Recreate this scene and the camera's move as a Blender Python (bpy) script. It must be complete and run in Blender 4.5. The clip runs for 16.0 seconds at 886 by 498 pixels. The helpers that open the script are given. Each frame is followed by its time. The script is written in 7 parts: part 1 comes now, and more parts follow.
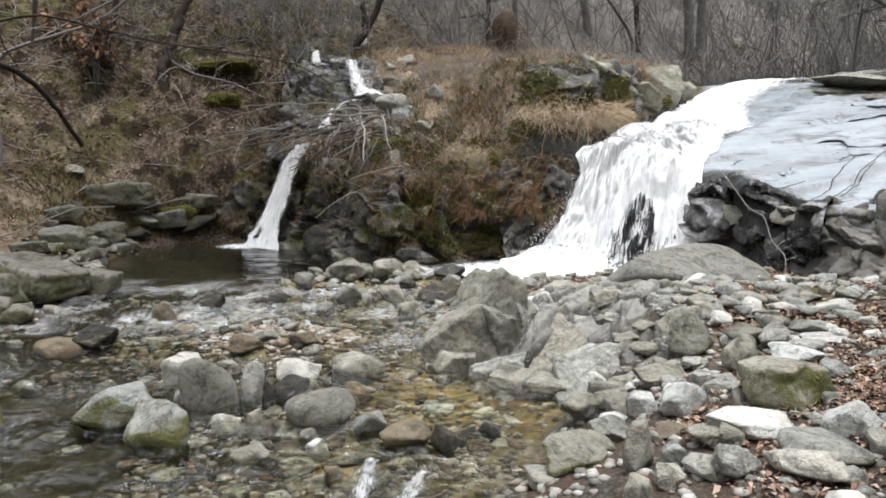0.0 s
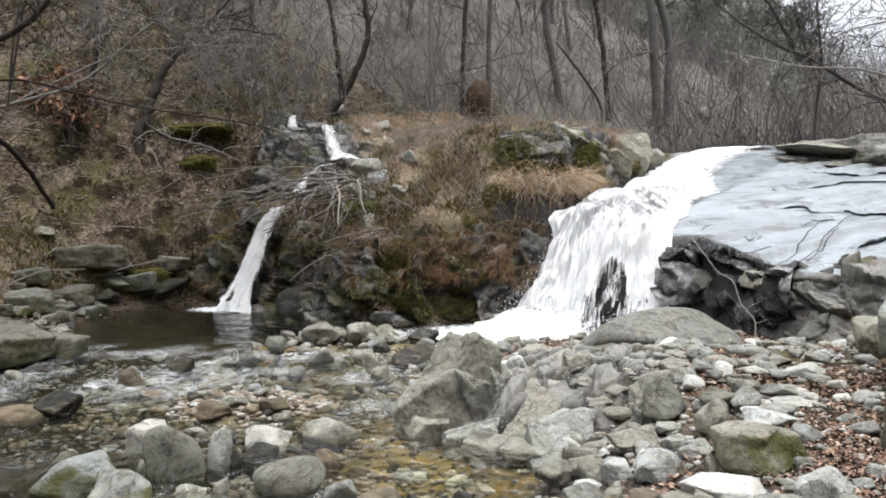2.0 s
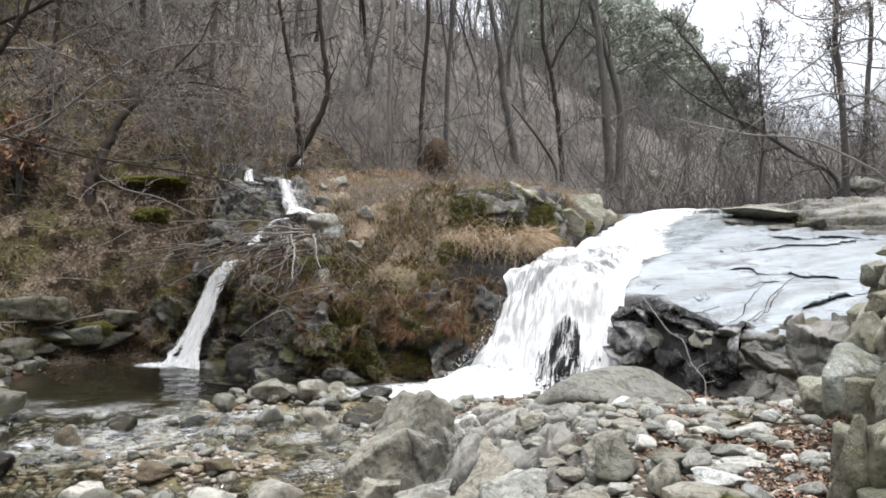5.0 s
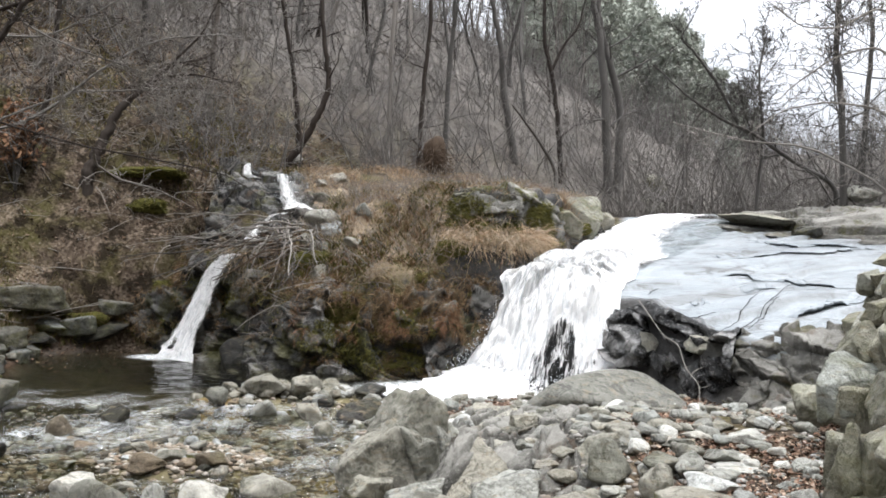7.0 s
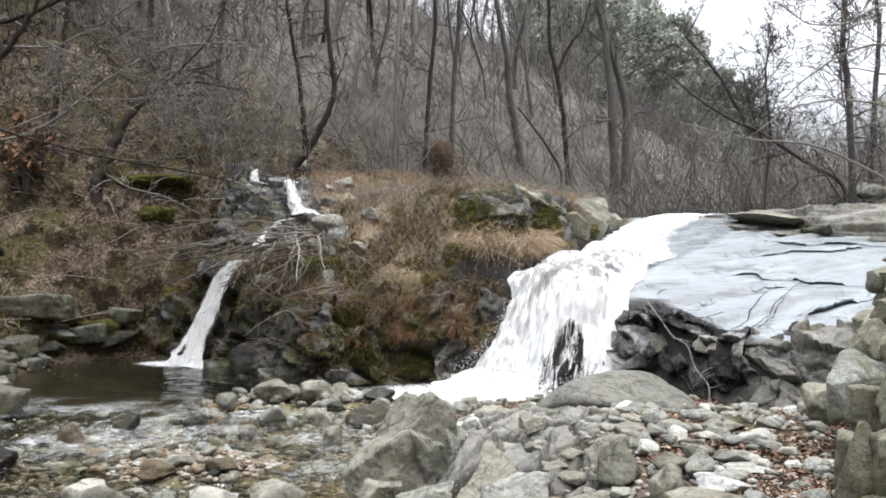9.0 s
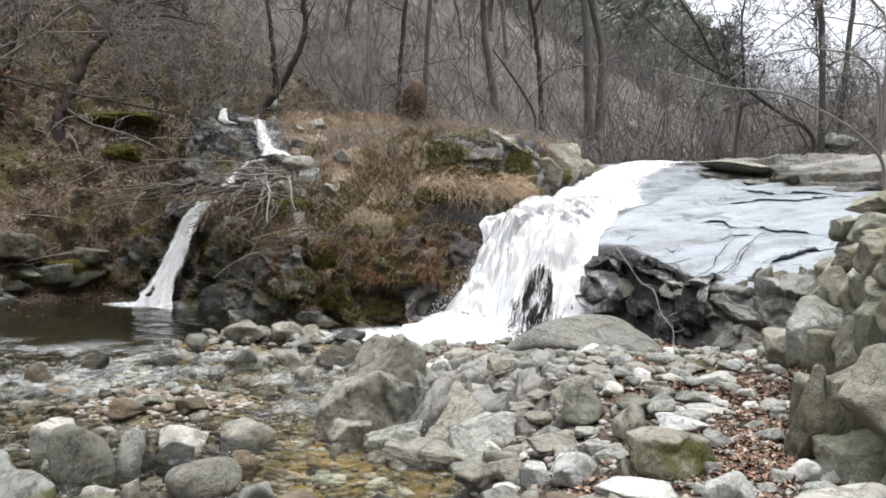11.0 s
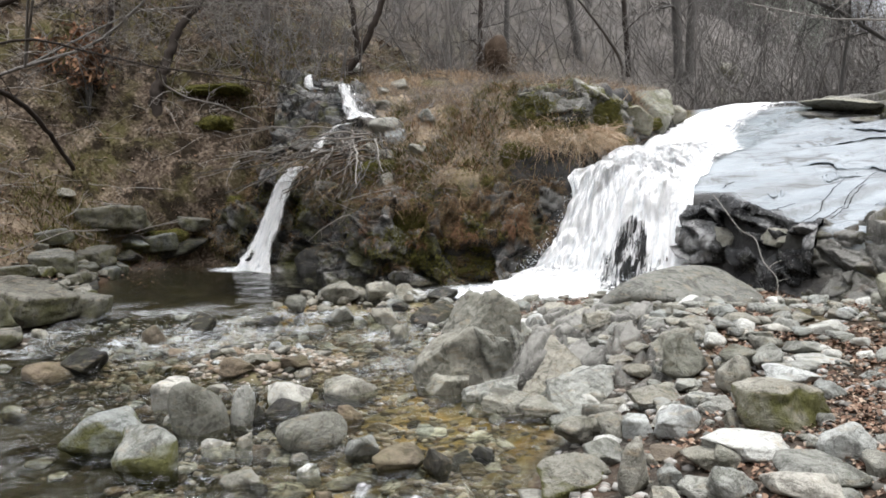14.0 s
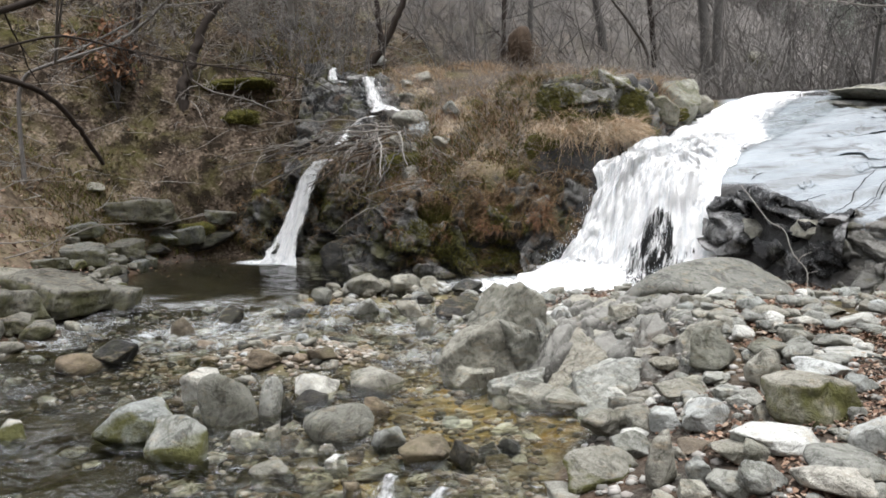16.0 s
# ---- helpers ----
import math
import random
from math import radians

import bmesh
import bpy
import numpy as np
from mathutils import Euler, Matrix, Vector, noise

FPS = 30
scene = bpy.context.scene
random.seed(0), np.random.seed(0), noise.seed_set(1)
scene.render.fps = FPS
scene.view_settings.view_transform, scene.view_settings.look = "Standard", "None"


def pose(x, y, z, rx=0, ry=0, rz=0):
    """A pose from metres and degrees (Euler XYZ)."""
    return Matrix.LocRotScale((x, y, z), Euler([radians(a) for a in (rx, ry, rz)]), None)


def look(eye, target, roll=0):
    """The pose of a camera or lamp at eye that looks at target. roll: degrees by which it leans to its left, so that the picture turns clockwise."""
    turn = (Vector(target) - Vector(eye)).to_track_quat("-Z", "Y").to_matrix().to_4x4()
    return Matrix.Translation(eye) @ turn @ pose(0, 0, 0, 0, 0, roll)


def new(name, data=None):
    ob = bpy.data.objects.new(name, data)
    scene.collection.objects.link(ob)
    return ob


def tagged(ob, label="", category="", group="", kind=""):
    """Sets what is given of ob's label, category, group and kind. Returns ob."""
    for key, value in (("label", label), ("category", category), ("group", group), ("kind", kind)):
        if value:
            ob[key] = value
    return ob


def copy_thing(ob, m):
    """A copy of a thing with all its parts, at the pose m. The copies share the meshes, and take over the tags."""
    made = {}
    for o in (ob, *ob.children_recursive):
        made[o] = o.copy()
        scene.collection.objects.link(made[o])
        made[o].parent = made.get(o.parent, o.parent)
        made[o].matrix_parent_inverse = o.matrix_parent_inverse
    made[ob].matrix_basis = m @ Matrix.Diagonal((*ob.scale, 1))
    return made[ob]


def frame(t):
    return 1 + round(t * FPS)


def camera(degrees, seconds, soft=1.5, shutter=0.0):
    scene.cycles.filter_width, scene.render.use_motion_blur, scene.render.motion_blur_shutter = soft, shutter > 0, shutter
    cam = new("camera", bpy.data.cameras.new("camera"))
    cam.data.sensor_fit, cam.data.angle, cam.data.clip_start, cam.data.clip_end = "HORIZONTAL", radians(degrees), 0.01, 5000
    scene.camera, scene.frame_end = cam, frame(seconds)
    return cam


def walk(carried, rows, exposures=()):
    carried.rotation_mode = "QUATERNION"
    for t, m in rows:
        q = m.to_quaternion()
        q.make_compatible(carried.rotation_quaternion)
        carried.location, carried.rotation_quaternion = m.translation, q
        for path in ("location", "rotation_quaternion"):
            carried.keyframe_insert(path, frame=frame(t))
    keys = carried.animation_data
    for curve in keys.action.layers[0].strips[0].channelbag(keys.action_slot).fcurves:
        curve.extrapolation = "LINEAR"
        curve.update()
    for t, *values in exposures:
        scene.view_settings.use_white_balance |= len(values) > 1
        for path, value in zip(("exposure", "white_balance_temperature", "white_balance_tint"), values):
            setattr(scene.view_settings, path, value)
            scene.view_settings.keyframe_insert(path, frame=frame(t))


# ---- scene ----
cam = camera(62.4, 16.0, soft=1.7)
PATH = [
    (0.0, look((0.000, 0.000, 1.600), (0.000, 4.951, 0.904), 0.00)),
    (0.5, look((0.001, -0.020, 1.614), (0.049, 4.956, 1.132), 0.46)),
    (1.0, look((0.010, -0.010, 1.610), (0.137, 4.974, 1.234), -0.28)),
    (1.5, look((0.014, -0.009, 1.610), (0.169, 4.978, 1.284), -0.31)),
    (2.0, look((0.014, -0.014, 1.615), (0.183, 4.976, 1.343), 0.28)),
    (2.5, look((0.018, -0.022, 1.619), (0.221, 4.969, 1.401), 0.61)),
    (3.0, look((0.024, -0.023, 1.628), (0.388, 4.964, 1.588), 0.75)),
    (3.5, look((0.026, -0.018, 1.624), (0.412, 4.966, 1.669), 0.78)),
    (4.0, look((0.028, -0.022, 1.625), (0.419, 4.962, 1.722), 0.77)),
    (6.5, look((0.029, 0.004, 1.616), (0.589, 4.971, 1.739), 1.73)),
    (7.0, look((0.015, -0.003, 1.618), (0.502, 4.972, 1.728), 2.57)),
    (7.5, look((0.015, -0.016, 1.624), (0.443, 4.963, 1.792), 2.28)),
    (8.0, look((0.027, -0.014, 1.621), (0.444, 4.965, 1.800), 1.89)),
    (10.5, look((0.034, -0.007, 1.615), (0.484, 4.971, 1.496), 1.82)),
    (11.0, look((0.042, -0.002, 1.609), (0.672, 4.953, 1.367), 2.53)),
    (11.5, look((0.047, 0.011, 1.599), (0.769, 4.943, 1.209), 2.58)),
    (12.0, look((0.037, 0.018, 1.593), (0.709, 4.947, 1.090), 1.89)),
    (12.5, look((0.024, 0.016, 1.591), (0.491, 4.965, 1.059), 1.31)),
    (13.0, look((0.003, 0.011, 1.592), (0.246, 4.974, 1.033), 1.26)),
    (13.5, look((-0.006, 0.016, 1.588), (0.072, 4.983, 1.026), 0.54)),
    (14.0, look((0.000, 0.012, 1.590), (0.051, 4.983, 1.052), -0.07)),
    (14.5, look((-0.005, 0.015, 1.586), (0.009, 4.986, 1.050), 0.60)),
    (15.0, look((-0.008, 0.012, 1.588), (0.002, 4.981, 1.028), 1.00)),
    (15.5, look((-0.014, 0.012, 1.588), (-0.065, 4.978, 1.011), 0.27)),
    (16.0, look((-0.015, 0.005, 1.592), (-0.124, 4.969, 1.003), -0.41)),
]
walk(cam, PATH, ((0.0, 1.08), (2.0, 1.1), (3.5, 1.2), (8.0, 1.22), (10.5, 1.16), (12.5, 1.1), (14.0, 1.06), (16.0, 1.05)))

# ---- light: an overcast winter day ----
world = bpy.data.worlds.new("overcast_sky")
scene.world = world
world.use_nodes = True
wn = world.node_tree
wn.nodes.clear()
w_out = wn.nodes.new("ShaderNodeOutputWorld")
w_bg = wn.nodes.new("ShaderNodeBackground")
w_sky = wn.nodes.new("ShaderNodeTexSky")
w_sky.sky_type = "NISHITA"
w_sky.sun_disc = False
w_sky.sun_elevation, w_sky.sun_rotation = radians(78), radians(145)
w_sky.air_density, w_sky.dust_density, w_sky.ozone_density = 1.0, 6.0, 1.0
w_mix = wn.nodes.new("ShaderNodeMix")
w_mix.data_type = "RGBA"
w_mix.inputs[0].default_value = 0.85
w_co = wn.nodes.new("ShaderNodeTexCoord")
w_xyz = wn.nodes.new("ShaderNodeSeparateXYZ")
w_deck = wn.nodes.new("ShaderNodeMapRange")  # an overcast sky is brightest overhead
w_tint = wn.nodes.new("ShaderNodeVectorMath")
w_tint.operation = "SCALE"
w_tint.inputs[0].default_value = (10.6, 11.0, 11.8)
for key, value in (("From Min", 0.0), ("From Max", 1.0), ("To Min", 0.12), ("To Max", 2.15)):
    w_deck.inputs[key].default_value = value
wn.links.new(w_co.outputs["Generated"], w_xyz.inputs[0])
wn.links.new(w_xyz.outputs[2], w_deck.inputs[0])
wn.links.new(w_deck.outputs[0], w_tint.inputs["Scale"])
wn.links.new(w_tint.outputs[0], w_mix.inputs[7])
wn.links.new(w_sky.outputs[0], w_mix.inputs[6])
wn.links.new(w_mix.outputs[2], w_bg.inputs[0])
w_bg.inputs[1].default_value = 0.085
wn.links.new(w_bg.outputs[0], w_out.inputs[0])
sun = new("sun", bpy.data.lights.new("sun", "SUN"))
sun.data.energy, sun.data.angle, sun.data.color = 2.0, radians(28), (1.0, 0.98, 0.96)
sun.matrix_world = look((2.7, 5.6, 14), (1, 8, 0))

# ---- noise ----
def _hash(ix, iy, iz, seed):
    h = (ix * 374761393 + iy * 668265263 + iz * 2147483647 + seed * 1274126177) & 0xFFFFFFFF
    h = ((h ^ (h >> 13)) * 1274126177) & 0xFFFFFFFF
    h = ((h ^ (h >> 15)) * 2246822519) & 0xFFFFFFFF
    return ((h ^ (h >> 16)) & 0xFFFF) / 32767.5 - 1.0


def vnoise(x, y, z, seed=0):
    """Smooth lattice noise in -1..1 on arrays."""
    x, y, z = np.broadcast_arrays(np.asarray(x, float), np.asarray(y, float), np.asarray(z, float))
    fx, fy, fz = np.floor(x), np.floor(y), np.floor(z)
    ix, iy, iz = fx.astype(np.int64), fy.astype(np.int64), fz.astype(np.int64)
    u, v, w = x - fx, y - fy, z - fz
    u, v, w = (a * a * a * (a * (a * 6 - 15) + 10) for a in (u, v, w))
    out = 0
    for dx in (0, 1):
        for dy in (0, 1):
            for dz in (0, 1):
                k = (u if dx else 1 - u) * (v if dy else 1 - v) * (w if dz else 1 - w)
                out = out + k * _hash(ix + dx, iy + dy, iz + dz, seed)
    return out


def fbm(x, y, z=0.0, octaves=4, seed=0, gain=0.5):
    x, y, z = np.asarray(x, float), np.asarray(y, float), np.asarray(z, float)
    total, amp, norm = 0.0, 1.0, 0.0
    for o in range(octaves):
        total = total + amp * vnoise(x * 2**o + 13.7 * o, y * 2**o - 7.1 * o, z * 2**o + 3.3 * o, seed + o)
        norm += amp
        amp *= gain
    return total / norm


def ridged(x, y, z=0.0, octaves=4, seed=0):
    total, amp, norm = 0.0, 1.0, 0.0
    for o in range(octaves):
        total = total + amp * (1 - 2 * np.abs(vnoise(x * 2**o, y * 2**o, z * 2**o, seed + 7 * o)))
        norm += amp
        amp *= 0.5
    return total / norm


def smooth(a, b, v):
    k = np.clip((v - a) / (b - a), 0, 1)
    return k * k * (3 - 2 * k)


def signed(points, x, y):
    """Distance from an open polyline, positive on the left of its direction."""
    best, sign = np.full(np.shape(x), 1e9), np.ones(np.shape(x))
    for (ax, ay), (bx, by) in zip(points[:-1], points[1:]):
        dx, dy = bx - ax, by - ay
        k = np.clip(((x - ax) * dx + (y - ay) * dy) / (dx * dx + dy * dy), 0, 1)
        d = np.hypot(x - ax - k * dx, y - ay - k * dy)
        side = np.sign(dx * (y - ay) - dy * (x - ax))
        side = np.where(side == 0, 1, side)
        near = d < best - 1e-9
        best, sign = np.where(near, d, best), np.where(near, side, sign)
    return best * sign


# ---- plan of the ground ----
LEFT_SHORE = ((-4, 0), (-4.4, 5.5), (-4.1, 7.0), (-4.2, 8.3), (-4.7, 10.0), (-4.8, 11.3), (-4.2, 12.2), (-2.8, 12.3))
HILL_FOOT = ((-6.2, -12), (-5.7, 4.0), (-5.5, 9.0), (-5.2, 10.8), (-4.6, 12.0), (-3.2, 12.6), (-2.6, 14.0), (-2.4, 16.0), (0.0, 18.0),
             (5.0, 19.5), (12.0, 25.0), (24.0, 38.0), (52.0, 82.0), (130, 200))
FACE_FOOT = ((6.0, -6), (3.2, 0.5), (2.75, 2.6), (3.0, 3.6), (3.75, 5.0), (4.6, 6.3), (4.2, 6.7), (3.6, 7.2), (3.3, 7.9), (3.15, 8.95), (2.5, 9.35), (1.75, 9.75),
             (1.0, 10.05), (0.6, 10.4), (-1.0, 10.8), (-2.3, 11.6), (-2.6, 12.2), (-2.3, 13.4), (-2.2, 16.0))
FALL_MARGIN = ((0.5, 10.1), (1.25, 10.8), (2.0, 11.0), (2.75, 11.9), (3.7, 13.1), (4.4, 14.3), (6.0, 18.0))
RIGHT_SHORE_Y = (0.0, 1.0, 2.5, 3.4, 3.9, 4.5, 4.85, 5.1, 5.35, 5.75, 6.4, 7.6, 8.1, 8.5, 9.3, 9.8)
RIGHT_SHORE_X = (-0.3, -0.2, 0.1, 0.3, 0.55, 0.75, 0.98, 1.0, 0.78, 0.35, 0.08, 0.15, 0.6, 1.5, 2.3, 2.6)


RIDGE_AZ = (-60, 8, 13, 17, 23, 28, 35, 45, 70)
RIDGE_Z = (12, 12, 14, 13.0, 11.0, 9.5, 9.0, 9, 9)
BERM = ((-1.55, 8.55), (-0.9, 8.75), (0.0, 8.5), (0.55, 8.1))
BASE_Y = (10.8, 12.0, 12.6, 13.5, 15.0, 18.0, 30.0)
BASE_Z = (0.35, 0.5, 1.2, 2.1, 3.0, 3.5, 4.0)
GULLY_Y = (11.9, 12.3, 13.5, 15.0, 18.0, 22.0)
GULLY_Z = (-0.5, 1.5, 2.3, 3.1, 3.4, 3.6)


def water_level(x, y):
    return -0.05 * np.clip(8.6 - y, 0, 8)


def slab_height(x, y):
    return 1.12 + 0.2 * (y - 8.4) + 0.08 * (x - 3.64)


def masks(x, y):
    hill = -signed(HILL_FOOT, x, y) * -1
    face = -signed(FACE_FOOT, x, y)
    bluff = smooth(-0.25, 0.25, signed(FALL_MARGIN, x, y))
    return hill, face, bluff


def ground(x, y, detail=True):
    x, y = np.asarray(x, float), np.asarray(y, float)
    wl = water_level(x, y)
    hill, face, bluff = masks(x, y)
    inside_l = -signed(LEFT_SHORE, x, y)
    inside_r = np.interp(y, RIGHT_SHORE_Y, RIGHT_SHORE_X) - x
    inside = np.minimum(inside_l, inside_r)
    pool = smooth(8.3, 9.2, y)
    bar = smooth(0.9, 0.2, np.hypot((x + 1.5) / 1.3, (y - 6.3) / 0.9))
    depth = 0.11 + 0.3 * pool - 0.165 * bar
    bed = wl - depth * smooth(-0.1, 0.7, inside) + 0.05 * fbm(x * 1.7, y * 1.7, 0, 3, 5) * (1 - 0.5 * pool)
    berm = smooth(0.75, 0.1, np.abs(signed(BERM, x, y)))
    bed = bed * (1 - berm) + (0.03 + 0.04 * fbm(x * 4, y * 4, 0, 2, 6)) * berm
    right = np.clip(-inside_r, 0, 9)
    left = np.clip(-inside_l, 0, 9)
    bank = (0.42 - 0.24 * smooth(5.8, 7.4, y)) * (1 - np.exp(-right / 0.9)) + 0.04 * right + 0.35 * (1 - np.exp(-left / 0.7)) * (inside_r > 0)
    low = bed + bank
    ribs = smooth(1.0, 0.35, np.hypot((x - 1.6) / 1.5, (y - 6.2) / 1.4)) * smooth(0.0, 0.4, -inside_r)
    saw = (0.9 * x + 0.55 * y + 0.25 * fbm(x * 1.5, y * 1.5, 0, 3, 8)) * 3.1
    low = low + ribs * (0.02 + 0.05 * (saw - np.floor(saw)) + 0.06 * ridged(x * 1.6, y * 1.6, 0, 3, 9))
    # hillside
    up = np.clip(hill, 0, None)
    crest = np.clip(58 - 0.55 * np.clip(x - 2, 0, 400), 9, 60)
    slope = 0.45 * up + 0.45 * np.clip(up - 0.7, 0, None) - 0.30 * np.clip(up - 4, 0, None)
    rise = crest * np.tanh(slope / crest)
    base = np.interp(y, BASE_Y, BASE_Z)
    dist, az = np.hypot(x, y), np.degrees(np.arctan2(x, np.maximum(y, 0.1)))
    ridge = np.interp(az, RIDGE_AZ, RIDGE_Z) * smooth(24, 66, dist) * (y > 0)
    hillz = base + rise + (0.34 * fbm(x * 0.8, y * 0.8, 0, 4, 11) + 0.17 * ridged(x * 1.7, y * 1.7, 0, 4, 13)) * smooth(0, 1.5, up) + 0.6 * fbm(x * 0.12, y * 0.12, 0, 3, 12) * smooth(4, 12, up)
    low = np.where(hill > 0, low * (1 - smooth(0, 0.5, hill)) + hillz * smooth(0, 0.5, hill), low)
    gully = np.interp(y, GULLY_Y, GULLY_Z)
    gk = smooth(-3.0, -2.6, x + 0.2 * fbm(x, y * 2, 0, 3, 15)) * smooth(0.2, -0.6, x)
    low = np.where(y > 11.9, np.maximum(low, (gully + 0.25 * fbm(x * 1.8, y * 1.8, 0, 4, 16)) * gk + low * (1 - gk)), low)
    # the rock step: overgrown bluff and bare slab, then the valley floor behind them
    s = np.clip(face, -1, None)
    step_n = 0.16 * fbm(x * 1.6, y * 1.6, 0, 3, 21) + 0.06 * ridged(x * 3.1, y * 3.1, 0, 3, 22)
    steep = smooth(-0.05, 0.55, s + step_n)
    terrace = smooth(6.6, 5.4, y - 0.4 * (x - 4.0)) * smooth(0.0, 1.0, x - 1.5)
    floor_z = 2.75 + 0.05 * np.clip(y - 13, 0, 60) + 0.17 * np.clip(y - 12.8, 0, 4.5) * smooth(5.5, 3.0, x)
    lumps = 0.22 * fbm(x * 1.5, y * 1.5, 0, 4, 31) + 0.10 * ridged(x * 2.6, y * 2.6, 0, 3, 32) + 0.05 * fbm(x * 7, y * 7, 0, 2, 33)
    top_b = 0.75 + 1.25 * np.clip(s - 0.25, 0, 1.45) + 0.22 * np.clip(s - 1.7, 0, 1.2)
    top_b = np.minimum(top_b + 0.45 * smooth(0.6, 1.6, x) * smooth(0.5, 1.1, s), 2.78 + 0.06 * np.clip(y - 12, 0, 6))
    top_b = top_b - 0.35 * smooth(-0.8, -2.0, x) * smooth(3.0, 1.0, s) + lumps * smooth(0.1, 0.5, s)
    flat = slab_height(x, y)
    bedding = (y - 0.25 * x + 0.7 * fbm(x * 0.3, y * 0.6, 0, 3, 41)) * 1.7
    strata = 0.11 * (smooth(0.78, 1.0, bedding - np.floor(bedding)) - (bedding - np.floor(bedding))) * smooth(-0.3, 0.3, fbm(x * 0.5, y * 0.8, 0, 2, 44) + 0.15)
    top_s = np.minimum(flat, 3.0 + 0.03 * (y - 14)) + strata + 0.05 * fbm(x * 0.5, y * 0.7, 0, 3, 42) + 0.012 * fbm(x * 4, y * 4, 0, 3, 43)
    top_s = np.maximum(top_s, (1.55 + 0.12 * (x - 3.5) + 0.1 * fbm(x, y, 0, 3, 45)) * terrace)
    top = top_s * (1 - bluff) + top_b * bluff
    far = smooth(13.5, 17.0, y)
    top = top * (1 - far) + (floor_z + 0.15 * fbm(x * 0.4, y * 0.4, 0, 4, 51)) * far
    wide = 0.62 + 0.6 * smooth(2.9, 1.6, x) * smooth(8, 9, y)
    steep_s = smooth(-0.05, 1.0, (s + 0.5 * step_n) / wide)
    k = steep * bluff + steep_s * (1 - bluff)
    raised = low * (1 - k) + np.maximum(top, low) * k
    z = np.where((face > -1) & (hill < 0.6), raised, low)
    z = np.where((hill >= 0) & (face > 0), np.maximum(raised * smooth(0.9, 0.0, hill) + low * smooth(0.0, 0.9, hill), low), z)
    # the right side of the valley climbs again
    z = np.maximum(z, 2.6 + ridge + 0.8 * fbm(x * 0.1, y * 0.1, 0, 3, 55) * smooth(30, 60, dist)) * (dist > 22) + z * (dist <= 22)
    z = z + 0.30 * np.clip(x - 13 - 0.45 * y, 0, 60) * (hill < 0)
    # unseen bare valley sides, added behind and to the right to block low sky light
    z = z + 0.85 * np.clip(-5.5 - y + 1.5 * fbm(x * 0.15, y * 0.15, 0, 3, 57), 0, 45) * (hill < 0)
    z = z + 0.8 * np.clip(x - 7.5 - 1.2 * np.clip(y, 0, 60), 0, 30) * smooth(8, 2, y)
    # hollow under the lip of the slab
    z = z - 1.1 * k * (1 - k) * (1 - bluff) * smooth(6.2, 6.8, y) * smooth(9.3, 8.8, y) * (face > -0.3) * smooth(2.9, 3.2, x)
    if detail:
        z = z + 0.02 * fbm(x * 5, y * 5, 0, 3, 61) + (0.05 + 0.13 * smooth(3.2, 3.7, x) * smooth(5, 6.5, y)) * (1 - np.abs(2 * k - 1)) * ridged(x * 2.4, y * 2.4, z * 2.4, 3, 62)
    return z


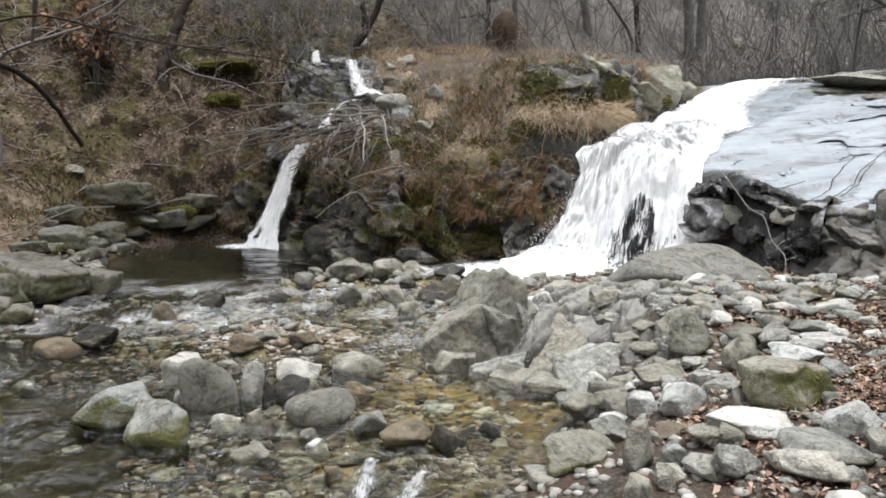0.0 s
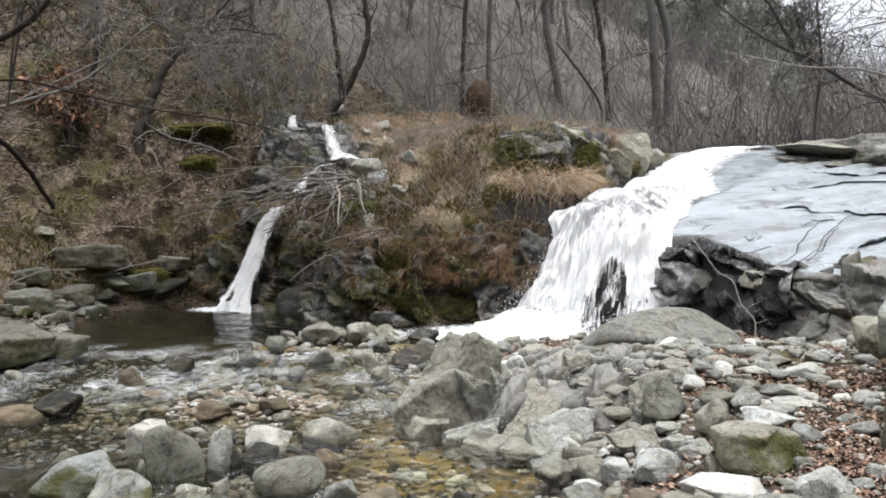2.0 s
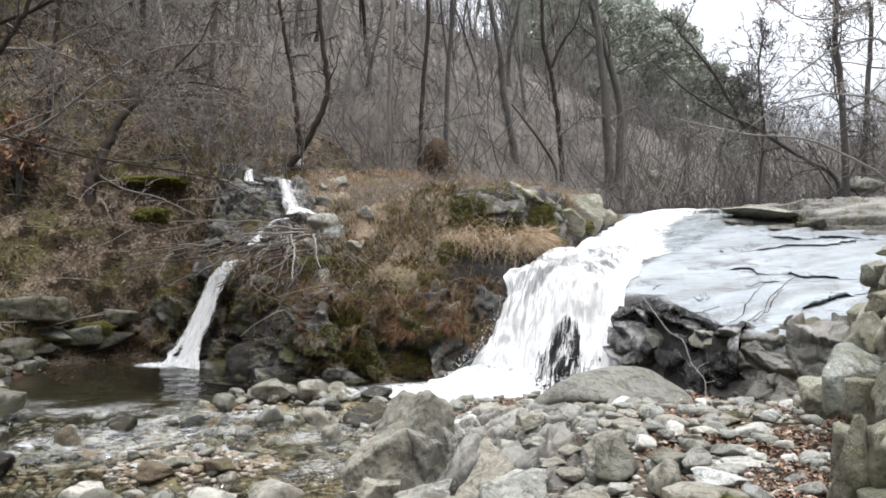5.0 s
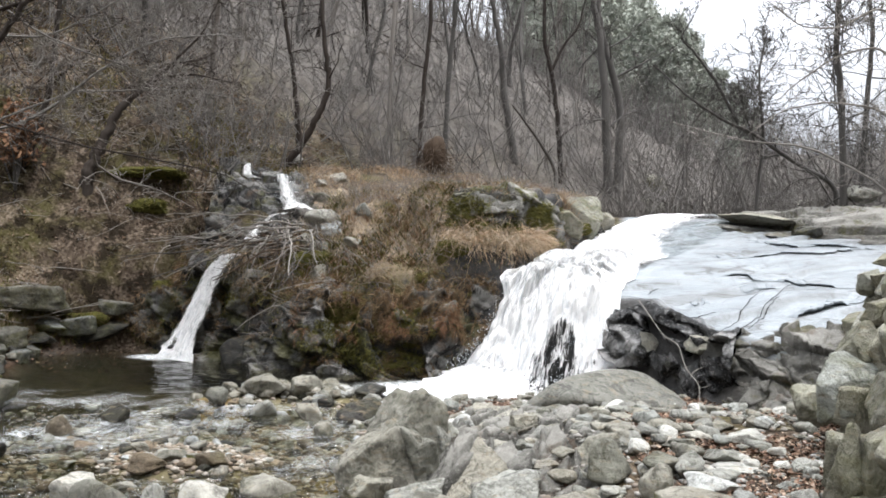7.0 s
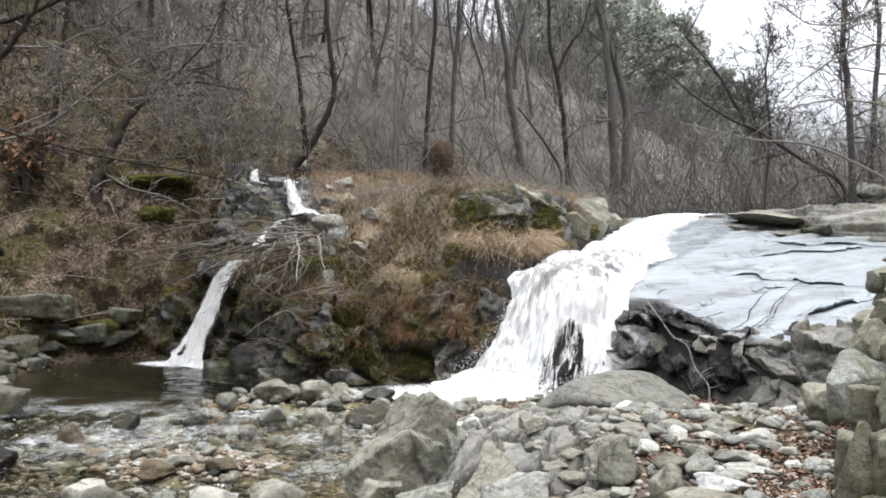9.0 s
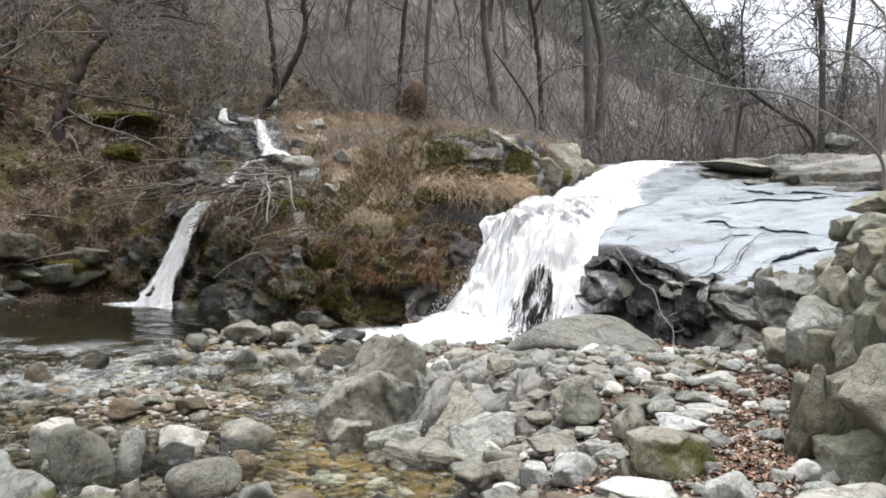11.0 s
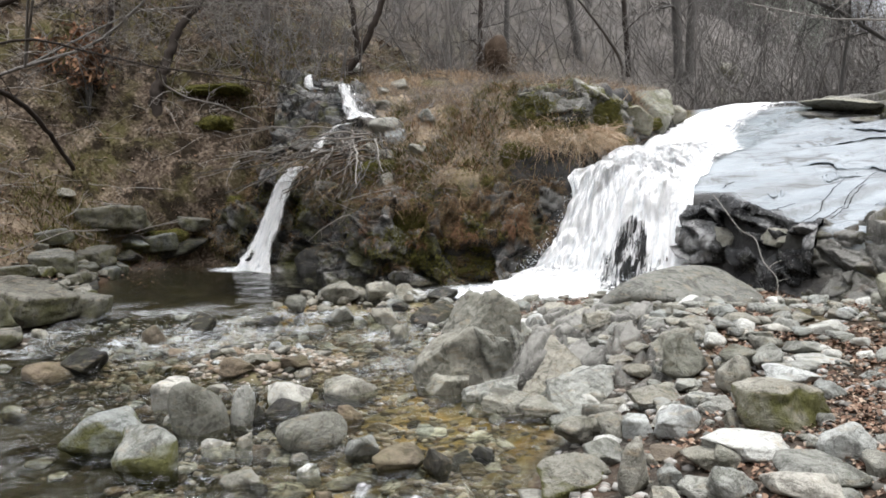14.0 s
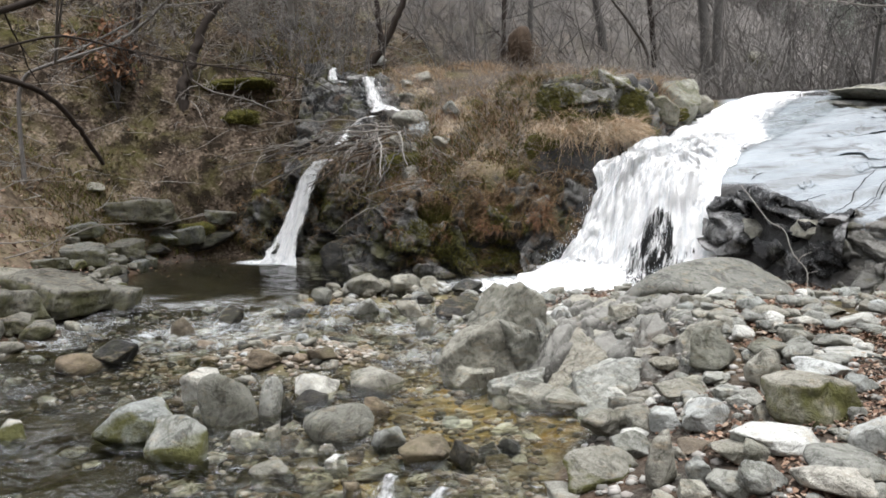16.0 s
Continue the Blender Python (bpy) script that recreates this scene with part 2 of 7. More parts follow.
# ---- materials ----
class Nodes:
    """A small builder for node materials."""

    def __init__(self, name):
        self.mat = bpy.data.materials.new(name)
        self.mat.use_nodes = True
        self.tree = self.mat.node_tree
        self.tree.nodes.clear()
        self.out = self.tree.nodes.new("ShaderNodeOutputMaterial")
        self.co = self.tree.nodes.new("ShaderNodeTexCoord").outputs["Object"]
        self.geo = self.tree.nodes.new("ShaderNodeNewGeometry")

    def link(self, a, socket):
        if isinstance(a, (int, float, tuple)):
            socket.default_value = a if not (isinstance(a, tuple) and len(a) == 3 and socket.type == "RGBA") else (*a, 1)
        else:
            self.tree.links.new(a, socket)

    def noise(self, scale, detail=4, rough=0.55, distort=0.0, stretch=None, at=None):
        n = self.tree.nodes.new("ShaderNodeTexNoise")
        co = at or self.geo.outputs["Position"]
        if stretch:
            m = self.tree.nodes.new("ShaderNodeMapping")
            m.inputs["Scale"].default_value = stretch
            self.link(co, m.inputs["Vector"])
            co = m.outputs[0]
        self.link(co, n.inputs["Vector"])
        for key, v in (("Scale", scale), ("Detail", detail), ("Roughness", rough), ("Distortion", distort)):
            n.inputs[key].default_value = v
        return n.outputs[0]

    def cells(self, scale, feature="F1", at=None):
        n = self.tree.nodes.new("ShaderNodeTexVoronoi")
        n.feature = feature
        self.link(at or self.geo.outputs["Position"], n.inputs["Vector"])
        n.inputs["Scale"].default_value = scale
        return n

    def ramp(self, value, *stops):
        n = self.tree.nodes.new("ShaderNodeValToRGB")
        el = n.color_ramp.elements
        while len(el) < len(stops):
            el.new(0.5)
        for e, (p, c) in zip(el, stops):
            e.position = p
            e.color = (*c, 1) if isinstance(c, tuple) else (c, c, c, 1)
        self.link(value, n.inputs[0])
        return n.outputs[0]

    def mix(self, k, a, b, mode="MIX"):
        n = self.tree.nodes.new("ShaderNodeMix")
        n.data_type, n.blend_type = "RGBA", mode
        self.link(k, n.inputs[0])
        self.link(a, n.inputs[6])
        self.link(b, n.inputs[7])
        return n.outputs[2]

    def math(self, op, a, b=0.0, clamp=False):
        n = self.tree.nodes.new("ShaderNodeMath")
        n.operation, n.use_clamp = op, clamp
        self.link(a, n.inputs[0])
        self.link(b, n.inputs[1])
        return n.outputs[0]

    def attr(self, name):
        n = self.tree.nodes.new("ShaderNodeAttribute")
        n.attribute_name = name
        return n.outputs["Fac"]

    def up(self):
        n = self.tree.nodes.new("ShaderNodeSeparateXYZ")
        self.link(self.geo.outputs["Normal"], n.inputs[0])
        return n.outputs[2]

    def random(self):
        return self.tree.nodes.new("ShaderNodeObjectInfo").outputs["Random"]

    def island(self):
        return self.geo.outputs["Random Per Island"]

    def bump(self, height, strength=0.4, dist=0.02, normal=None):
        n = self.tree.nodes.new("ShaderNodeBump")
        n.inputs["Strength"].default_value, n.inputs["Distance"].default_value = strength, dist
        self.link(height, n.inputs["Height"])
        if normal:
            self.link(normal, n.inputs["Normal"])
        return n.outputs[0]

    def surface(self, color, rough=0.85, normal=None, spec=0.12, alpha=None, **more):
        p = self.tree.nodes.new("ShaderNodeBsdfPrincipled")
        self.link(color, p.inputs["Base Color"])
        self.link(rough, p.inputs["Roughness"])
        self.link(spec, p.inputs["Specular IOR Level"])
        if normal:
            self.link(normal, p.inputs["Normal"])
        if alpha is not None:
            self.link(alpha, p.inputs["Alpha"])
        for key, v in more.items():
            self.link(v, p.inputs[key.replace("_", " ").title()])
        self.tree.links.new(p.outputs[0], self.out.inputs[0])
        return self.mat


def rock_material(name, dark, light, moss, wet=0.0, cracked=0.0, sides=False):
    n = Nodes(name)
    co = n.co
    r = n.random()
    big = n.noise(1.6, 5, 0.6, 0.6)
    fine = n.noise(16, 6, 0.65)
    grit = n.noise(90, 3, 0.7)
    base = n.mix(n.ramp(big, (0.3, 0.0), (0.7, 1.0)), dark, light)
    base = n.mix(n.math("MULTIPLY", n.ramp(fine, (0.35, 0.0), (0.65, 1.0)), 0.45), base, tuple(c * 1.25 for c in light))
    base = n.mix(n.ramp(n.noise(5, 6, 0.75, 1.0), (0.51, 0.0), (0.60, 0.65)), base, tuple(c * 0.42 for c in dark))
    base = n.mix(n.ramp(n.noise(19, 6, 0.8, 0.6), (0.56, 0.0), (0.66, 0.4)), base, tuple(c * 0.3 for c in dark))
    base = n.mix(n.ramp(n.noise(9, 4, 0.6, 0.3, (1, 1, 3.5)), (0.55, 0.0), (0.72, 0.5)), base, (0.30, 0.24, 0.17))
    crack = n.ramp(n.noise(2.6, 7, 0.62, 1.6), (0.485, 0.0), (0.5, 1.0), (0.515, 0.0))
    base = n.mix(n.math("MULTIPLY", crack, 0.8 * cracked), base, tuple(c * 0.25 for c in dark))
    base = n.mix(n.ramp(n.noise(26, 5, 0.8, 0.5), (0.60, 0.0), (0.70, 0.5)), base, tuple(min(c * 1.7, 0.75) for c in light))
    tone = n.ramp(r, (0.0, (0.62, 0.63, 0.60)), (0.3, (0.88, 0.85, 0.78)), (0.6, (1.0, 0.99, 0.93)), (0.8, (0.80, 0.85, 0.88)), (1.0, (1.28, 1.28, 1.24)))
    base = n.mix(1.0, base, tone, "MULTIPLY")
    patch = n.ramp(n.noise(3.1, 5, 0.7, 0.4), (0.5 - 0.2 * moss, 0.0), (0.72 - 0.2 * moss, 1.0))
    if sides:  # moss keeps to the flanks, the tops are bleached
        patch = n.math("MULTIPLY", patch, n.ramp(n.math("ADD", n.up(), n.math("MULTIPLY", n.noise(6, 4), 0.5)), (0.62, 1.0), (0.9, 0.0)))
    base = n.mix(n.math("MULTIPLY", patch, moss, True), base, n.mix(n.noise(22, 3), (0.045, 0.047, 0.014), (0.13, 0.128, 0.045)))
    normal = n.bump(n.math("SUBTRACT", n.math("MULTIPLY", n.noise(9, 6, 0.7, 0.2), 1.5), n.math("MULTIPLY", crack, cracked)), 0.5, 0.03)
    normal = n.bump(n.math("ADD", n.math("MULTIPLY", grit, 0.3), fine), 0.9, 0.04, normal)
    return n.surface(base, n.math("SUBTRACT", 0.9, wet), normal, 0.12 + 0.3 * wet)


M_STONE = rock_material("river_stone", (0.125, 0.121, 0.108), (0.30, 0.294, 0.27), 0.2, 0.0, 0.35)
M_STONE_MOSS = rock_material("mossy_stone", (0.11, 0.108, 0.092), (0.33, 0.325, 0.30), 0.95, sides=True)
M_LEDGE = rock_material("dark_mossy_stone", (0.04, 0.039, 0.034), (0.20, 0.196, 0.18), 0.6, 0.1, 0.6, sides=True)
M_STONE_BROWN = rock_material("iron_stained_stone", (0.075, 0.057, 0.042), (0.18, 0.14, 0.10), 0.3, 0.3)
M_STONE_DARK = rock_material("wet_dark_stone", (0.006, 0.006, 0.006), (0.04, 0.038, 0.035), 0.25, 0.4)
M_STONE_PALE = rock_material("bleached_stone", (0.26, 0.257, 0.243), (0.45, 0.446, 0.427), 0.12, 0.0, 0.2)
M_BEDROCK = rock_material("grey_bedrock", (0.16, 0.157, 0.142), (0.35, 0.345, 0.315), 0.2, 0.0, 0.5)
M_DOME = rock_material("smooth_bedrock", (0.11, 0.108, 0.10), (0.22, 0.217, 0.20), 0.15, 0.1, 0.7)
M_WALL_STONE = rock_material("lichened_wall_stone", (0.16, 0.157, 0.138), (0.36, 0.353, 0.315), 0.5, 0.0, 0.5)


def ground_material():
    n = Nodes("valley_ground")
    pos = n.geo.outputs["Position"]
    # leaf litter and dead grass
    litter = n.ramp(n.cells(26).outputs["Color"], (0.1, (0.028, 0.019, 0.013)), (0.45, (0.056, 0.042, 0.031)), (0.75, (0.098, 0.076, 0.057)), (1.0, (0.18, 0.15, 0.12)))
    litter = n.mix(n.ramp(n.noise(1.1, 5, 0.65, 0.5), (0.45, 0.0), (0.66, 0.75)), litter, n.mix(n.noise(40, 3), (0.036, 0.037, 0.011), (0.11, 0.104, 0.034)))
    litter = n.mix(n.ramp(n.noise(1.5, 6, 0.75, 0.4), (0.52, 0.0), (0.64, 0.8)), litter, n.ramp(n.cells(30).outputs["Color"], (0.1, (0.10, 0.074, 0.054)), (0.5, (0.22, 0.172, 0.13)), (1.0, (0.38, 0.315, 0.25))))
    # near-black patches: dark earth, with the shade of hollows painted in
    litter = n.mix(n.ramp(n.noise(2.3, 6, 0.75), (0.50, 0.0), (0.58, 0.92)), litter, (0.016, 0.012, 0.008))
    litter = n.mix(n.math("MULTIPLY", n.attr("straw"), n.ramp(n.noise(7, 4, 0.7, 0.0, (1, 1, 0.3)), (0.3, 0.25), (0.6, 1.0))), litter, n.mix(n.noise(60, 3), (0.18, 0.135, 0.092), (0.42, 0.335, 0.245)))
    litter = n.mix(n.math("MULTIPLY", n.attr("straw"), n.ramp(n.noise(1.9, 5, 0.7, 0.5), (0.52, 0.0), (0.62, 0.9))), litter, n.mix(n.noise(30, 3, 0.7), (0.03, 0.032, 0.008), (0.10, 0.095, 0.025)))
    litter = n.mix(n.attr("wood"), litter, n.mix(n.ramp(n.noise(1.3, 7, 0.8), (0.35, 0.0), (0.65, 1.0)), (0.06, 0.055, 0.052), (0.165, 0.153, 0.143)))
    # gravel
    gravel = n.ramp(n.noise(34, 5, 0.75), (0.3, (0.014, 0.012, 0.010)), (0.5, (0.045, 0.04, 0.034)), (0.62, (0.09, 0.083, 0.072)), (0.75, (0.16, 0.15, 0.134)))
    gravel = n.mix(n.ramp(n.noise(1.4, 5, 0.7), (0.42, 0.0), (0.66, 0.8)), gravel, n.mix(n.noise(30, 3, 0.7), (0.03, 0.018, 0.011), (0.10, 0.058, 0.034)))
    # bed of the stream, with algae and iron
    bed = n.mix(n.ramp(n.noise(1.3, 5, 0.6, 0.5), (0.38, 0.0), (0.62, 1.0)), (0.06, 0.056, 0.028), (0.22, 0.18, 0.08))
    bed = n.mix(0.35, bed, n.ramp(n.cells(11).outputs["Color"], (0.1, (0.04, 0.035, 0.025)), (0.5, (0.16, 0.145, 0.11)), (0.9, (0.34, 0.31, 0.25))))
    bed = n.mix(n.ramp(n.noise(1.0, 3, 0.6, 0.4), (0.52, 0.0), (0.66, 0.6)), bed, (0.18, 0.11, 0.028))
    bed = n.mix(n.math("MULTIPLY", n.attr("amber"), n.ramp(n.noise(3.2, 5, 0.65, 0.6), (0.38, 0.0), (0.6, 0.85))), bed, n.mix(n.noise(9, 4, 0.7), (0.10, 0.066, 0.016), (0.30, 0.19, 0.05)))
    # bed blackened in pool and left stream: the water's dark reflections put into colour
    bed = n.mix(n.math("MULTIPLY", n.attr("dark_reflect"), 0.95), bed, n.mix(n.noise(3, 4, 0.6), (0.008, 0.008, 0.006), (0.035, 0.032, 0.018)))
    # bare rock
    rockc = n.mix(n.ramp(n.noise(2.2, 6, 0.65, 0.8, (1, 1, 2.2)), (0.32, 0.0), (0.68, 1.0)), (0.025, 0.024, 0.021), (0.12, 0.113, 0.10))
    rockc = n.mix(n.ramp(n.noise(3.4, 5, 0.7), (0.5, 0.0), (0.62, 0.8)), rockc, n.mix(n.noise(50, 2), (0.03, 0.031, 0.008), (0.09, 0.086, 0.022)))
    slab = n.mix(n.ramp(n.noise(1.1, 6, 0.6, 0.4, (1, 1, 3)), (0.3, 0.0), (0.7, 1.0)), (0.175, 0.197, 0.213), (0.26, 0.285, 0.304))
    slab = n.mix(n.ramp(n.noise(3.0, 6, 0.7, 0.4, (0.35, 1.7, 4)), (0.58, 0.0), (0.66, 0.55)), slab, (0.14, 0.137, 0.13))
    for scale, stretch, dark_k in ((0.8, (0.35, 1.5, 1), 0.85), (1.3, (1.1, 0.6, 1), 0.4)):
        line = n.ramp(n.noise(scale, 6, 0.6, 0.5, stretch), (0.485, 0.0), (0.498, 1.0), (0.502, 1.0), (0.515, 0.0))
        slab = n.mix(n.math("MULTIPLY", line, dark_k), slab, (0.05, 0.047, 0.043))
    slab = n.mix(n.math("MULTIPLY", n.attr("seam"), 0.5), slab, (0.07, 0.067, 0.062))
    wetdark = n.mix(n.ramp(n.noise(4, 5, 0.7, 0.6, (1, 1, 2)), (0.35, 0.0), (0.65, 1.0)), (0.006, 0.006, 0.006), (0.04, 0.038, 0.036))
    color = n.mix(n.attr("gravel"), litter, gravel)
    color = n.mix(n.attr("bed"), color, bed)
    color = n.mix(n.attr("rock"), color, rockc)
    color = n.mix(n.attr("slab"), color, slab)
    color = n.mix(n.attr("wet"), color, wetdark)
    rough = n.math("SUBTRACT", 0.92, n.math("ADD", n.math("MULTIPLY", n.attr("wet"), 0.4), n.math("MULTIPLY", n.attr("slab"), 0.58)))
    tall = n.math("ADD", n.math("MULTIPLY", n.noise(22, 6, 0.7), 0.8), n.math("MULTIPLY", n.noise(6, 4, 0.6), 1.2))
    return n.surface(color, rough, n.bump(tall, 0.7, 0.04), n.math("ADD", 0.06, n.math("ADD", n.math("MULTIPLY", n.attr("wet"), 0.2), n.math("MULTIPLY", n.attr("slab"), 0.4))))


M_GROUND = ground_material()


def bark_material(name, dark, light):
    n = Nodes(name)
    base = n.mix(n.noise(14, 5, 0.7, 0.3, (1, 1, 0.25)), dark, light)
    base = n.mix(n.ramp(n.random(), (0.0, 0.0), (1.0, 0.5)), base, tuple(c * 0.6 for c in dark))
    return n.surface(base, 0.92, n.bump(n.noise(40, 4, 0.7, 0.0, (1, 1, 0.2)), 0.6, 0.01), 0.2)


M_BARK = bark_material("grey_bark", (0.045, 0.042, 0.039), (0.135, 0.128, 0.12))
M_BARK_DARK = bark_material("dark_bark", (0.018, 0.014, 0.012), (0.06, 0.048, 0.04))
M_ROOT = bark_material("earthy_root", (0.03, 0.02, 0.014), (0.12, 0.085, 0.058))
M_BLEACHED = bark_material("bleached_wood", (0.20, 0.185, 0.165), (0.36, 0.34, 0.31))
M_SAPLING = bark_material("sapling_bark", (0.085, 0.078, 0.073), (0.215, 0.202, 0.19))
M_TWIG = bark_material("dead_twig", (0.135, 0.12, 0.108), (0.31, 0.287, 0.262))


def fleck_material(name, *colors):
    n = Nodes(name)
    stops = [((i + 0.5) / len(colors), c) for i, c in enumerate(colors)]
    return n.surface(n.mix(0.2, n.ramp(n.island(), *stops), n.noise(70, 2), "OVERLAY"), 0.85, None, 0.2)


M_LEAF = fleck_material("fallen_leaf", (0.05, 0.03, 0.021), (0.135, 0.075, 0.05), (0.20, 0.13, 0.09), (0.09, 0.053, 0.036), (0.30, 0.23, 0.175))
M_GRASS = fleck_material("dry_grass", (0.28, 0.185, 0.11), (0.50, 0.39, 0.27), (0.34, 0.215, 0.125), (0.62, 0.53, 0.41), (0.17, 0.13, 0.075), (0.45, 0.36, 0.27))
M_BANK_GRASS = fleck_material("dead_bank_grass", (0.075, 0.043, 0.023), (0.17, 0.112, 0.06), (0.11, 0.062, 0.032), (0.28, 0.205, 0.125), (0.05, 0.042, 0.018))
M_MOSS = fleck_material("moss", (0.05, 0.052, 0.014), (0.10, 0.097, 0.022), (0.16, 0.145, 0.038), (0.07, 0.062, 0.022))
def moss_pad():
    n = Nodes("moss_pad")
    base = n.mix(n.ramp(n.noise(9, 5, 0.7), (0.35, 0.0), (0.65, 1.0)), (0.03, 0.031, 0.009), (0.10, 0.094, 0.024))
    base = n.mix(n.ramp(n.noise(30, 3, 0.7), (0.55, 0.0), (0.7, 0.6)), base, (0.22, 0.18, 0.05))
    return n.surface(base, 0.95, n.bump(n.noise(60, 4, 0.8), 1.0, 0.03), 0.1)


M_MOSS_PAD = moss_pad()
M_RUST_LEAF = fleck_material("rusty_oak_leaf", (0.16, 0.085, 0.048), (0.23, 0.13, 0.075), (0.11, 0.06, 0.036))
# needles far paler than real ones: distance haze is put into their colour
M_HAZED_NEEDLE = fleck_material("hazed_pine_needle", (0.26, 0.28, 0.24), (0.40, 0.42, 0.37), (0.32, 0.34, 0.295))
M_PEBBLE_WET = fleck_material("stream_pebble", (0.05, 0.043, 0.032), (0.13, 0.115, 0.09), (0.21, 0.18, 0.14), (0.14, 0.10, 0.07), (0.30, 0.275, 0.24))
M_PEBBLE = fleck_material("pebble", (0.08, 0.076, 0.066), (0.16, 0.152, 0.137), (0.25, 0.242, 0.22), (0.12, 0.09, 0.068), (0.33, 0.32, 0.30))


def water_material():
    n = Nodes("stream_water")
    t = n.tree
    clear = t.nodes.new("ShaderNodeBsdfTransparent")
    clear.inputs[0].default_value = (0.83, 0.83, 0.72, 1)
    gloss = t.nodes.new("ShaderNodeBsdfGlossy")
    gloss.inputs["Roughness"].default_value = 0.12
    fres = t.nodes.new("ShaderNodeFresnel")
    fres.inputs[0].default_value = 1.4
    bump = n.bump(n.math("MULTIPLY", n.math("ADD", n.noise(3.6, 2, 0.5, 1.0, (0.75, 1.5, 1)), n.math("MULTIPLY", n.noise(11, 2, 0.5, 0.6, (0.8, 1.3, 1)), 0.22)), n.math("MULTIPLY", n.attr("rough"), n.ramp(n.noise(1.1, 3, 0.6, 0.4), (0.36, 0.35), (0.58, 1.0)))), 1.0, 0.27)
    for s in (gloss.inputs["Normal"], fres.inputs["Normal"]):
        n.link(bump, s)
    mixed = t.nodes.new("ShaderNodeMixShader")
    n.link(fres.outputs[0], mixed.inputs[0])
    n.link(clear.outputs[0], mixed.inputs[1])
    n.link(gloss.outputs[0], mixed.inputs[2])
    white = t.nodes.new("ShaderNodeBsdfPrincipled")
    white.inputs["Base Color"].default_value = (0.82, 0.85, 0.86, 1)
    white.inputs["Roughness"].default_value = 0.5
    broken = n.ramp(n.noise(15, 6, 0.8, 0.9, (0.7, 1.8, 1)), (0.44, 0.0), (0.66, 1.0))
    foam = t.nodes.new("ShaderNodeMixShader")
    n.link(n.math("MULTIPLY", n.attr("foam"), broken, True), foam.inputs[0])
    n.link(mixed.outputs[0], foam.inputs[1])
    n.link(white.outputs[0], foam.inputs[2])
    t.links.new(foam.outputs[0], n.out.inputs[0])
    return n.mat


def fall_material():
    """Falling water: white where it is broken, clear in the gaps between the strands."""
    n = Nodes("white_water")
    t = n.tree
    uv = t.nodes.new("ShaderNodeAttribute")
    uv.attribute_name = "flow"
    strands = n.noise(1.0, 7, 0.72, 1.0, (30, 15, 1), uv.outputs["Vector"])
    clots = n.noise(1.0, 5, 0.75, 0.8, (48, 70, 1), uv.outputs["Vector"])
    body = n.math("ADD", n.math("MULTIPLY", strands, 0.6), n.math("MULTIPLY", clots, 0.4))
    cover = n.math("ADD", n.math("SUBTRACT", body, 0.5), n.math("SUBTRACT", n.attr("foam"), 0.5))
    cover = n.ramp(n.math("ADD", cover, 0.5), (0.42, 0.0), (0.56, 1.0))
    white = t.nodes.new("ShaderNodeBsdfPrincipled")
    n.link(n.mix(n.ramp(body, (0.36, 0.0), (0.52, 1.0)), (0.66, 0.70, 0.73), (0.97, 0.97, 0.97)), white.inputs["Base Color"])
    white.inputs["Roughness"].default_value = 0.45
    n.link(n.bump(body, 1.0, 0.12), white.inputs["Normal"])
    film = t.nodes.new("ShaderNodeBsdfTransparent")
    film.inputs[0].default_value = (0.93, 0.95, 0.95, 1)
    gloss = t.nodes.new("ShaderNodeBsdfGlossy")
    gloss.inputs["Roughness"].default_value = 0.12
    fres = t.nodes.new("ShaderNodeFresnel")
    fres.inputs[0].default_value = 1.33
    wet = t.nodes.new("ShaderNodeMixShader")
    n.link(fres.outputs[0], wet.inputs[0])
    n.link(film.outputs[0], wet.inputs[1])
    n.link(gloss.outputs[0], wet.inputs[2])
    m = t.nodes.new("ShaderNodeMixShader")
    n.link(cover, m.inputs[0])
    n.link(wet.outputs[0], m.inputs[1])
    n.link(white.outputs[0], m.inputs[2])
    t.links.new(m.outputs[0], n.out.inputs[0])
    return n.mat


M_WATER = water_material()
M_FALL = fall_material()
M_SPRAY = Nodes("spray_drops").surface((0.9, 0.93, 0.95), 0.3)


# ---- mesh helpers ----
def mesh_of(name, verts, faces, material, smooth_faces=True):
    me = bpy.data.meshes.new(name)
    verts = np.asarray(verts, np.float32)
    faces = np.asarray(faces, np.int32)
    me.vertices.add(len(verts))
    me.vertices.foreach_set("co", verts.ravel())
    k = faces.shape[1]
    me.loops.add(faces.size)
    me.loops.foreach_set("vertex_index", faces.ravel())
    me.polygons.add(len(faces))
    me.polygons.foreach_set("loop_start", np.arange(0, faces.size, k, dtype=np.int32))
    me.polygons.foreach_set("use_smooth", np.full(len(faces), smooth_faces))
    me.update(calc_edges=True)
    me.validate()
    me.materials.append(material)
    return me


def put_attr(me, name, values):
    a = me.attributes.new(name, "FLOAT", "POINT")
    a.data.foreach_set("value", np.asarray(values, np.float32).ravel())


def grid_faces(nu, nv):
    a = (np.arange(nu - 1)[:, None] * nv + np.arange(nv - 1)[None]).ravel()
    return np.stack([a, a + nv, a + nv + 1, a + 1], 1)


def spread(lo, hi, step, reach_lo, reach_hi, grow=1.09):
    """Coordinates that are dense from lo to hi and widen beyond."""
    mid = list(np.arange(lo, hi + 1e-6, step))
    left, d, p = [], step, lo
    while p > reach_lo:
        d *= grow
        p -= d
        left.append(p)
    right, d, p = [], step, mid[-1]
    while p < reach_hi:
        d *= grow
        p += d
        right.append(p)
    return np.array(left[::-1] + mid + right)


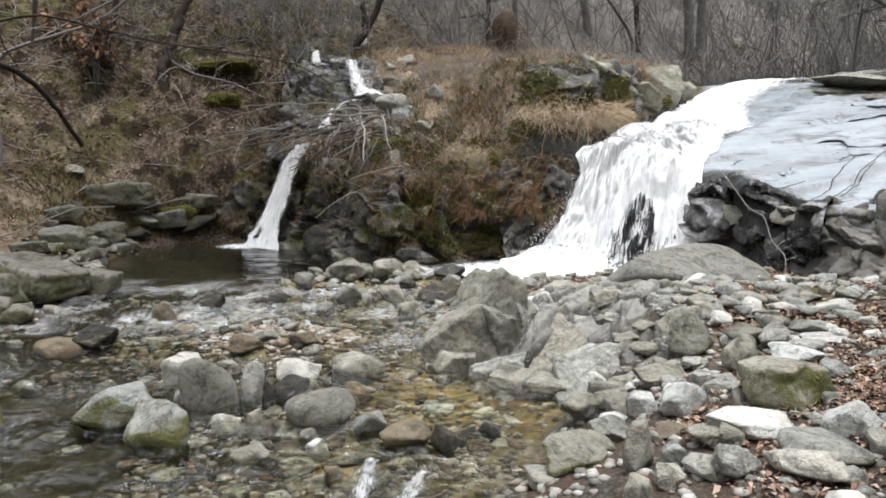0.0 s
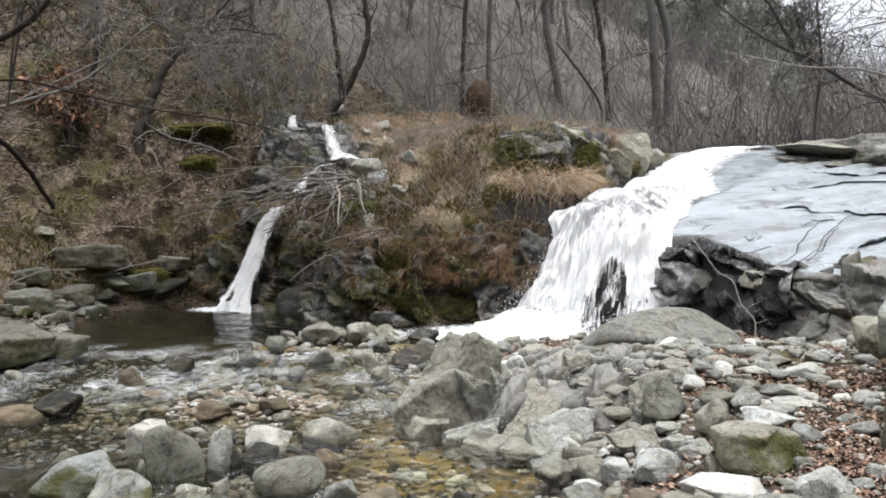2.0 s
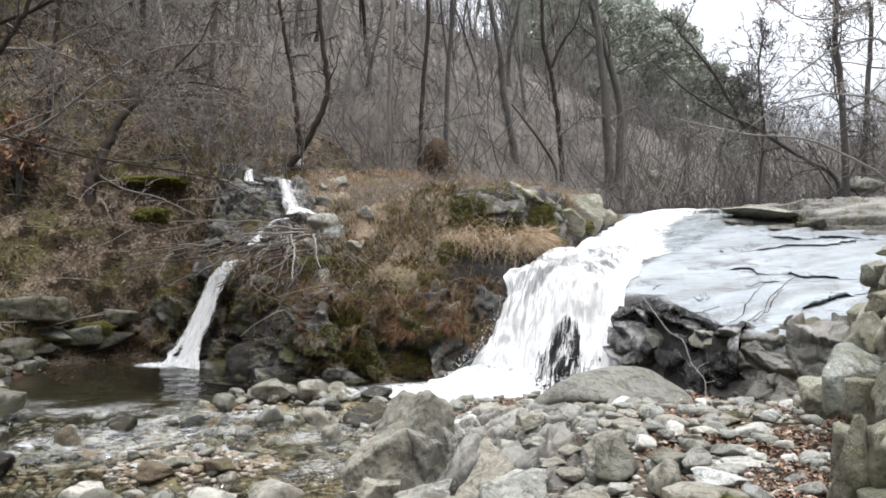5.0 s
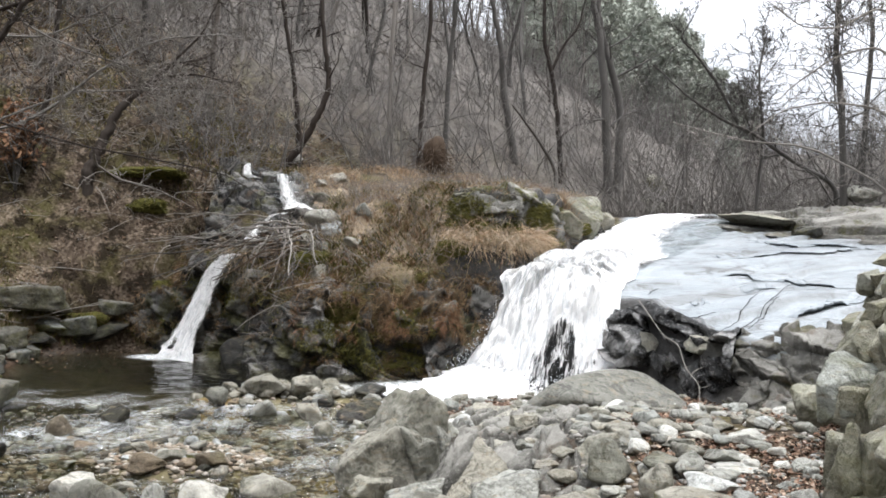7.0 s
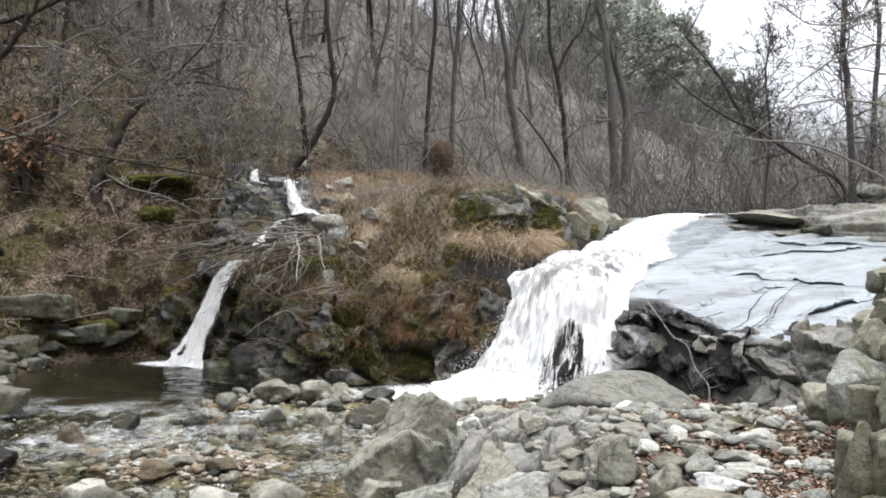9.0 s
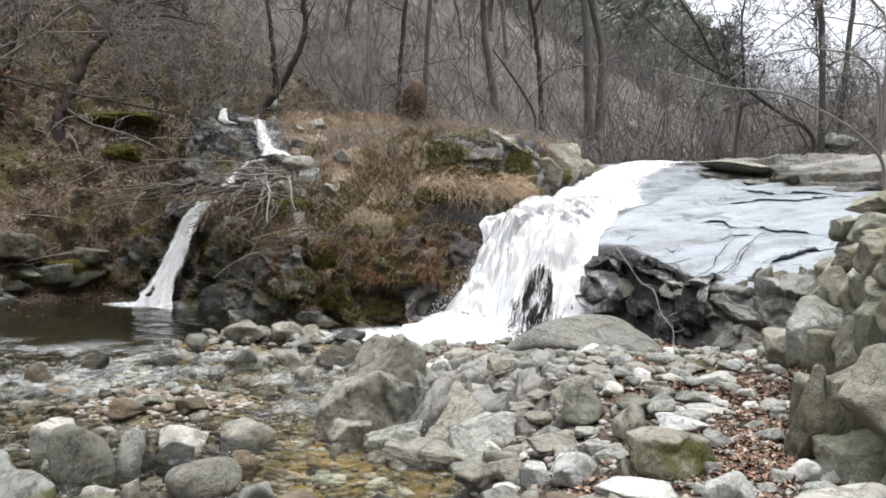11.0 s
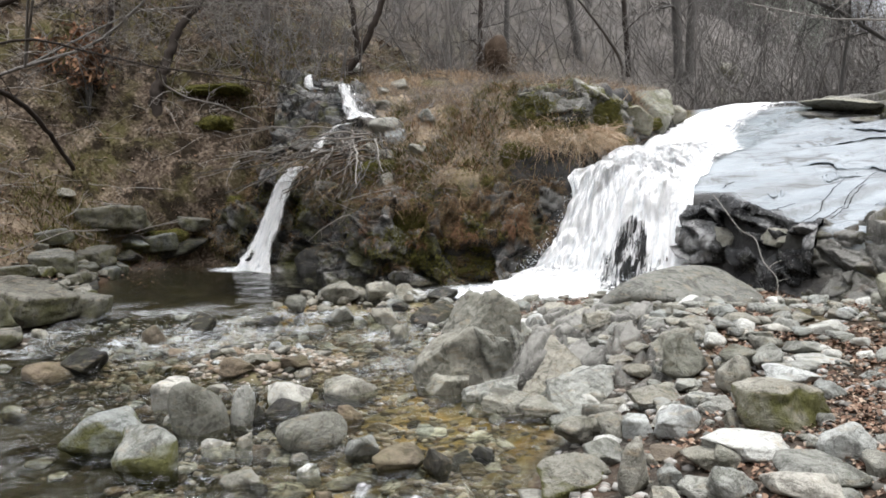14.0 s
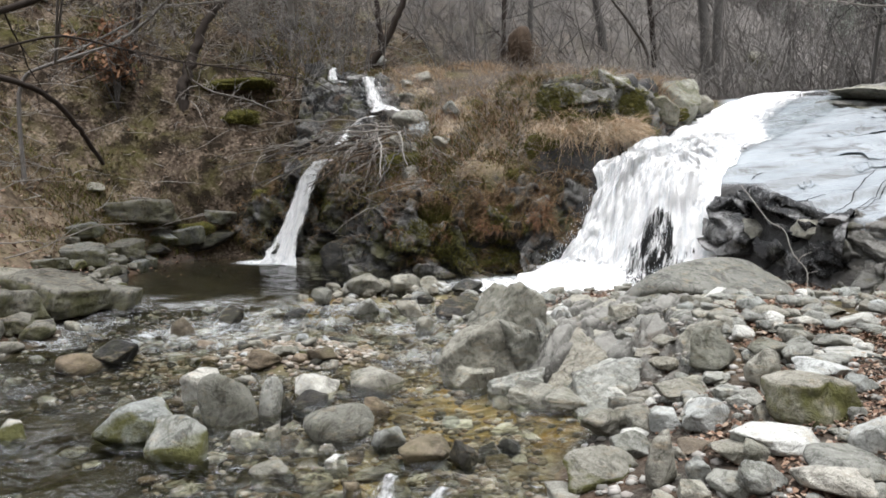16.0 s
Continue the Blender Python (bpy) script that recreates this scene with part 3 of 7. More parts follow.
# ---- ground ----
def build_ground():
    xs = spread(-7.5, 10.0, 0.06, -600, 900)
    ys = spread(1.0, 16.5, 0.06, -300, 1400)
    X, Y = np.meshgrid(xs, ys, indexing="ij")
    Z = ground(X, Y)
    verts = np.stack([X, Y, Z], -1).reshape(-1, 3)
    # rugged, partly overhanging rock on the step
    hill, face, bluff = masks(X, Y)
    near = smooth(-0.15, 0.1, face) * smooth(1.5, 0.7, face) * (hill < 0.2) * smooth(0.7, 1.0, bluff) * smooth(0.9, 0.4, X)
    push = 0.16 * near * fbm(X * 2.2, Y * 2.2, Z * 2.6, 3, 71)
    verts[:, 0] += (push * 0.4).ravel()
    verts[:, 1] -= (push + 0.0).ravel()
    me = mesh_of("ground", verts, grid_faces(len(xs), len(ys)), M_GROUND)
    gz = np.gradient(Z, axis=0) / np.gradient(xs)[:, None], np.gradient(Z, axis=1) / np.gradient(ys)[None]
    steep = np.hypot(*gz)
    wl = water_level(X, Y)
    inside = np.minimum(-signed(LEFT_SHORE, X, Y), np.interp(Y, RIGHT_SHORE_Y, RIGHT_SHORE_X) - X)
    lowland = (face < 0.05) & (hill < 0.2)
    n1 = fbm(X * 1.1, Y * 1.1, 0, 4, 81)
    put_attr(me, "bed", smooth(0.0, 0.25, inside) * smooth(0.25, -0.2, face) * (hill < 0.3))
    put_attr(me, "amber", smooth(1.25, 0.5, np.hypot((X - 0.1) / 1.05, (Y - 5.35) / 0.95) + 0.35 * n1))
    # where the bed colour stands in for dark reflections in the water
    put_attr(me, "dark_reflect", np.maximum(np.maximum(smooth(8.2, 8.9, Y), smooth(-1.7, -2.5, X + 0.6 * n1)), smooth(-0.5, -1.5, X + 0.6 * n1) * smooth(6.4, 5.4, Y)))
    put_attr(me, "gravel", lowland * (Y < 12.2) * smooth(3.2, 1.6, X + 0.2 * Y - 1.0 + 1.2 * n1) * smooth(-6.0, -5.0, X))
    put_attr(me, "rock", smooth(1.3, 2.2, steep + 0.7 * n1) * smooth(-0.3, 0.1, face) * smooth(2.2, 1.2, Z + 0.6 * n1) * (hill < 0.3) * bluff + (1 - bluff) * smooth(3.6, 4.0, X) * smooth(-0.25, 0.0, face) * smooth(0.9, 0.6, face))
    right_of = -signed(FALL_MARGIN, X, Y)
    slab = smooth(0.35, 0.7, right_of) * smooth(0.45, 0.75, face + 0.15 * n1) * smooth(17, 15.5, Y) * (hill < 0) * smooth(6.4, 7.2, Y - 0.3 * (X - 4))
    put_attr(me, "slab", slab)
    bedding = (Y - 0.25 * X + 0.7 * fbm(X * 0.3, Y * 0.6, 0, 3, 41)) * 1.7
    part_of = bedding - np.floor(bedding)
    seam = smooth(0.82, 0.88, part_of) * smooth(1.0, 0.96, part_of) * smooth(0.0, 0.12, fbm(X * 0.6, Y * 0.9, 0, 3, 46))
    put_attr(me, "seam", seam * 0.85)
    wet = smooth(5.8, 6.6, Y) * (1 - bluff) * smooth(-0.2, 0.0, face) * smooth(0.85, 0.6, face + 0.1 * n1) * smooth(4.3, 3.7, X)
    wet = np.maximum(wet, smooth(-0.5, -0.15, right_of) * smooth(0.7, 0.4, right_of) * smooth(-0.2, 0.0, face) * smooth(15, 13, Y))
    wet2 = bluff * smooth(-0.3, 0.0, face) * smooth(0.95, 0.35, Z + 0.6 * n1) * (hill < 0.2)
    put_attr(me, "wet", np.clip(wet + wet2, 0, 1))
    straw = bluff * smooth(0.4, 0.9, face) * smooth(17, 14, Y) * (X > -1.5) + 0.45 * (hill > 0) * smooth(2.2, 0.6, hill) * (X < -4.2) * (Y < 12)
    put_attr(me, "straw", np.clip(straw, 0, 1))
    put_attr(me, "wood", 0.85 * np.maximum(smooth(5, 10, hill), smooth(17, 22, Y)))
    return tagged(new("ground", me), "leaf-littered valley ground with gravel bars and bare wet rock", "ground", "", "structure")


ground_ob = build_ground()


def build_water():
    xs, ys = np.arange(-5.2, 2.6, 0.05), np.r_[np.arange(-11, 0.4, 0.3), np.arange(0.4, 12.6, 0.05)]
    X, Y = np.meshgrid(xs, ys, indexing="ij")
    riffle = smooth(8.9, 8.3, Y)
    Z = water_level(X, Y) + riffle * (0.03 * fbm(X * 2.5, Y * 3.5, 0, 3, 91) + 0.034 * fbm(X * 5 + 0.5 * Y, Y * 8, 0, 2, 92) + 0.012 * fbm(X * 13 + Y, Y * 19, 0, 2, 95)) + 0.004 * fbm(X * 5, Y * 5, 0, 2, 93)
    me_faces = grid_faces(len(xs), len(ys))
    keep_v = (Z > ground(X, Y) - 0.25)
    keep = keep_v.ravel()[me_faces].all(1)
    me = mesh_of("stream", np.stack([X, Y, Z], -1).reshape(-1, 3), me_faces[keep], M_WATER)
    # riffle foam; its white also stands in for sky reflections on the ripples
    foam = riffle * smooth(-0.05, 0.55, fbm(X * 2.2 - 0.8 * Y, Y * 2.2, 0, 5, 94, 0.65) + 0.12 * smooth(6.0, 7.2, Y)) * 0.42 * (1 - 0.9 * smooth(1.1, 0.5, np.hypot((X - 0.3) / 0.95, (Y - 4.95) / 0.65))) * (0.25 + 0.75 * smooth(5.2, 6.6, Y))
    plunge = np.maximum(smooth(1.3, 0.6, np.hypot((X - 1.35) / 1.35, (Y - 9.35) / 0.8)), smooth(1.4, 0.4, np.hypot((X + 3.0) / 0.55, (Y - 11.75) / 0.35)))
    put_attr(me, "foam", np.clip(foam * 1.1 + 3 * plunge, 0, 3))
    calm = smooth(1.2, 0.6, np.hypot((X - 0.1) / 1.0, (Y - 5.4) / 0.9))
    put_attr(me, "rough", (0.2 + 0.8 * riffle) * (1 - 0.45 * calm))
    return tagged(new("stream_water", me), "shallow clear stream water over brown gravel", "water", "", "structure")


water_ob = build_water()


# ---- falls ----
def line_at(points, k):
    p = np.asarray(points, float)
    d = np.r_[0, np.cumsum(np.hypot(*(p[1:, :2] - p[:-1, :2]).T) + 1e-6)]
    s = np.asarray(k) * d[-1]
    return np.stack([np.interp(s, d, p[:, i]) for i in range(p.shape[1])], -1)


def put_flow(me, u, v):
    a = me.attributes.new("flow", "FLOAT_VECTOR", "POINT")
    a.data.foreach_set("vector", np.stack([v, u, 0 * u], -1).astype(np.float32).ravel())


def build_main_fall():
    left = ((6.0, 15.6), (4.54, 14.05), (3.78, 12.9), (2.91, 11.7), (2.26, 10.75), (1.72, 10.5), (1.15, 10.28), (0.62, 9.98))
    right = ((8.6, 15.8), (7.4, 14.6), (5.6, 12.4), (4.3, 11.2), (3.5, 9.9), (3.3, 9.35), (3.1, 8.9))
    nu, nv = 420, 230
    U, V = np.meshgrid(np.linspace(0, 1, nu), np.linspace(0, 1, nv), indexing="ij")
    L, R = line_at(left, U), line_at(right, U)
    P = L * (1 - V[..., None]) + R * V[..., None]
    X, Y = P[..., 0], P[..., 1]
    g = ground(X, Y)
    g = (g + ground(X + 0.07, Y) + ground(X - 0.07, Y) + ground(X, Y + 0.07) + ground(X, Y - 0.07)) / 5
    fall = smooth(0.55, 0.75, U)
    rope = fbm(V * 11 + 0.6 * fbm(U * 6, V * 3, 1.0, 2, 103), U * 20, 0, 4, 101)
    tidy = smooth(1.0, 0.82, V) * smooth(1.0, 0.9, U)
    Z = np.maximum(g, 0) + 0.02 + tidy * (0.05 + 0.05 * fall + (0.05 + 0.11 * fall) * (1 - (2 * V - 1) ** 4))
    swell = fall * tidy * (0.10 * rope + 0.12 * fbm(V * 22, U * 70, 0, 4, 109, 0.7) + 0.10 * ridged(V * 6 + 0.5 * rope, U * 34, 0, 2, 104)) + (0.3 + fall) * tidy * 0.035 * fbm(V * 75, U * 210, 0, 3, 107, 0.7)
    X, Y, Z = X - 0.3 * swell, Y - 0.7 * swell, Z + 0.5 * swell + 0.012 * fbm(V * 20, U * 30, 0, 3, 102) - 0.1 * smooth(0.965, 1.0, U)
    edge = fall * smooth(0.25, 0.0, V) * 0.22 * fbm(U * 30, V * 4, 0, 3, 105)
    X, Y = X - edge, Y + 0.3 * edge
    foam = 0.50 + 0.60 * smooth(0.35, 0.65, U) + 0.45 * smooth(0.5, 0.25, V) - 0.75 * smooth(0.5, 1.0, V) * smooth(0.85, 0.5, U)
    ragged = 0.06 * fbm(U * 26, V * 9, 0, 3, 108)
    # a boss of rock parts the curtain; thinner veils beside it
    share = X / Y
    wide = np.clip(1.08 - Z, 0.02, 1.1)
    gap = smooth(1.25, 0.55, np.abs(share - 0.262 - 0.012 * Z + 0.12 * ragged) / (0.008 + 0.046 * wide ** 0.6)) * smooth(1.12, 0.9, Z + ragged) * fall
    gap = np.maximum(gap, 0.75 * smooth(1.2, 0.3, np.hypot((share - 0.165 + 0.1 * ragged) / 0.022, (Z - 0.22) / 0.22)) * fall)
    gap = np.maximum(gap, 0.8 * smooth(1.1, 0.4, np.hypot((share - 0.318 + 0.1 * ragged) / 0.014, (Z - 0.42) / 0.16)) * fall)
    holes = smooth(0.15, 0.45, fbm(V * 26, U * 60, 3.0, 4, 111, 0.6)) * smooth(0.68, 0.85, U)
    foam = foam * (1 - gap) + 0.455 * gap - 0.2 * holes - 0.4 * smooth(0.62, 0.7, U) * smooth(0.88, 1.0, V)
    root = new("waterfall")
    root.location = (2.0, 9.6, 0.0)
    cut = int(0.56 * nu)
    for name, part_of in (("water_slide", slice(0, cut + 1)), ("water_curtain", slice(cut, nu))):
        x, y, z, u, w = (q[part_of] for q in (X, Y, Z, U, V))
        me = mesh_of(name, np.stack([x - 2.0, y - 9.6, z], -1).reshape(-1, 3), grid_faces(len(x), nv), M_FALL)
        put_attr(me, "foam", foam[part_of])
        put_flow(me, u * 2.2, w)
        new(name, me).parent = root
    return tagged(root, "broad white waterfall sliding off a grey rock slab", "waterfall")


def ribbon_fall(name, path, widths, label, foam=0.85, seed=0, across=(0.93, -0.36)):
    nu, nv = 90, 24
    u = np.linspace(0, 1, nu)
    C = line_at([(*p, w) for p, w in zip(path, widths)], u)
    side = np.tile(np.array(across), (nu, 1))
    v = np.linspace(-1, 1, nv)
    U, V = np.meshgrid(u, v, indexing="ij")
    X = C[:, None, 0] + side[:, None, 0] * V * C[:, None, 3] / 2
    Y = C[:, None, 1] + side[:, None, 1] * V * C[:, None, 3] / 2
    bulge = 0.10 * (1 - V * V) * C[:, None, 3]
    little = np.clip(C[:, None, 3] / 0.4, 0.2, 1.0)
    Y = Y - bulge + 0.045 * little * fbm(U * 26, V * 7, 0, 4, seed)
    X = X + (0.012 * little + 0.10 * V * V * V * V * C[:, None, 3]) * fbm(U * 22, V * 3, 2.0, 4, seed + 1)
    Z = C[:, None, 2] + bulge * 0.5 + 0.02 * little * fbm(U * 14, V * 5, 4.0, 3, seed + 2)
    me = mesh_of(name, np.stack([X, Y, Z], -1).reshape(-1, 3), grid_faces(nu, nv), M_FALL)
    put_attr(me, "foam", foam - 0.42 * np.abs(V) ** 2 + 0.12 * fbm(U * 9, V * 3, 0, 3, seed + 3) + 0.25 * smooth(0.75, 1.0, U))
    put_flow(me, U * 0.7, V * 0.32)
    return tagged(new(name, me), label, "waterfall")


build_main_fall()


def spray():
    """Drops thrown up along the fall."""
    rng = np.random.default_rng(110)
    bm = bmesh.new()
    bmesh.ops.create_icosphere(bm, subdivisions=1, radius=1.0)
    v = np.array([p.co[:] for p in bm.verts])
    f = np.array([[q.index for q in p.verts] for p in bm.faces])
    bm.free()
    edge = ((2.35, 10.7, 1.6), (2.0, 10.45, 1.15), (1.65, 10.2, 0.6), (1.2, 9.9, 0.2), (1.3, 9.6, 0.1), (2.2, 9.3, 0.15), (3.0, 8.85, 0.25))
    c = line_at(edge, rng.random(1300)) + rng.normal(0, 1, (1300, 3)) * (0.07, 0.07, 0.07)
    r = rng.uniform(0.002, 0.005, 1300)
    V = (c[:, None] + v[None] * r[:, None, None] * np.array((1, 1, 1.5))).reshape(-1, 3)
    F = (f[None] + np.arange(1300)[:, None, None] * len(v)).reshape(-1, 3)
    tagged(new("spray", mesh_of("spray", V, F, M_SPRAY)), "white drops of spray along the waterfall", "spray", "", "stuff")


spray()
ribbon_fall("narrow_waterfall", ((-2.20, 12.35, 1.64), (-2.30, 12.05, 1.60), (-2.43, 11.84, 1.38), (-2.60, 11.68, 0.85), (-2.79, 11.54, 0.3), (-2.92, 11.46, -0.02)),
            (0.30, 0.34, 0.38, 0.40, 0.48, 0.72), "narrow white waterfall dropping into the pool", 0.72, 207)
ribbon_fall("small_cascade", ((-2.62, 15.5, 3.55), (-2.58, 15.2, 3.43), (-2.54, 15.05, 3.25), (-2.36, 14.9, 3.18)), (0.2, 0.2, 0.26, 0.34), "small white cascade tumbling over ledges above the pool", 0.75, 211)
ribbon_fall("small_cascade", ((-1.85, 14.7, 3.25), (-1.75, 14.25, 3.2), (-1.66, 14.05, 2.9), (-1.52, 13.8, 2.65), (-1.3, 13.4, 2.5)), (0.32, 0.38, 0.5, 0.6, 0.66), "small white cascade tumbling over ledges above the pool", 0.58, 221)
ribbon_fall("small_cascade", ((-1.55, 13.35, 2.42), (-1.74, 13.1, 2.36), (-1.95, 12.9, 2.15), (-2.05, 12.7, 1.9)), (0.25, 0.2, 0.22, 0.3), "small white cascade tumbling over ledges above the pool", 0.5, 231)


ribbon_fall("little_chute", ((-0.40, 3.98, -0.17), (-0.42, 3.85, -0.18), (-0.43, 3.72, -0.24), (-0.44, 3.55, -0.28)), (0.12, 0.18, 0.24, 0.32), "little white chute of water between stones", 0.54, 241)
ribbon_fall("little_chute", ((-0.10, 3.82, -0.17), (-0.15, 3.70, -0.19), (-0.22, 3.58, -0.25), (-0.28, 3.45, -0.29)), (0.12, 0.18, 0.26, 0.34), "little white chute of water between stones", 0.52, 251)


# ---- stones ----
def ico(sub):
    bm = bmesh.new()
    bmesh.ops.create_icosphere(bm, subdivisions=sub, radius=1.0)
    v = np.array([p.co[:] for p in bm.verts])
    f = np.array([[q.index for q in p.verts] for p in bm.faces])
    bm.free()
    return v / np.linalg.norm(v, axis=1)[:, None], f


ICO4, ICO3, ICO1 = ico(5), ico(4), ico(1)


def stone_shape(seed, planes=11, soft=14.0, rough=0.05, base=ICO4, boxy=False, cuts=None, tight=1.0):
    """A worn block: a ball cut by planes, its edges rounded, with a rough skin."""
    rng = np.random.default_rng(seed)
    v, f = base
    i = np.arange(planes) + 0.5
    th, ph = np.arccos(1 - 2 * i / planes), np.pi * (1 + 5**0.5) * i + rng.uniform(0, 6)
    nrm = np.stack([np.cos(ph) * np.sin(th), np.sin(ph) * np.sin(th), np.cos(th)], 1) + rng.normal(0, 0.33, (planes, 3))
    nrm /= np.linalg.norm(nrm, axis=1)[:, None]
    turn = np.linalg.qr(rng.normal(size=(3, 3)))[0]
    nrm = nrm @ turn
    dist = rng.uniform(0.55, 0.95, planes)
    if boxy:  # split along bedding and joints: six faces and a few broken corners
        nrm = np.concatenate([np.concatenate([np.eye(3), -np.eye(3)]) + rng.normal(0, 0.26 * tight, (6, 3)), rng.normal(0, 1, (7, 3))])
        nrm /= np.linalg.norm(nrm, axis=1)[:, None]
        dist = np.r_[rng.uniform(0.5, 0.72, 6), rng.uniform(0.56, 0.8, 7) / tight ** 0.3]
    if cuts is not None:
        nrm, dist = np.array([c[:3] for c in cuts], float), np.array([c[3] for c in cuts], float)
        nrm /= np.linalg.norm(nrm, axis=1)[:, None]
    q = np.clip(v @ nrm.T, 0.0, None) / dist
    r = 1.0 / ((q**soft).sum(1) + (1 / 1.25) ** soft) ** (1 / soft)
    o = seed * 3.17
    r = r * (1 + rough * 1.6 * fbm(v[:, 0] * 1.5 + o, v[:, 1] * 1.5, v[:, 2] * 1.5, 3, seed) + rough * 0.45 * ridged(v[:, 0] * 3 + o, v[:, 1] * 3, v[:, 2] * 3, 4, seed + 5))
    p = v * r[:, None]
    lo, hi = p.min(0), p.max(0)
    p = (p - (lo + hi) / 2) / (hi - lo)
    p[:, 2] += 0.5
    return p, f


STONES = {}
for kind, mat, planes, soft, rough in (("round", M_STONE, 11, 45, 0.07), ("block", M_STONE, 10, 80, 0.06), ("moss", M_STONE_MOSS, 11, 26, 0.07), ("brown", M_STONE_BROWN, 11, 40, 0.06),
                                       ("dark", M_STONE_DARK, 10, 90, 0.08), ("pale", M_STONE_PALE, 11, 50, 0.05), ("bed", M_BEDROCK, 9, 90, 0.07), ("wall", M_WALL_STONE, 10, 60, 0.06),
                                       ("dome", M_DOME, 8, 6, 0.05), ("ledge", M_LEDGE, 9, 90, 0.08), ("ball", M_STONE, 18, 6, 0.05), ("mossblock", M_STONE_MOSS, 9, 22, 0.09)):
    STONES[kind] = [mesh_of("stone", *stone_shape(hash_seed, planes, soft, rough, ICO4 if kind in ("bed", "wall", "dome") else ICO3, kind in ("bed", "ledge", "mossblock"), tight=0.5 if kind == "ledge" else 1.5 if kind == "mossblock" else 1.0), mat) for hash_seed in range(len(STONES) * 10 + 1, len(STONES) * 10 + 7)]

STONE_LABEL = {"round": "smooth grey river boulder", "block": "angular grey boulder", "moss": "grey boulder with green moss on it", "brown": "rust-brown wet boulder",
               "dark": "dark wet boulder", "pale": "pale sun-bleached boulder", "bed": "ribbed grey bedrock block", "wall": "lichened grey stone of the rough bank wall", "dome": "smooth rounded hump of grey bedrock", "ledge": "dark mossy angular boulder", "ball": "well rounded grey river boulder", "mossblock": "pale-topped blocky boulder with olive moss on its sides"}


def stone(kind, x, y, w, d, h, turn=0, lean=0, z=None, sink=0.15, shape=None, where="on the gravel", tilt=0, within=None):
    stone.count += 1
    pick = STONES[kind][(stone.count if shape is None else shape) % 6]
    ob = new("boulder", pick)
    if z is None:
        z = float(ground(x, y)) - sink * h
    ob.matrix_world = pose(x, y, z, tilt, lean, turn) @ Matrix.Diagonal((w, d, h, 1))
    if within:
        ob.name = "stone"
        ob.parent = within
        return ob
    tagged(ob, STONE_LABEL[kind] + " " + where, "boulder", "boulders of the stream")
    return ob


stone.count = 0
bank_wall = tagged(new("rough_stone_wall"), "rough dry wall of lichened boulders holding the bank", "stone wall")
# ---- fractured rock ----
def facets(x, y, z, seed):
    """Cells of broken rock: a number for each cell, its tilted face, and the distance from the joint."""
    x, y, z = (np.asarray(a, float) for a in (x, y, z))
    ix, iy, iz = (np.floor(a).astype(np.int64) for a in (x, y, z))
    first, second = np.full(x.shape, 9.0), np.full(x.shape, 9.0)
    cell, slope = np.zeros(x.shape), np.zeros(x.shape)
    for dx in (-1, 0, 1):
        for dy in (-1, 0, 1):
            for dz in (-1, 0, 1):
                a, b, c = ix + dx, iy + dy, iz + dz
                ox = x - (a + 0.5 + 0.45 * _hash(a, b, c, seed + 1))
                oy = y - (b + 0.5 + 0.45 * _hash(a, b, c, seed + 2))
                oz = z - (c + 0.5 + 0.45 * _hash(a, b, c, seed + 3))
                d = np.sqrt(ox * ox + oy * oy + oz * oz)
                near = d < first
                second = np.where(near, first, np.minimum(second, d))
                cell = np.where(near, _hash(a, b, c, seed + 4), cell)
                tip = ox * _hash(a, b, c, seed + 5) + oy * _hash(a, b, c, seed + 6) + oz * _hash(a, b, c, seed + 7)
                slope = np.where(near, tip, slope)
                first = np.where(near, d, first)
    return cell, slope, second - first


def face_material(name, dark, light, moss, rust, shine, lo=0.25, hi=0.85):
    n = Nodes(name)
    tone = n.math("ADD", n.math("MULTIPLY", n.attr("tone"), 0.55), n.math("MULTIPLY", n.noise(7, 6, 0.7, 0.6), 0.5))
    base = n.mix(n.ramp(tone, (lo, 0.0), (hi, 1.0)), dark, light)
    base = n.mix(n.ramp(n.noise(24, 5, 0.75), (0.55, 0.0), (0.7, 0.5)), base, tuple(c * 1.5 for c in light))
    base = n.mix(n.ramp(n.noise(2.4, 5, 0.7, 0.6), (0.62 - 0.25 * rust, 0.0), (0.72 - 0.2 * rust, 0.9 * min(1, rust * 2))), base, n.mix(n.noise(35, 4, 0.7), (0.045, 0.024, 0.012), (0.15, 0.085, 0.042)))
    green = n.ramp(n.noise(1.7, 6, 0.75, 0.5), (0.60 - 0.22 * moss, 0.0), (0.68 - 0.2 * moss, min(1.0, 2 * moss)))
    base = n.mix(green, base, n.mix(n.ramp(n.noise(28, 4, 0.75), (0.35, 0.0), (0.65, 1.0)), (0.026, 0.028, 0.009), (0.10, 0.094, 0.03)))
    rough = n.math("ADD", n.ramp(n.noise(11, 4, 0.7), (0.35, 0.75 - shine), (0.65, 0.95 - shine)), n.math("MULTIPLY", green, 0.3), True)
    normal = n.bump(n.noise(17, 7, 0.75, 0.3), 0.8, 0.05)
    normal = n.bump(n.noise(80, 4, 0.75), 0.5, 0.015, normal)
    return n.surface(base, rough, normal, 0.1 + 0.4 * shine)


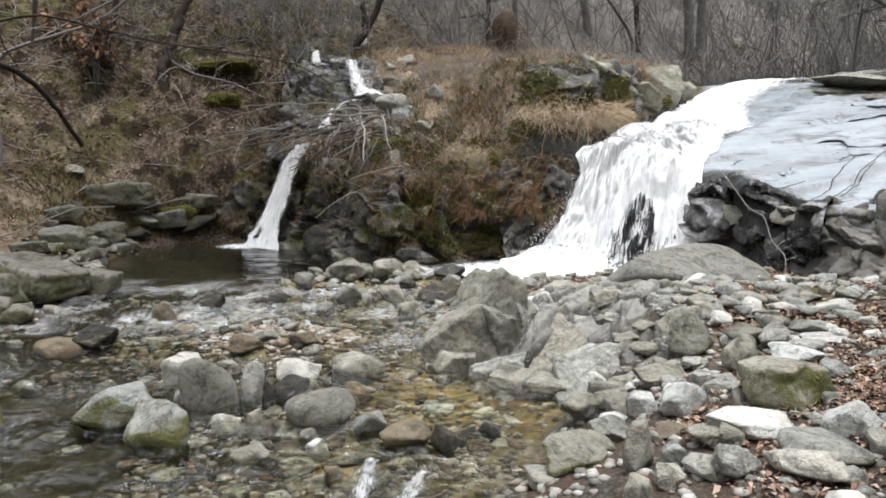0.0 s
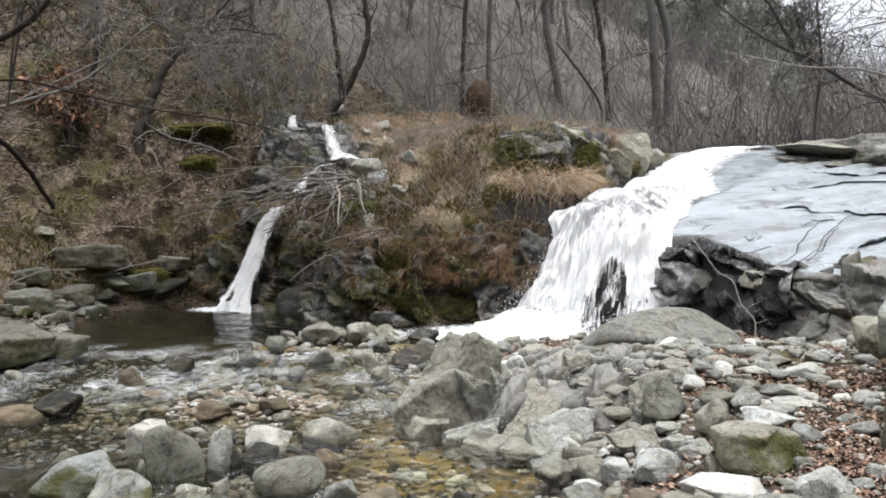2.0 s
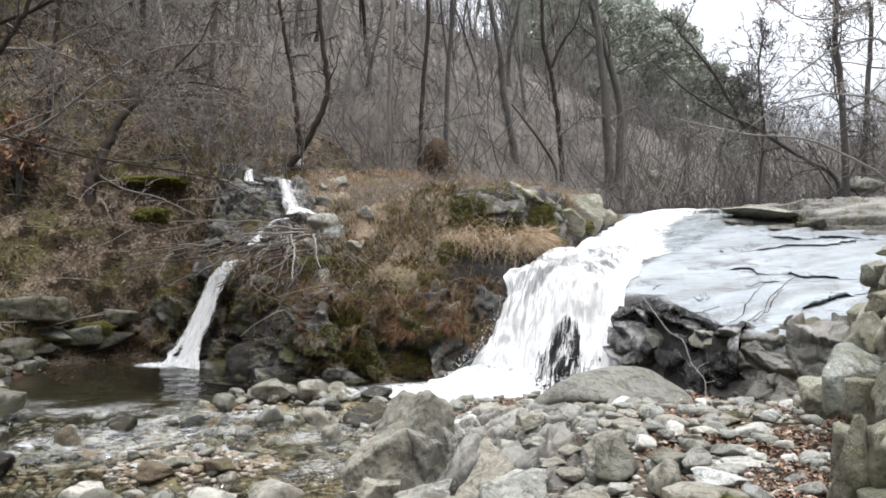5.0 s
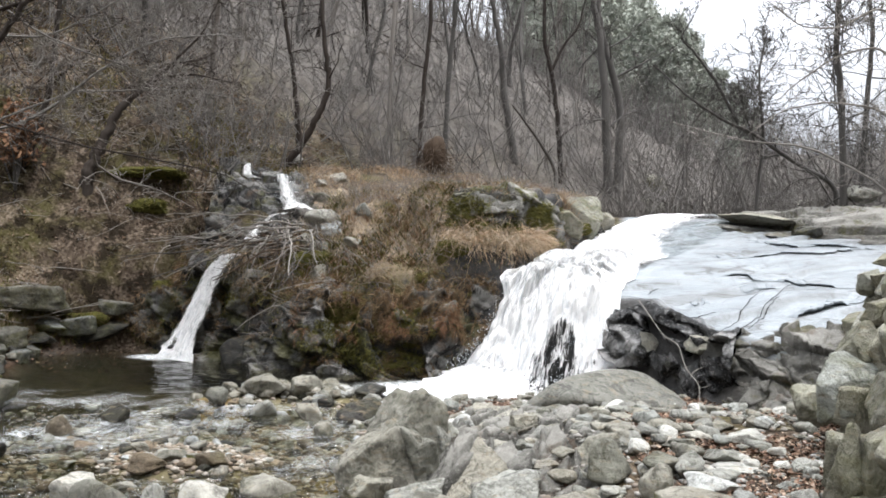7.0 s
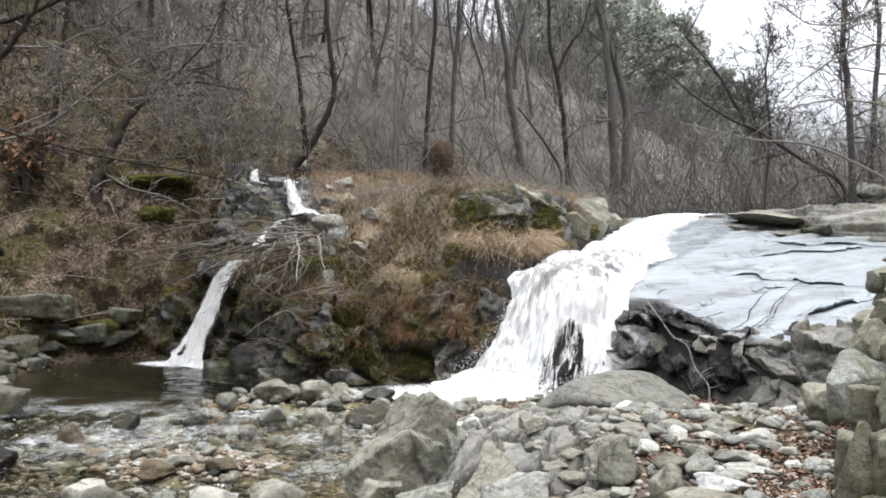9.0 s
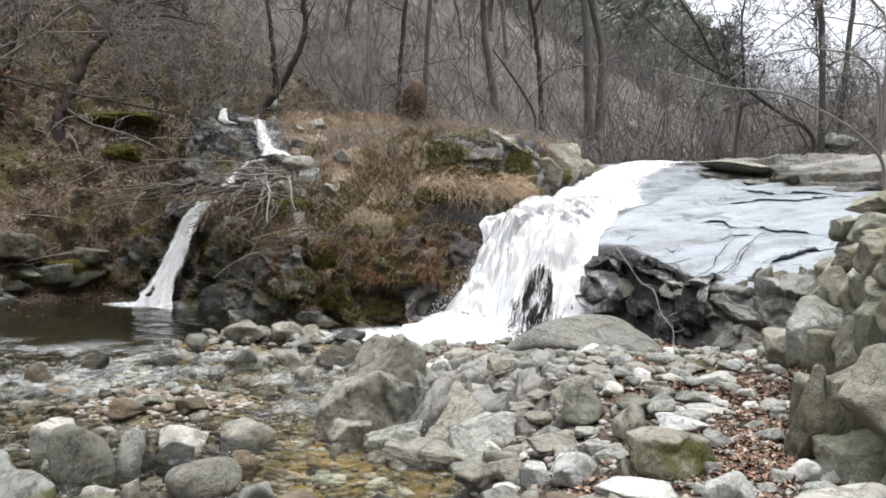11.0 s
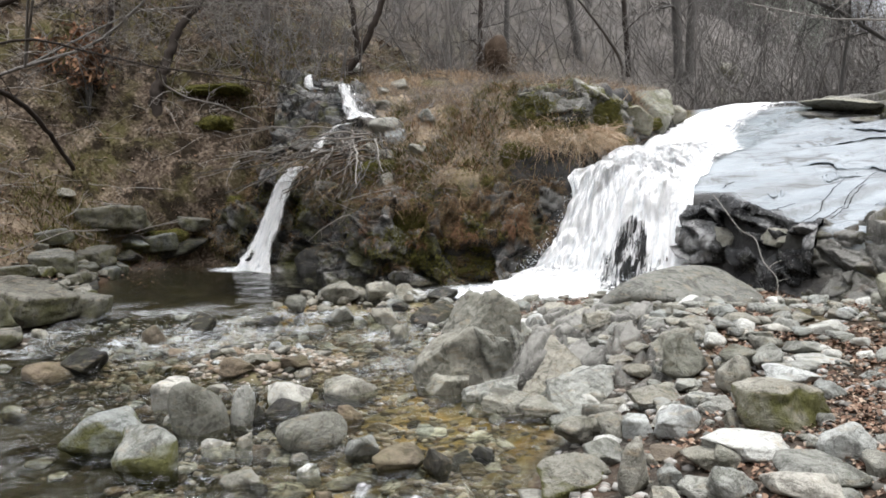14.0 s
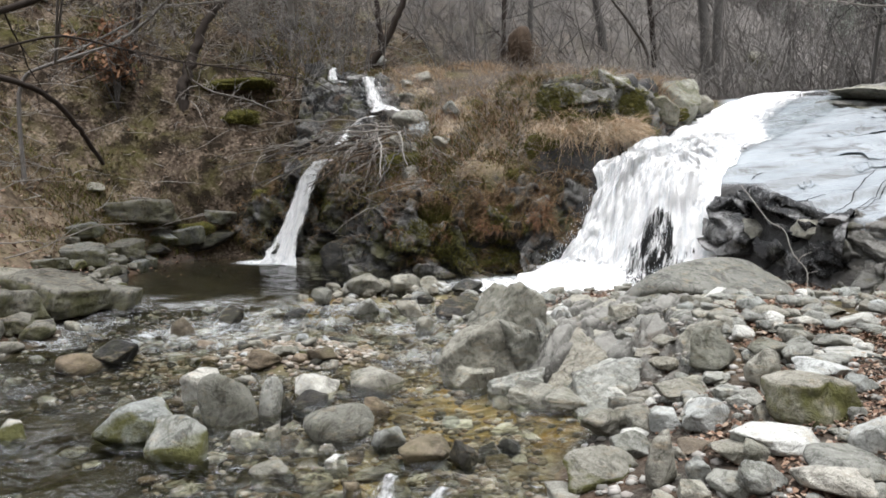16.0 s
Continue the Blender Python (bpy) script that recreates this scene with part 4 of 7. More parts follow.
# hard tone contrast puts black hollows and wet glints into the next two colours
M_FACE = face_material("overgrown_wet_rock", (0.006, 0.006, 0.006), (0.15, 0.146, 0.138), 0.36, 0.3, 0.5, 0.46, 0.74)
M_FACE_WET = face_material("black_wet_rock_painted_glints", (0.004, 0.004, 0.004), (0.24, 0.238, 0.235), 0.08, 0.12, 0.66, 0.52, 0.68)
M_FACE_GREY = face_material("grey_broken_rock", (0.055, 0.053, 0.048), (0.26, 0.253, 0.232), 0.30, 0.25, 0.05)
M_FACE_CAP = face_material("lichened_ledge_rock", (0.04, 0.038, 0.033), (0.34, 0.333, 0.31), 0.5, 0.2, 0.02)
M_OUTCROP = face_material("ribbed_bedrock", (0.06, 0.058, 0.052), (0.27, 0.263, 0.24), 0.16, 0.2, 0.05)


def broken_rock(lines, nu, nv, size, depth, seed, material, label, outward, squash=(1, 1, 1), skew=(0, 0), bias=0.0, name="bedrock_bank", calm=0):
    """Broken rock over lines that run along the face, from its foot to its top."""
    u = np.linspace(0, 1, nu)
    rows = np.stack([line_at(q, u) for q in lines], 1)
    k = np.linspace(0, len(lines) - 1, nv)
    i = np.minimum(k.astype(int), len(lines) - 2)
    f = (k - i)[None, :, None]
    P = rows[:, i] * (1 - f) + rows[:, i + 1] * f
    for _ in range(4):
        P[:, 1:-1] = (P[:, :-2] + 2 * P[:, 1:-1] + P[:, 2:]) / 4
    X, Y, Z = P[..., 0], P[..., 1], P[..., 2]
    sx = (X + 0.12 * fbm(X * 3, Y * 3, Z * 3, 3, seed)) * squash[0]
    sy = (Y + 0.12 * fbm(X * 3, Y * 3, Z * 3, 3, seed + 3)) * squash[1]
    sz = (Z + skew[0] * X + skew[1] * Y + 0.08 * fbm(X * 3, Y * 3, Z * 3, 3, seed + 6)) * squash[2]
    c1, s1, g1 = facets(sx / size, sy / size, sz / size, seed)
    c2, s2, g2 = facets(sx / size * 2.6, sy / size * 2.6, sz / size * 2.6, seed + 20)
    push = depth * (0.62 * c1 + 0.8 * s1) + 0.5 * depth * (0.6 * c2 + 0.9 * s2) - 0.12 * depth * smooth(0.08, 0.0, g1) - 0.05 * depth * smooth(0.08, 0.0, g2)
    push = push + 0.12 * depth * fbm(X * 14, Y * 14, Z * 14, 3, seed + 9) + bias
    n = np.cross(np.gradient(P, axis=0), np.gradient(P, axis=1))
    n /= np.linalg.norm(n, axis=-1, keepdims=True) + 1e-9
    n *= np.sign((n * np.array(outward)).sum(-1, keepdims=True) + 1e-9)
    push = push * smooth(0, 0.06, np.linspace(1, 0, nv))[None] if calm == 0 else push * smooth(0.0, calm, np.linspace(1, 0, nv))[None]
    Q = P + n * push[..., None]
    me = mesh_of(name, Q.reshape(-1, 3), grid_faces(nu, nv), material)
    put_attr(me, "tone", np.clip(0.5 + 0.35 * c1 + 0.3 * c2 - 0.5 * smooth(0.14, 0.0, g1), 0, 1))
    return tagged(new(name, me), label, "rock")


# foot of the overgrown bluff, between the two falls
bluff_foot = broken_rock((((-2.5, 11.85, -0.25), (-2.2, 11.5, -0.25), (-1.5, 11.05, -0.25), (-1.0, 10.75, -0.25), (0.0, 10.5, -0.25), (0.7, 10.2, -0.25), (1.25, 10.2, -0.2)),
           ((-2.45, 11.95, 0.5), (-2.15, 11.6, 0.5), (-1.45, 11.15, 0.42), (-0.95, 10.85, 0.42), (0.05, 10.62, 0.38), (0.75, 10.4, 0.3), (1.3, 10.38, 0.3)),
           ((-2.35, 12.2, 1.0), (-2.0, 11.85, 0.95), (-1.35, 11.45, 0.85), (-0.85, 11.1, 0.85), (0.1, 10.88, 0.75), (0.85, 10.62, 0.7), (1.4, 10.6, 0.7)),
           ((-2.2, 12.5, 1.45), (-1.85, 12.2, 1.3), (-1.2, 11.85, 1.2), (-0.75, 11.5, 1.2), (0.2, 11.25, 1.1), (0.95, 10.95, 1.1), (1.55, 10.95, 1.1))),
          420, 200, 0.8, 0.4, 1001, M_FACE, "overgrown wet black rock with olive moss above the pool", (0, -1, 0.4), (1, 1, 1.25), (0.25, 0), 0.03)
# behind the narrow fall
fall_back = broken_rock((((-4.3, 12.5, -0.2), (-3.6, 12.35, -0.2), (-2.9, 12.0, -0.2), (-2.35, 11.9, -0.2)),
           ((-4.25, 12.7, 0.5), (-3.5, 12.5, 0.6), (-2.8, 12.15, 0.8), (-2.3, 12.05, 0.8)),
           ((-4.1, 13.1, 0.95), (-3.35, 12.8, 1.2), (-2.7, 12.4, 1.45), (-2.15, 12.3, 1.4)),
           ((-3.9, 13.6, 1.3), (-3.2, 13.2, 1.6), (-2.6, 12.8, 1.75), (-2.0, 12.7, 1.7))),
          150, 100, 0.55, 0.2, 1003, M_FACE, "dark mossy wet rock behind the narrow fall", (0, -1, 0.4), (1, 1, 1.2), (0.2, 0), 0.02)
# rock margin along the broad fall
fall_margin = broken_rock((((0.9, 10.1, -0.2), (1.35, 10.45, 0.35), (1.95, 10.72, 0.95), (2.5, 11.2, 1.45), (3.2, 12.2, 1.9), (4.2, 13.6, 2.2), (5.4, 15.4, 2.5)),
           ((0.85, 10.2, 0.3), (1.3, 10.5, 0.85), (1.88, 10.76, 1.4), (2.42, 11.25, 1.85), (3.1, 12.25, 2.15), (4.1, 13.7, 2.4), (5.3, 15.5, 2.65)),
           ((0.75, 10.5, 0.55), (1.15, 10.75, 1.15), (1.7, 11.05, 1.75), (2.2, 11.5, 2.15), (2.85, 12.5, 2.35), (3.85, 13.9, 2.55), (5.1, 15.7, 2.75)),
           ((0.55, 10.9, 0.8), (0.9, 11.2, 1.5), (1.4, 11.4, 1.9), (1.9, 11.9, 2.2), (2.5, 12.8, 2.3), (3.5, 14.2, 2.5), (4.8, 15.9, 2.6))),
          260, 80, 0.5, 0.15, 1005, M_FACE, "black wet rock along the margin of the waterfall", (0.6, -0.6, 0.5), (1, 1, 1.3), (0, 0), 0.0)
# grey ledge on top of the bluff
bluff_cap = broken_rock((((1.25, 11.35, 2.0), (1.6, 11.0, 1.95), (2.2, 11.05, 1.95), (2.7, 11.5, 2.0), (3.3, 12.4, 2.05)),
           ((1.2, 11.4, 2.4), (1.55, 11.05, 2.4), (2.2, 11.1, 2.4), (2.7, 11.6, 2.4), (3.3, 12.5, 2.4)),
           ((1.2, 11.45, 2.76), (1.55, 11.08, 2.8), (2.2, 11.14, 2.78), (2.68, 11.68, 2.7), (3.25, 12.6, 2.66)),
           ((1.35, 11.8, 2.9), (1.7, 11.55, 2.92), (2.2, 11.6, 2.9), (2.6, 12.0, 2.82), (3.1, 12.9, 2.75)),
           ((1.5, 12.4, 2.6), (1.8, 12.3, 2.6), (2.2, 12.3, 2.6), (2.5, 12.6, 2.55), (2.9, 13.3, 2.5))),
          190, 120, 0.62, 0.11, 1007, M_FACE_CAP, "layered grey ledge with moss capping the bluff", (0.2, -0.8, 0.6), (0.55, 0.55, 1.3), (0.05, 0), 0.0)
BLUFF_ROCKS = (bluff_foot, fall_margin, bluff_cap, fall_back)
# wet layered rock under the lip of the slab, its hollows and glints partly painted
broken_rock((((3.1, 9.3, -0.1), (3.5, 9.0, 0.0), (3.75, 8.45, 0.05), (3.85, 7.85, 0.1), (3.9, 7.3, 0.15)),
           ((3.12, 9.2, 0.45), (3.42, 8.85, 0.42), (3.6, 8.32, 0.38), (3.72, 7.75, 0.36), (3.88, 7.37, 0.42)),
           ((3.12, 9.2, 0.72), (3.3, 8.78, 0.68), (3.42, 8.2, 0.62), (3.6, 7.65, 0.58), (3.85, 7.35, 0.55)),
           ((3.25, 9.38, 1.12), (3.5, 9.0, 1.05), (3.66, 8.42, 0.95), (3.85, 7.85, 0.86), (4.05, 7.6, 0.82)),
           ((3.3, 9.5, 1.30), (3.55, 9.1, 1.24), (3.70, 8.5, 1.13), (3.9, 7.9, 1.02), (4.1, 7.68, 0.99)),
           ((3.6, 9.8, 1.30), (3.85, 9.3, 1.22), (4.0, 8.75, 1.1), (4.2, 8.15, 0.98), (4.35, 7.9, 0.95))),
          300, 220, 0.8, 0.34, 1009, M_FACE_WET, "black wet layered rock under the lip of the slab, hollows and glints painted in", (-0.8, -0.5, 0.1), (0.7, 0.7, 1.9), (0.0, -0.3), 0.03, calm=0.38)
# broken grey rock between slab and bank wall
broken_rock((((3.7, 7.3, 0.0), (3.95, 6.95, 0.1), (4.3, 6.5, 0.2), (4.75, 6.3, 0.3)),
           ((3.88, 7.42, 0.5), (4.1, 7.1, 0.5), (4.45, 6.7, 0.6), (4.85, 6.5, 0.7)),
           ((4.02, 7.62, 0.9), (4.25, 7.4, 0.88), (4.6, 7.05, 0.9), (5.0, 6.85, 0.95)),
           ((4.3, 7.95, 0.97), (4.55, 7.75, 0.97), (4.9, 7.5, 0.98), (5.4, 7.3, 1.02))),
          150, 110, 0.5, 0.15, 1011, M_FACE_GREY, "broken grey rock face beside the slab", (-0.7, -0.7, 0.3), (0.8, 0.8, 1.3), (0.3, 0), 0.06)


def outcrop():
    """Ribs of tilted bedrock that break through the gravel at the stream's edge."""
    xs, ys = np.arange(0.05, 2.75, 0.017), np.arange(4.55, 7.55, 0.017)
    X, Y = np.meshgrid(xs, ys, indexing="ij")
    a = np.radians(38)
    wob = 0.10 * fbm(X * 2, Y * 2, 0, 3, 1021)
    along_rib, across = X * np.cos(a) + Y * np.sin(a), -X * np.sin(a) + Y * np.cos(a) + wob
    c1, s1, g1 = facets(along_rib / 0.62, across / 0.26, 0 * X, 1022)
    c2, s2, g2 = facets(along_rib / 0.22, across / 0.10, 0 * X, 1023)
    cellpos = across / 0.26
    saw = cellpos - np.floor(cellpos)
    body = smooth(1.05, 0.45, np.hypot((X - 1.25) / 1.35, (Y - 6.0) / 1.45) + 0.25 * fbm(X * 1.4, Y * 1.4, 0, 3, 1024))
    crown = smooth(0.95, 0.2, np.hypot((X - 0.6) / 0.6, (Y - 5.6) / 0.7))
    tall = 0.05 + 0.075 * c1 + 0.09 * s1 + 0.08 * (saw - 0.4) + 0.05 * c2 + 0.06 * s2 - 0.08 * smooth(0.12, 0.0, g1) - 0.04 * smooth(0.12, 0.0, g2)
    Z = ground(X, Y, False) + body * (0.03 + tall * (0.5 + 0.4 * crown)) + 0.06 * crown * (0.6 + 0.5 * c1) - 0.16 * (1 - body) + 0.012 * fbm(X * 16, Y * 16, 0, 3, 1025)
    lean = 0.12 * np.clip(tall, -0.1, 0.4) * body
    me = mesh_of("rock_outcrop", np.stack([X - lean * np.sin(a), Y + lean * 0.2, Z], -1).reshape(-1, 3), grid_faces(len(xs), len(ys)), M_OUTCROP)
    put_attr(me, "tone", np.clip(0.6 + 0.3 * c1 + 0.35 * c2 - 0.7 * smooth(0.16, 0.02, g1) - 0.5 * smooth(0.16, 0.02, g2), 0, 1))
    tagged(new("rock_outcrop", me), "tilted ribs of broken grey bedrock at the stream's edge", "rock")


outcrop()
# ledges of the upper cascade
broken_rock((((-2.95, 13.1, 1.8), (-2.0, 12.95, 1.9), (-1.0, 13.1, 2.1)), ((-2.95, 13.7, 2.4), (-2.0, 13.6, 2.5), (-1.0, 13.8, 2.55)),
             ((-3.05, 14.5, 2.95), (-2.1, 14.4, 2.95), (-1.2, 14.5, 2.9)), ((-3.15, 15.4, 3.35), (-2.2, 15.4, 3.35), (-1.3, 15.5, 3.15)), ((-3.2, 16.2, 3.5), (-2.2, 16.2, 3.4), (-1.3, 16.3, 3.2))),
            120, 130, 0.55, 0.2, 1013, M_FACE, "dark wet stepped rock of the upper cascade", (0, -0.7, 0.7), (0.8, 0.8, 1.8))
# bedded rock along the far side of the slab
broken_rock((((6.9, 14.7, 2.45), (7.5, 14.0, 2.45), (8.4, 13.35, 2.4), (9.3, 12.4, 2.3), (10.6, 11.0, 2.1)), ((7.0, 14.8, 2.72), (7.6, 14.15, 2.66), (8.5, 13.5, 2.62), (9.45, 12.5, 2.55), (10.75, 11.15, 2.4)),
             ((7.4, 15.3, 2.85), (8.1, 14.7, 2.85), (9.0, 14.05, 2.85), (10.0, 13.0, 2.85), (11.3, 11.7, 2.8)), ((8.0, 16.2, 3.05), (8.9, 15.6, 3.1), (9.9, 14.9, 3.2), (11.0, 13.8, 3.25), (12.3, 12.5, 3.2)),
             ((8.6, 17.2, 2.9), (9.6, 16.6, 2.9), (10.7, 15.9, 3.0), (11.9, 14.8, 3.0), (13.2, 13.4, 3.0))),
            220, 100, 0.8, 0.13, 1015, M_FACE_GREY, "bedded grey rock along the far side of the slab", (-0.5, -0.6, 0.7), (0.45, 0.45, 3.0), (0.0, 0.0))


def slab_material():
    n = Nodes("pale_slab")
    base = n.mix(n.ramp(n.noise(1.1, 6, 0.6, 0.4, (1, 1, 3)), (0.3, 0.0), (0.7, 1.0)), (0.175, 0.197, 0.213), (0.26, 0.285, 0.304))
    base = n.mix(n.ramp(n.noise(5, 6, 0.7, 0.6), (0.55, 0.0), (0.68, 0.6)), base, (0.12, 0.117, 0.11))
    return n.surface(base, 0.5, n.bump(n.noise(22, 6, 0.7), 0.6, 0.03), 0.3)


M_SLAB = slab_material()


def slab_ledge(points, tall, deep, seed):
    """A thin bed of rock whose broken, undercut edge runs along the points."""
    n = 90
    p = line_at(points, np.linspace(0, 1, n))
    w = np.linspace(0, 1, n)
    thin = np.minimum(1, 8 * np.minimum(w, 1 - w) + 0.15) * (0.2 + 0.8 * smooth(-0.25, 0.2, fbm(w * 7, 0 * w, seed, 2, seed + 4)))
    x = p[:, 0] + 0.03 * fbm(w * 40, 0 * w, seed, 3, seed)
    y = p[:, 1] + 0.07 * fbm(w * 40, 0 * w + 5, seed, 3, seed + 1)
    rows = []
    for back, up in ((0.10, -0.04), (0.09, 0.3), (0.0, 0.75), (0.0, 1.0), (0.35 * deep, 0.9), (deep, -0.3)):
        up = up * tall * thin if up > 0 else up * thin
        gx, gy = x + 0.2 * back, y + back
        rows.append(np.stack([gx, gy, ground(gx, gy) + up], 1))
    me = mesh_of("rock_ledge", np.stack(rows, 1).reshape(-1, 3), grid_faces(n, len(rows)), M_SLAB, False)
    tagged(new("rock_ledge", me), "thin pale ledge of rock on the smooth slab", "rock")


slab_ledge(((5.19, 10.66), (5.50, 10.40), (5.81, 10.02), (6.12, 9.70), (6.81, 9.31)), 0.04, 0.6, 2000)
slab_ledge(((5.85, 11.64), (6.38, 11.71), (6.91, 11.78), (7.51, 11.47), (8.67, 11.87)), 0.035, 0.5, 2010)
slab_ledge(((5.02, 8.17), (5.55, 8.45), (6.22, 8.72), (6.87, 9.04)), 0.07, 0.5, 2020)
slab_ledge(((7.11, 12.86), (7.37, 12.21), (7.96, 12.17), (8.47, 11.71)), 0.05, 0.6, 2030)
slab_ledge(((4.09, 9.07), (4.33, 9.26), (4.50, 9.29)), 0.025, 0.25, 2040)
slab_ledge(((5.05, 9.62), (5.37, 9.69), (5.63, 9.64)), 0.025, 0.3, 2050)


def slab_crack(points, width, seed):
    n = 60
    p = line_at(points, np.linspace(0, 1, n))
    w = np.linspace(0, 1, n)
    x, y = p[:, 0] + 0.03 * fbm(w * 10, 0 * w, seed, 3, seed), p[:, 1] + 0.03 * fbm(w * 10, 0 * w + 4, seed, 3, seed)
    half = 0.45 * width * np.sin(np.pi * np.clip(w, 0.02, 0.98)) * (0.7 + 0.5 * fbm(w * 14, 0 * w, seed, 2, seed + 2))
    rows = []
    for side, up in ((-1, 0.012), (0, 0.004), (1, 0.012)):
        rows.append(np.stack([x + side * half, y, ground(x + side * half, y) + up], 1))
    me = mesh_of("rock_crack", np.stack(rows, 1).reshape(-1, 3), grid_faces(n, 3), M_FACE_WET)
    tagged(new("rock_crack", me), "dark narrow crack across the smooth slab", "crack")


slab_crack(((4.03, 7.97), (4.34, 8.30), (4.88, 9.00), (5.41, 9.68)), 0.02, 2100)
slab_crack(((4.26, 7.96), (4.71, 8.48), (5.26, 9.07), (5.86, 9.76)), 0.02, 2110)
slab_crack(((4.32, 7.95), (4.88, 8.59), (5.41, 9.19)), 0.02, 2120)
slab_crack(((3.81, 9.69), (4.14, 10.13)), 0.015, 2130)
slab_crack(((3.83, 8.40), (4.08, 8.61), (4.29, 8.70)), 0.015, 2140)



stone("pale", -1.96, 5.36, 0.33, 0.27, 0.37, 15, where="in the shallow stream")
stone("ball", -1.64, 4.97, 0.41, 0.38, 0.54, -21, where="in the shallow stream")
stone("ball", -1.38, 5.09, 0.17, 0.24, 0.44, -17, where="in the shallow stream")
stone("dark", -1.33, 5.16, 0.17, 0.14, 0.29, -14, where="in the shallow stream")
stone("pale", -1.15, 5.56, 0.38, 0.31, 0.30, -16, where="in the shallow stream")
stone("dark", -1.13, 5.25, 0.28, 0.23, 0.26, 15, where="in the shallow stream")
stone("ball", -0.84, 4.78, 0.47, 0.39, 0.33, 18, where="in the shallow stream")
stone("moss", -2.16, 4.71, 0.55, 0.45, 0.41, 4, where="in the shallow stream")
stone("moss", -1.76, 4.42, 0.52, 0.43, 0.42, -24, where="in the shallow stream")
stone("block", -0.70, 5.71, 0.46, 0.38, 0.28, -21, where="in the shallow stream")
stone("pale", -1.45, 4.65, 0.21, 0.17, 0.18, -9, where="in the shallow stream")
stone("round", -1.26, 4.68, 0.13, 0.11, 0.22, -4, where="in the shallow stream")
stone("brown", -0.23, 4.38, 0.34, 0.28, 0.24, 6, where="in the shallow stream")
stone("dark", 0.01, 4.28, 0.18, 0.14, 0.27, -2, where="in the shallow stream")
stone("block", -0.48, 4.53, 0.24, 0.20, 0.24, -12, where="in the shallow stream")
stone("brown", -1.66, 5.97, 0.31, 0.26, 0.15, -18, where="in the shallow stream")
stone("brown", -2.77, 7.07, 0.26, 0.21, 0.31, 9, where="in the shallow stream")
stone("dark", -2.42, 7.54, 0.26, 0.21, 0.34, 11, where="in the shallow stream")
stone("round", -1.60, 8.24, 0.25, 0.21, 0.20, -24, where="in the shallow stream")
stone("block", -1.10, 8.61, 0.51, 0.42, 0.27, -20, where="in the shallow stream")
stone("block", -1.04, 7.89, 0.30, 0.25, 0.34, -3, where="in the shallow stream")
stone("block", -0.66, 8.61, 0.38, 0.31, 0.29, -6, where="in the shallow stream")
stone("block", -0.35, 8.61, 0.31, 0.25, 0.23, 19, where="in the shallow stream")
stone("dark", 0.08, 8.49, 0.37, 0.31, 0.22, 0, where="in the shallow stream")
stone("dark", 0.03, 7.88, 0.62, 0.51, 0.30, -4, where="in the shallow stream")
stone("round", -0.55, 7.78, 0.31, 0.26, 0.29, -4, where="in the shallow stream")
stone("pale", -0.81, 7.85, 0.16, 0.13, 0.18, 8, where="in the shallow stream")
stone("block", -0.36, 7.19, 0.20, 0.17, 0.26, 4, where="in the shallow stream")
stone("brown", -3.36, 6.18, 0.47, 0.39, 0.23, -17, where="in the shallow stream")
stone("dark", -3.07, 6.30, 0.38, 0.32, 0.30, 11, where="in the shallow stream")
stone("pale", -0.78, 4.32, 0.15, 0.13, 0.16, 12, where="in the shallow stream")
stone("round", -1.14, 4.16, 0.27, 0.22, 0.21, 22, where="in the shallow stream")
stone("brown", -1.14, 4.64, 0.12, 0.10, 0.15, 14, where="in the shallow stream")
stone("brown", -0.62, 5.11, 0.21, 0.17, 0.24, -11, where="in the shallow stream")
stone("round", -1.87, 5.03, 0.10, 0.08, 0.18, -10, where="in the shallow stream")
stone("brown", -1.20, 6.11, 0.30, 0.24, 0.13, 7, where="in the shallow stream")
stone("block", -1.53, 6.19, 0.25, 0.21, 0.11, 7, where="in the shallow stream")
stone("round", -1.84, 6.40, 0.16, 0.13, 0.09, 9, where="in the shallow stream")
stone("brown", -2.38, 6.68, 0.19, 0.16, 0.16, 18, where="in the shallow stream")
stone("moss", -2.99, 4.62, 0.17, 0.14, 0.25, -11, where="in the shallow stream")
stone("block", -0.86, 4.50, 0.15, 0.12, 0.14, 21, where="in the shallow stream")
stone("brown", -0.64, 3.95, 0.13, 0.11, 0.17, -25, where="in the shallow stream")
stone("dark", 0.17, 4.44, 0.18, 0.15, 0.17, -22, where="in the shallow stream")
stone("dark", 0.31, 4.52, 0.18, 0.15, 0.17, 23, where="in the shallow stream")
stone("dark", -1.81, 7.75, 0.25, 0.21, 0.23, 22, where="in the shallow stream")
stone("block", -1.23, 7.52, 0.21, 0.17, 0.20, -11, where="in the shallow stream")
stone("block", -1.49, 7.07, 0.23, 0.19, 0.17, -19, where="in the shallow stream")

stone("ledge", -4.53, 7.05, 0.66, 0.55, 0.36, -10, where="on the far bank")
stone("ledge", -4.46, 7.81, 1.02, 0.75, 0.36, -23, 7, where="on the far bank")
stone("ledge", -5.18, 9.92, 0.59, 0.49, 0.40, 19, where="on the far bank")
stone("ledge", -5.62, 10.72, 0.56, 0.46, 0.28, 8, where="on the far bank")
stone("ledge", -3.95, 8.19, 0.56, 0.46, 0.36, 4, where="on the far bank")
stone("ledge", -5.16, 11.08, 0.57, 0.47, 0.32, -13, where="on the far bank")
stone("ledge", -5.20, 11.81, 1.07, 0.88, 0.47, -2, where="on the far bank")
stone("block", -5.25, 8.33, 0.66, 0.55, 0.22, -16, where="on the far bank")
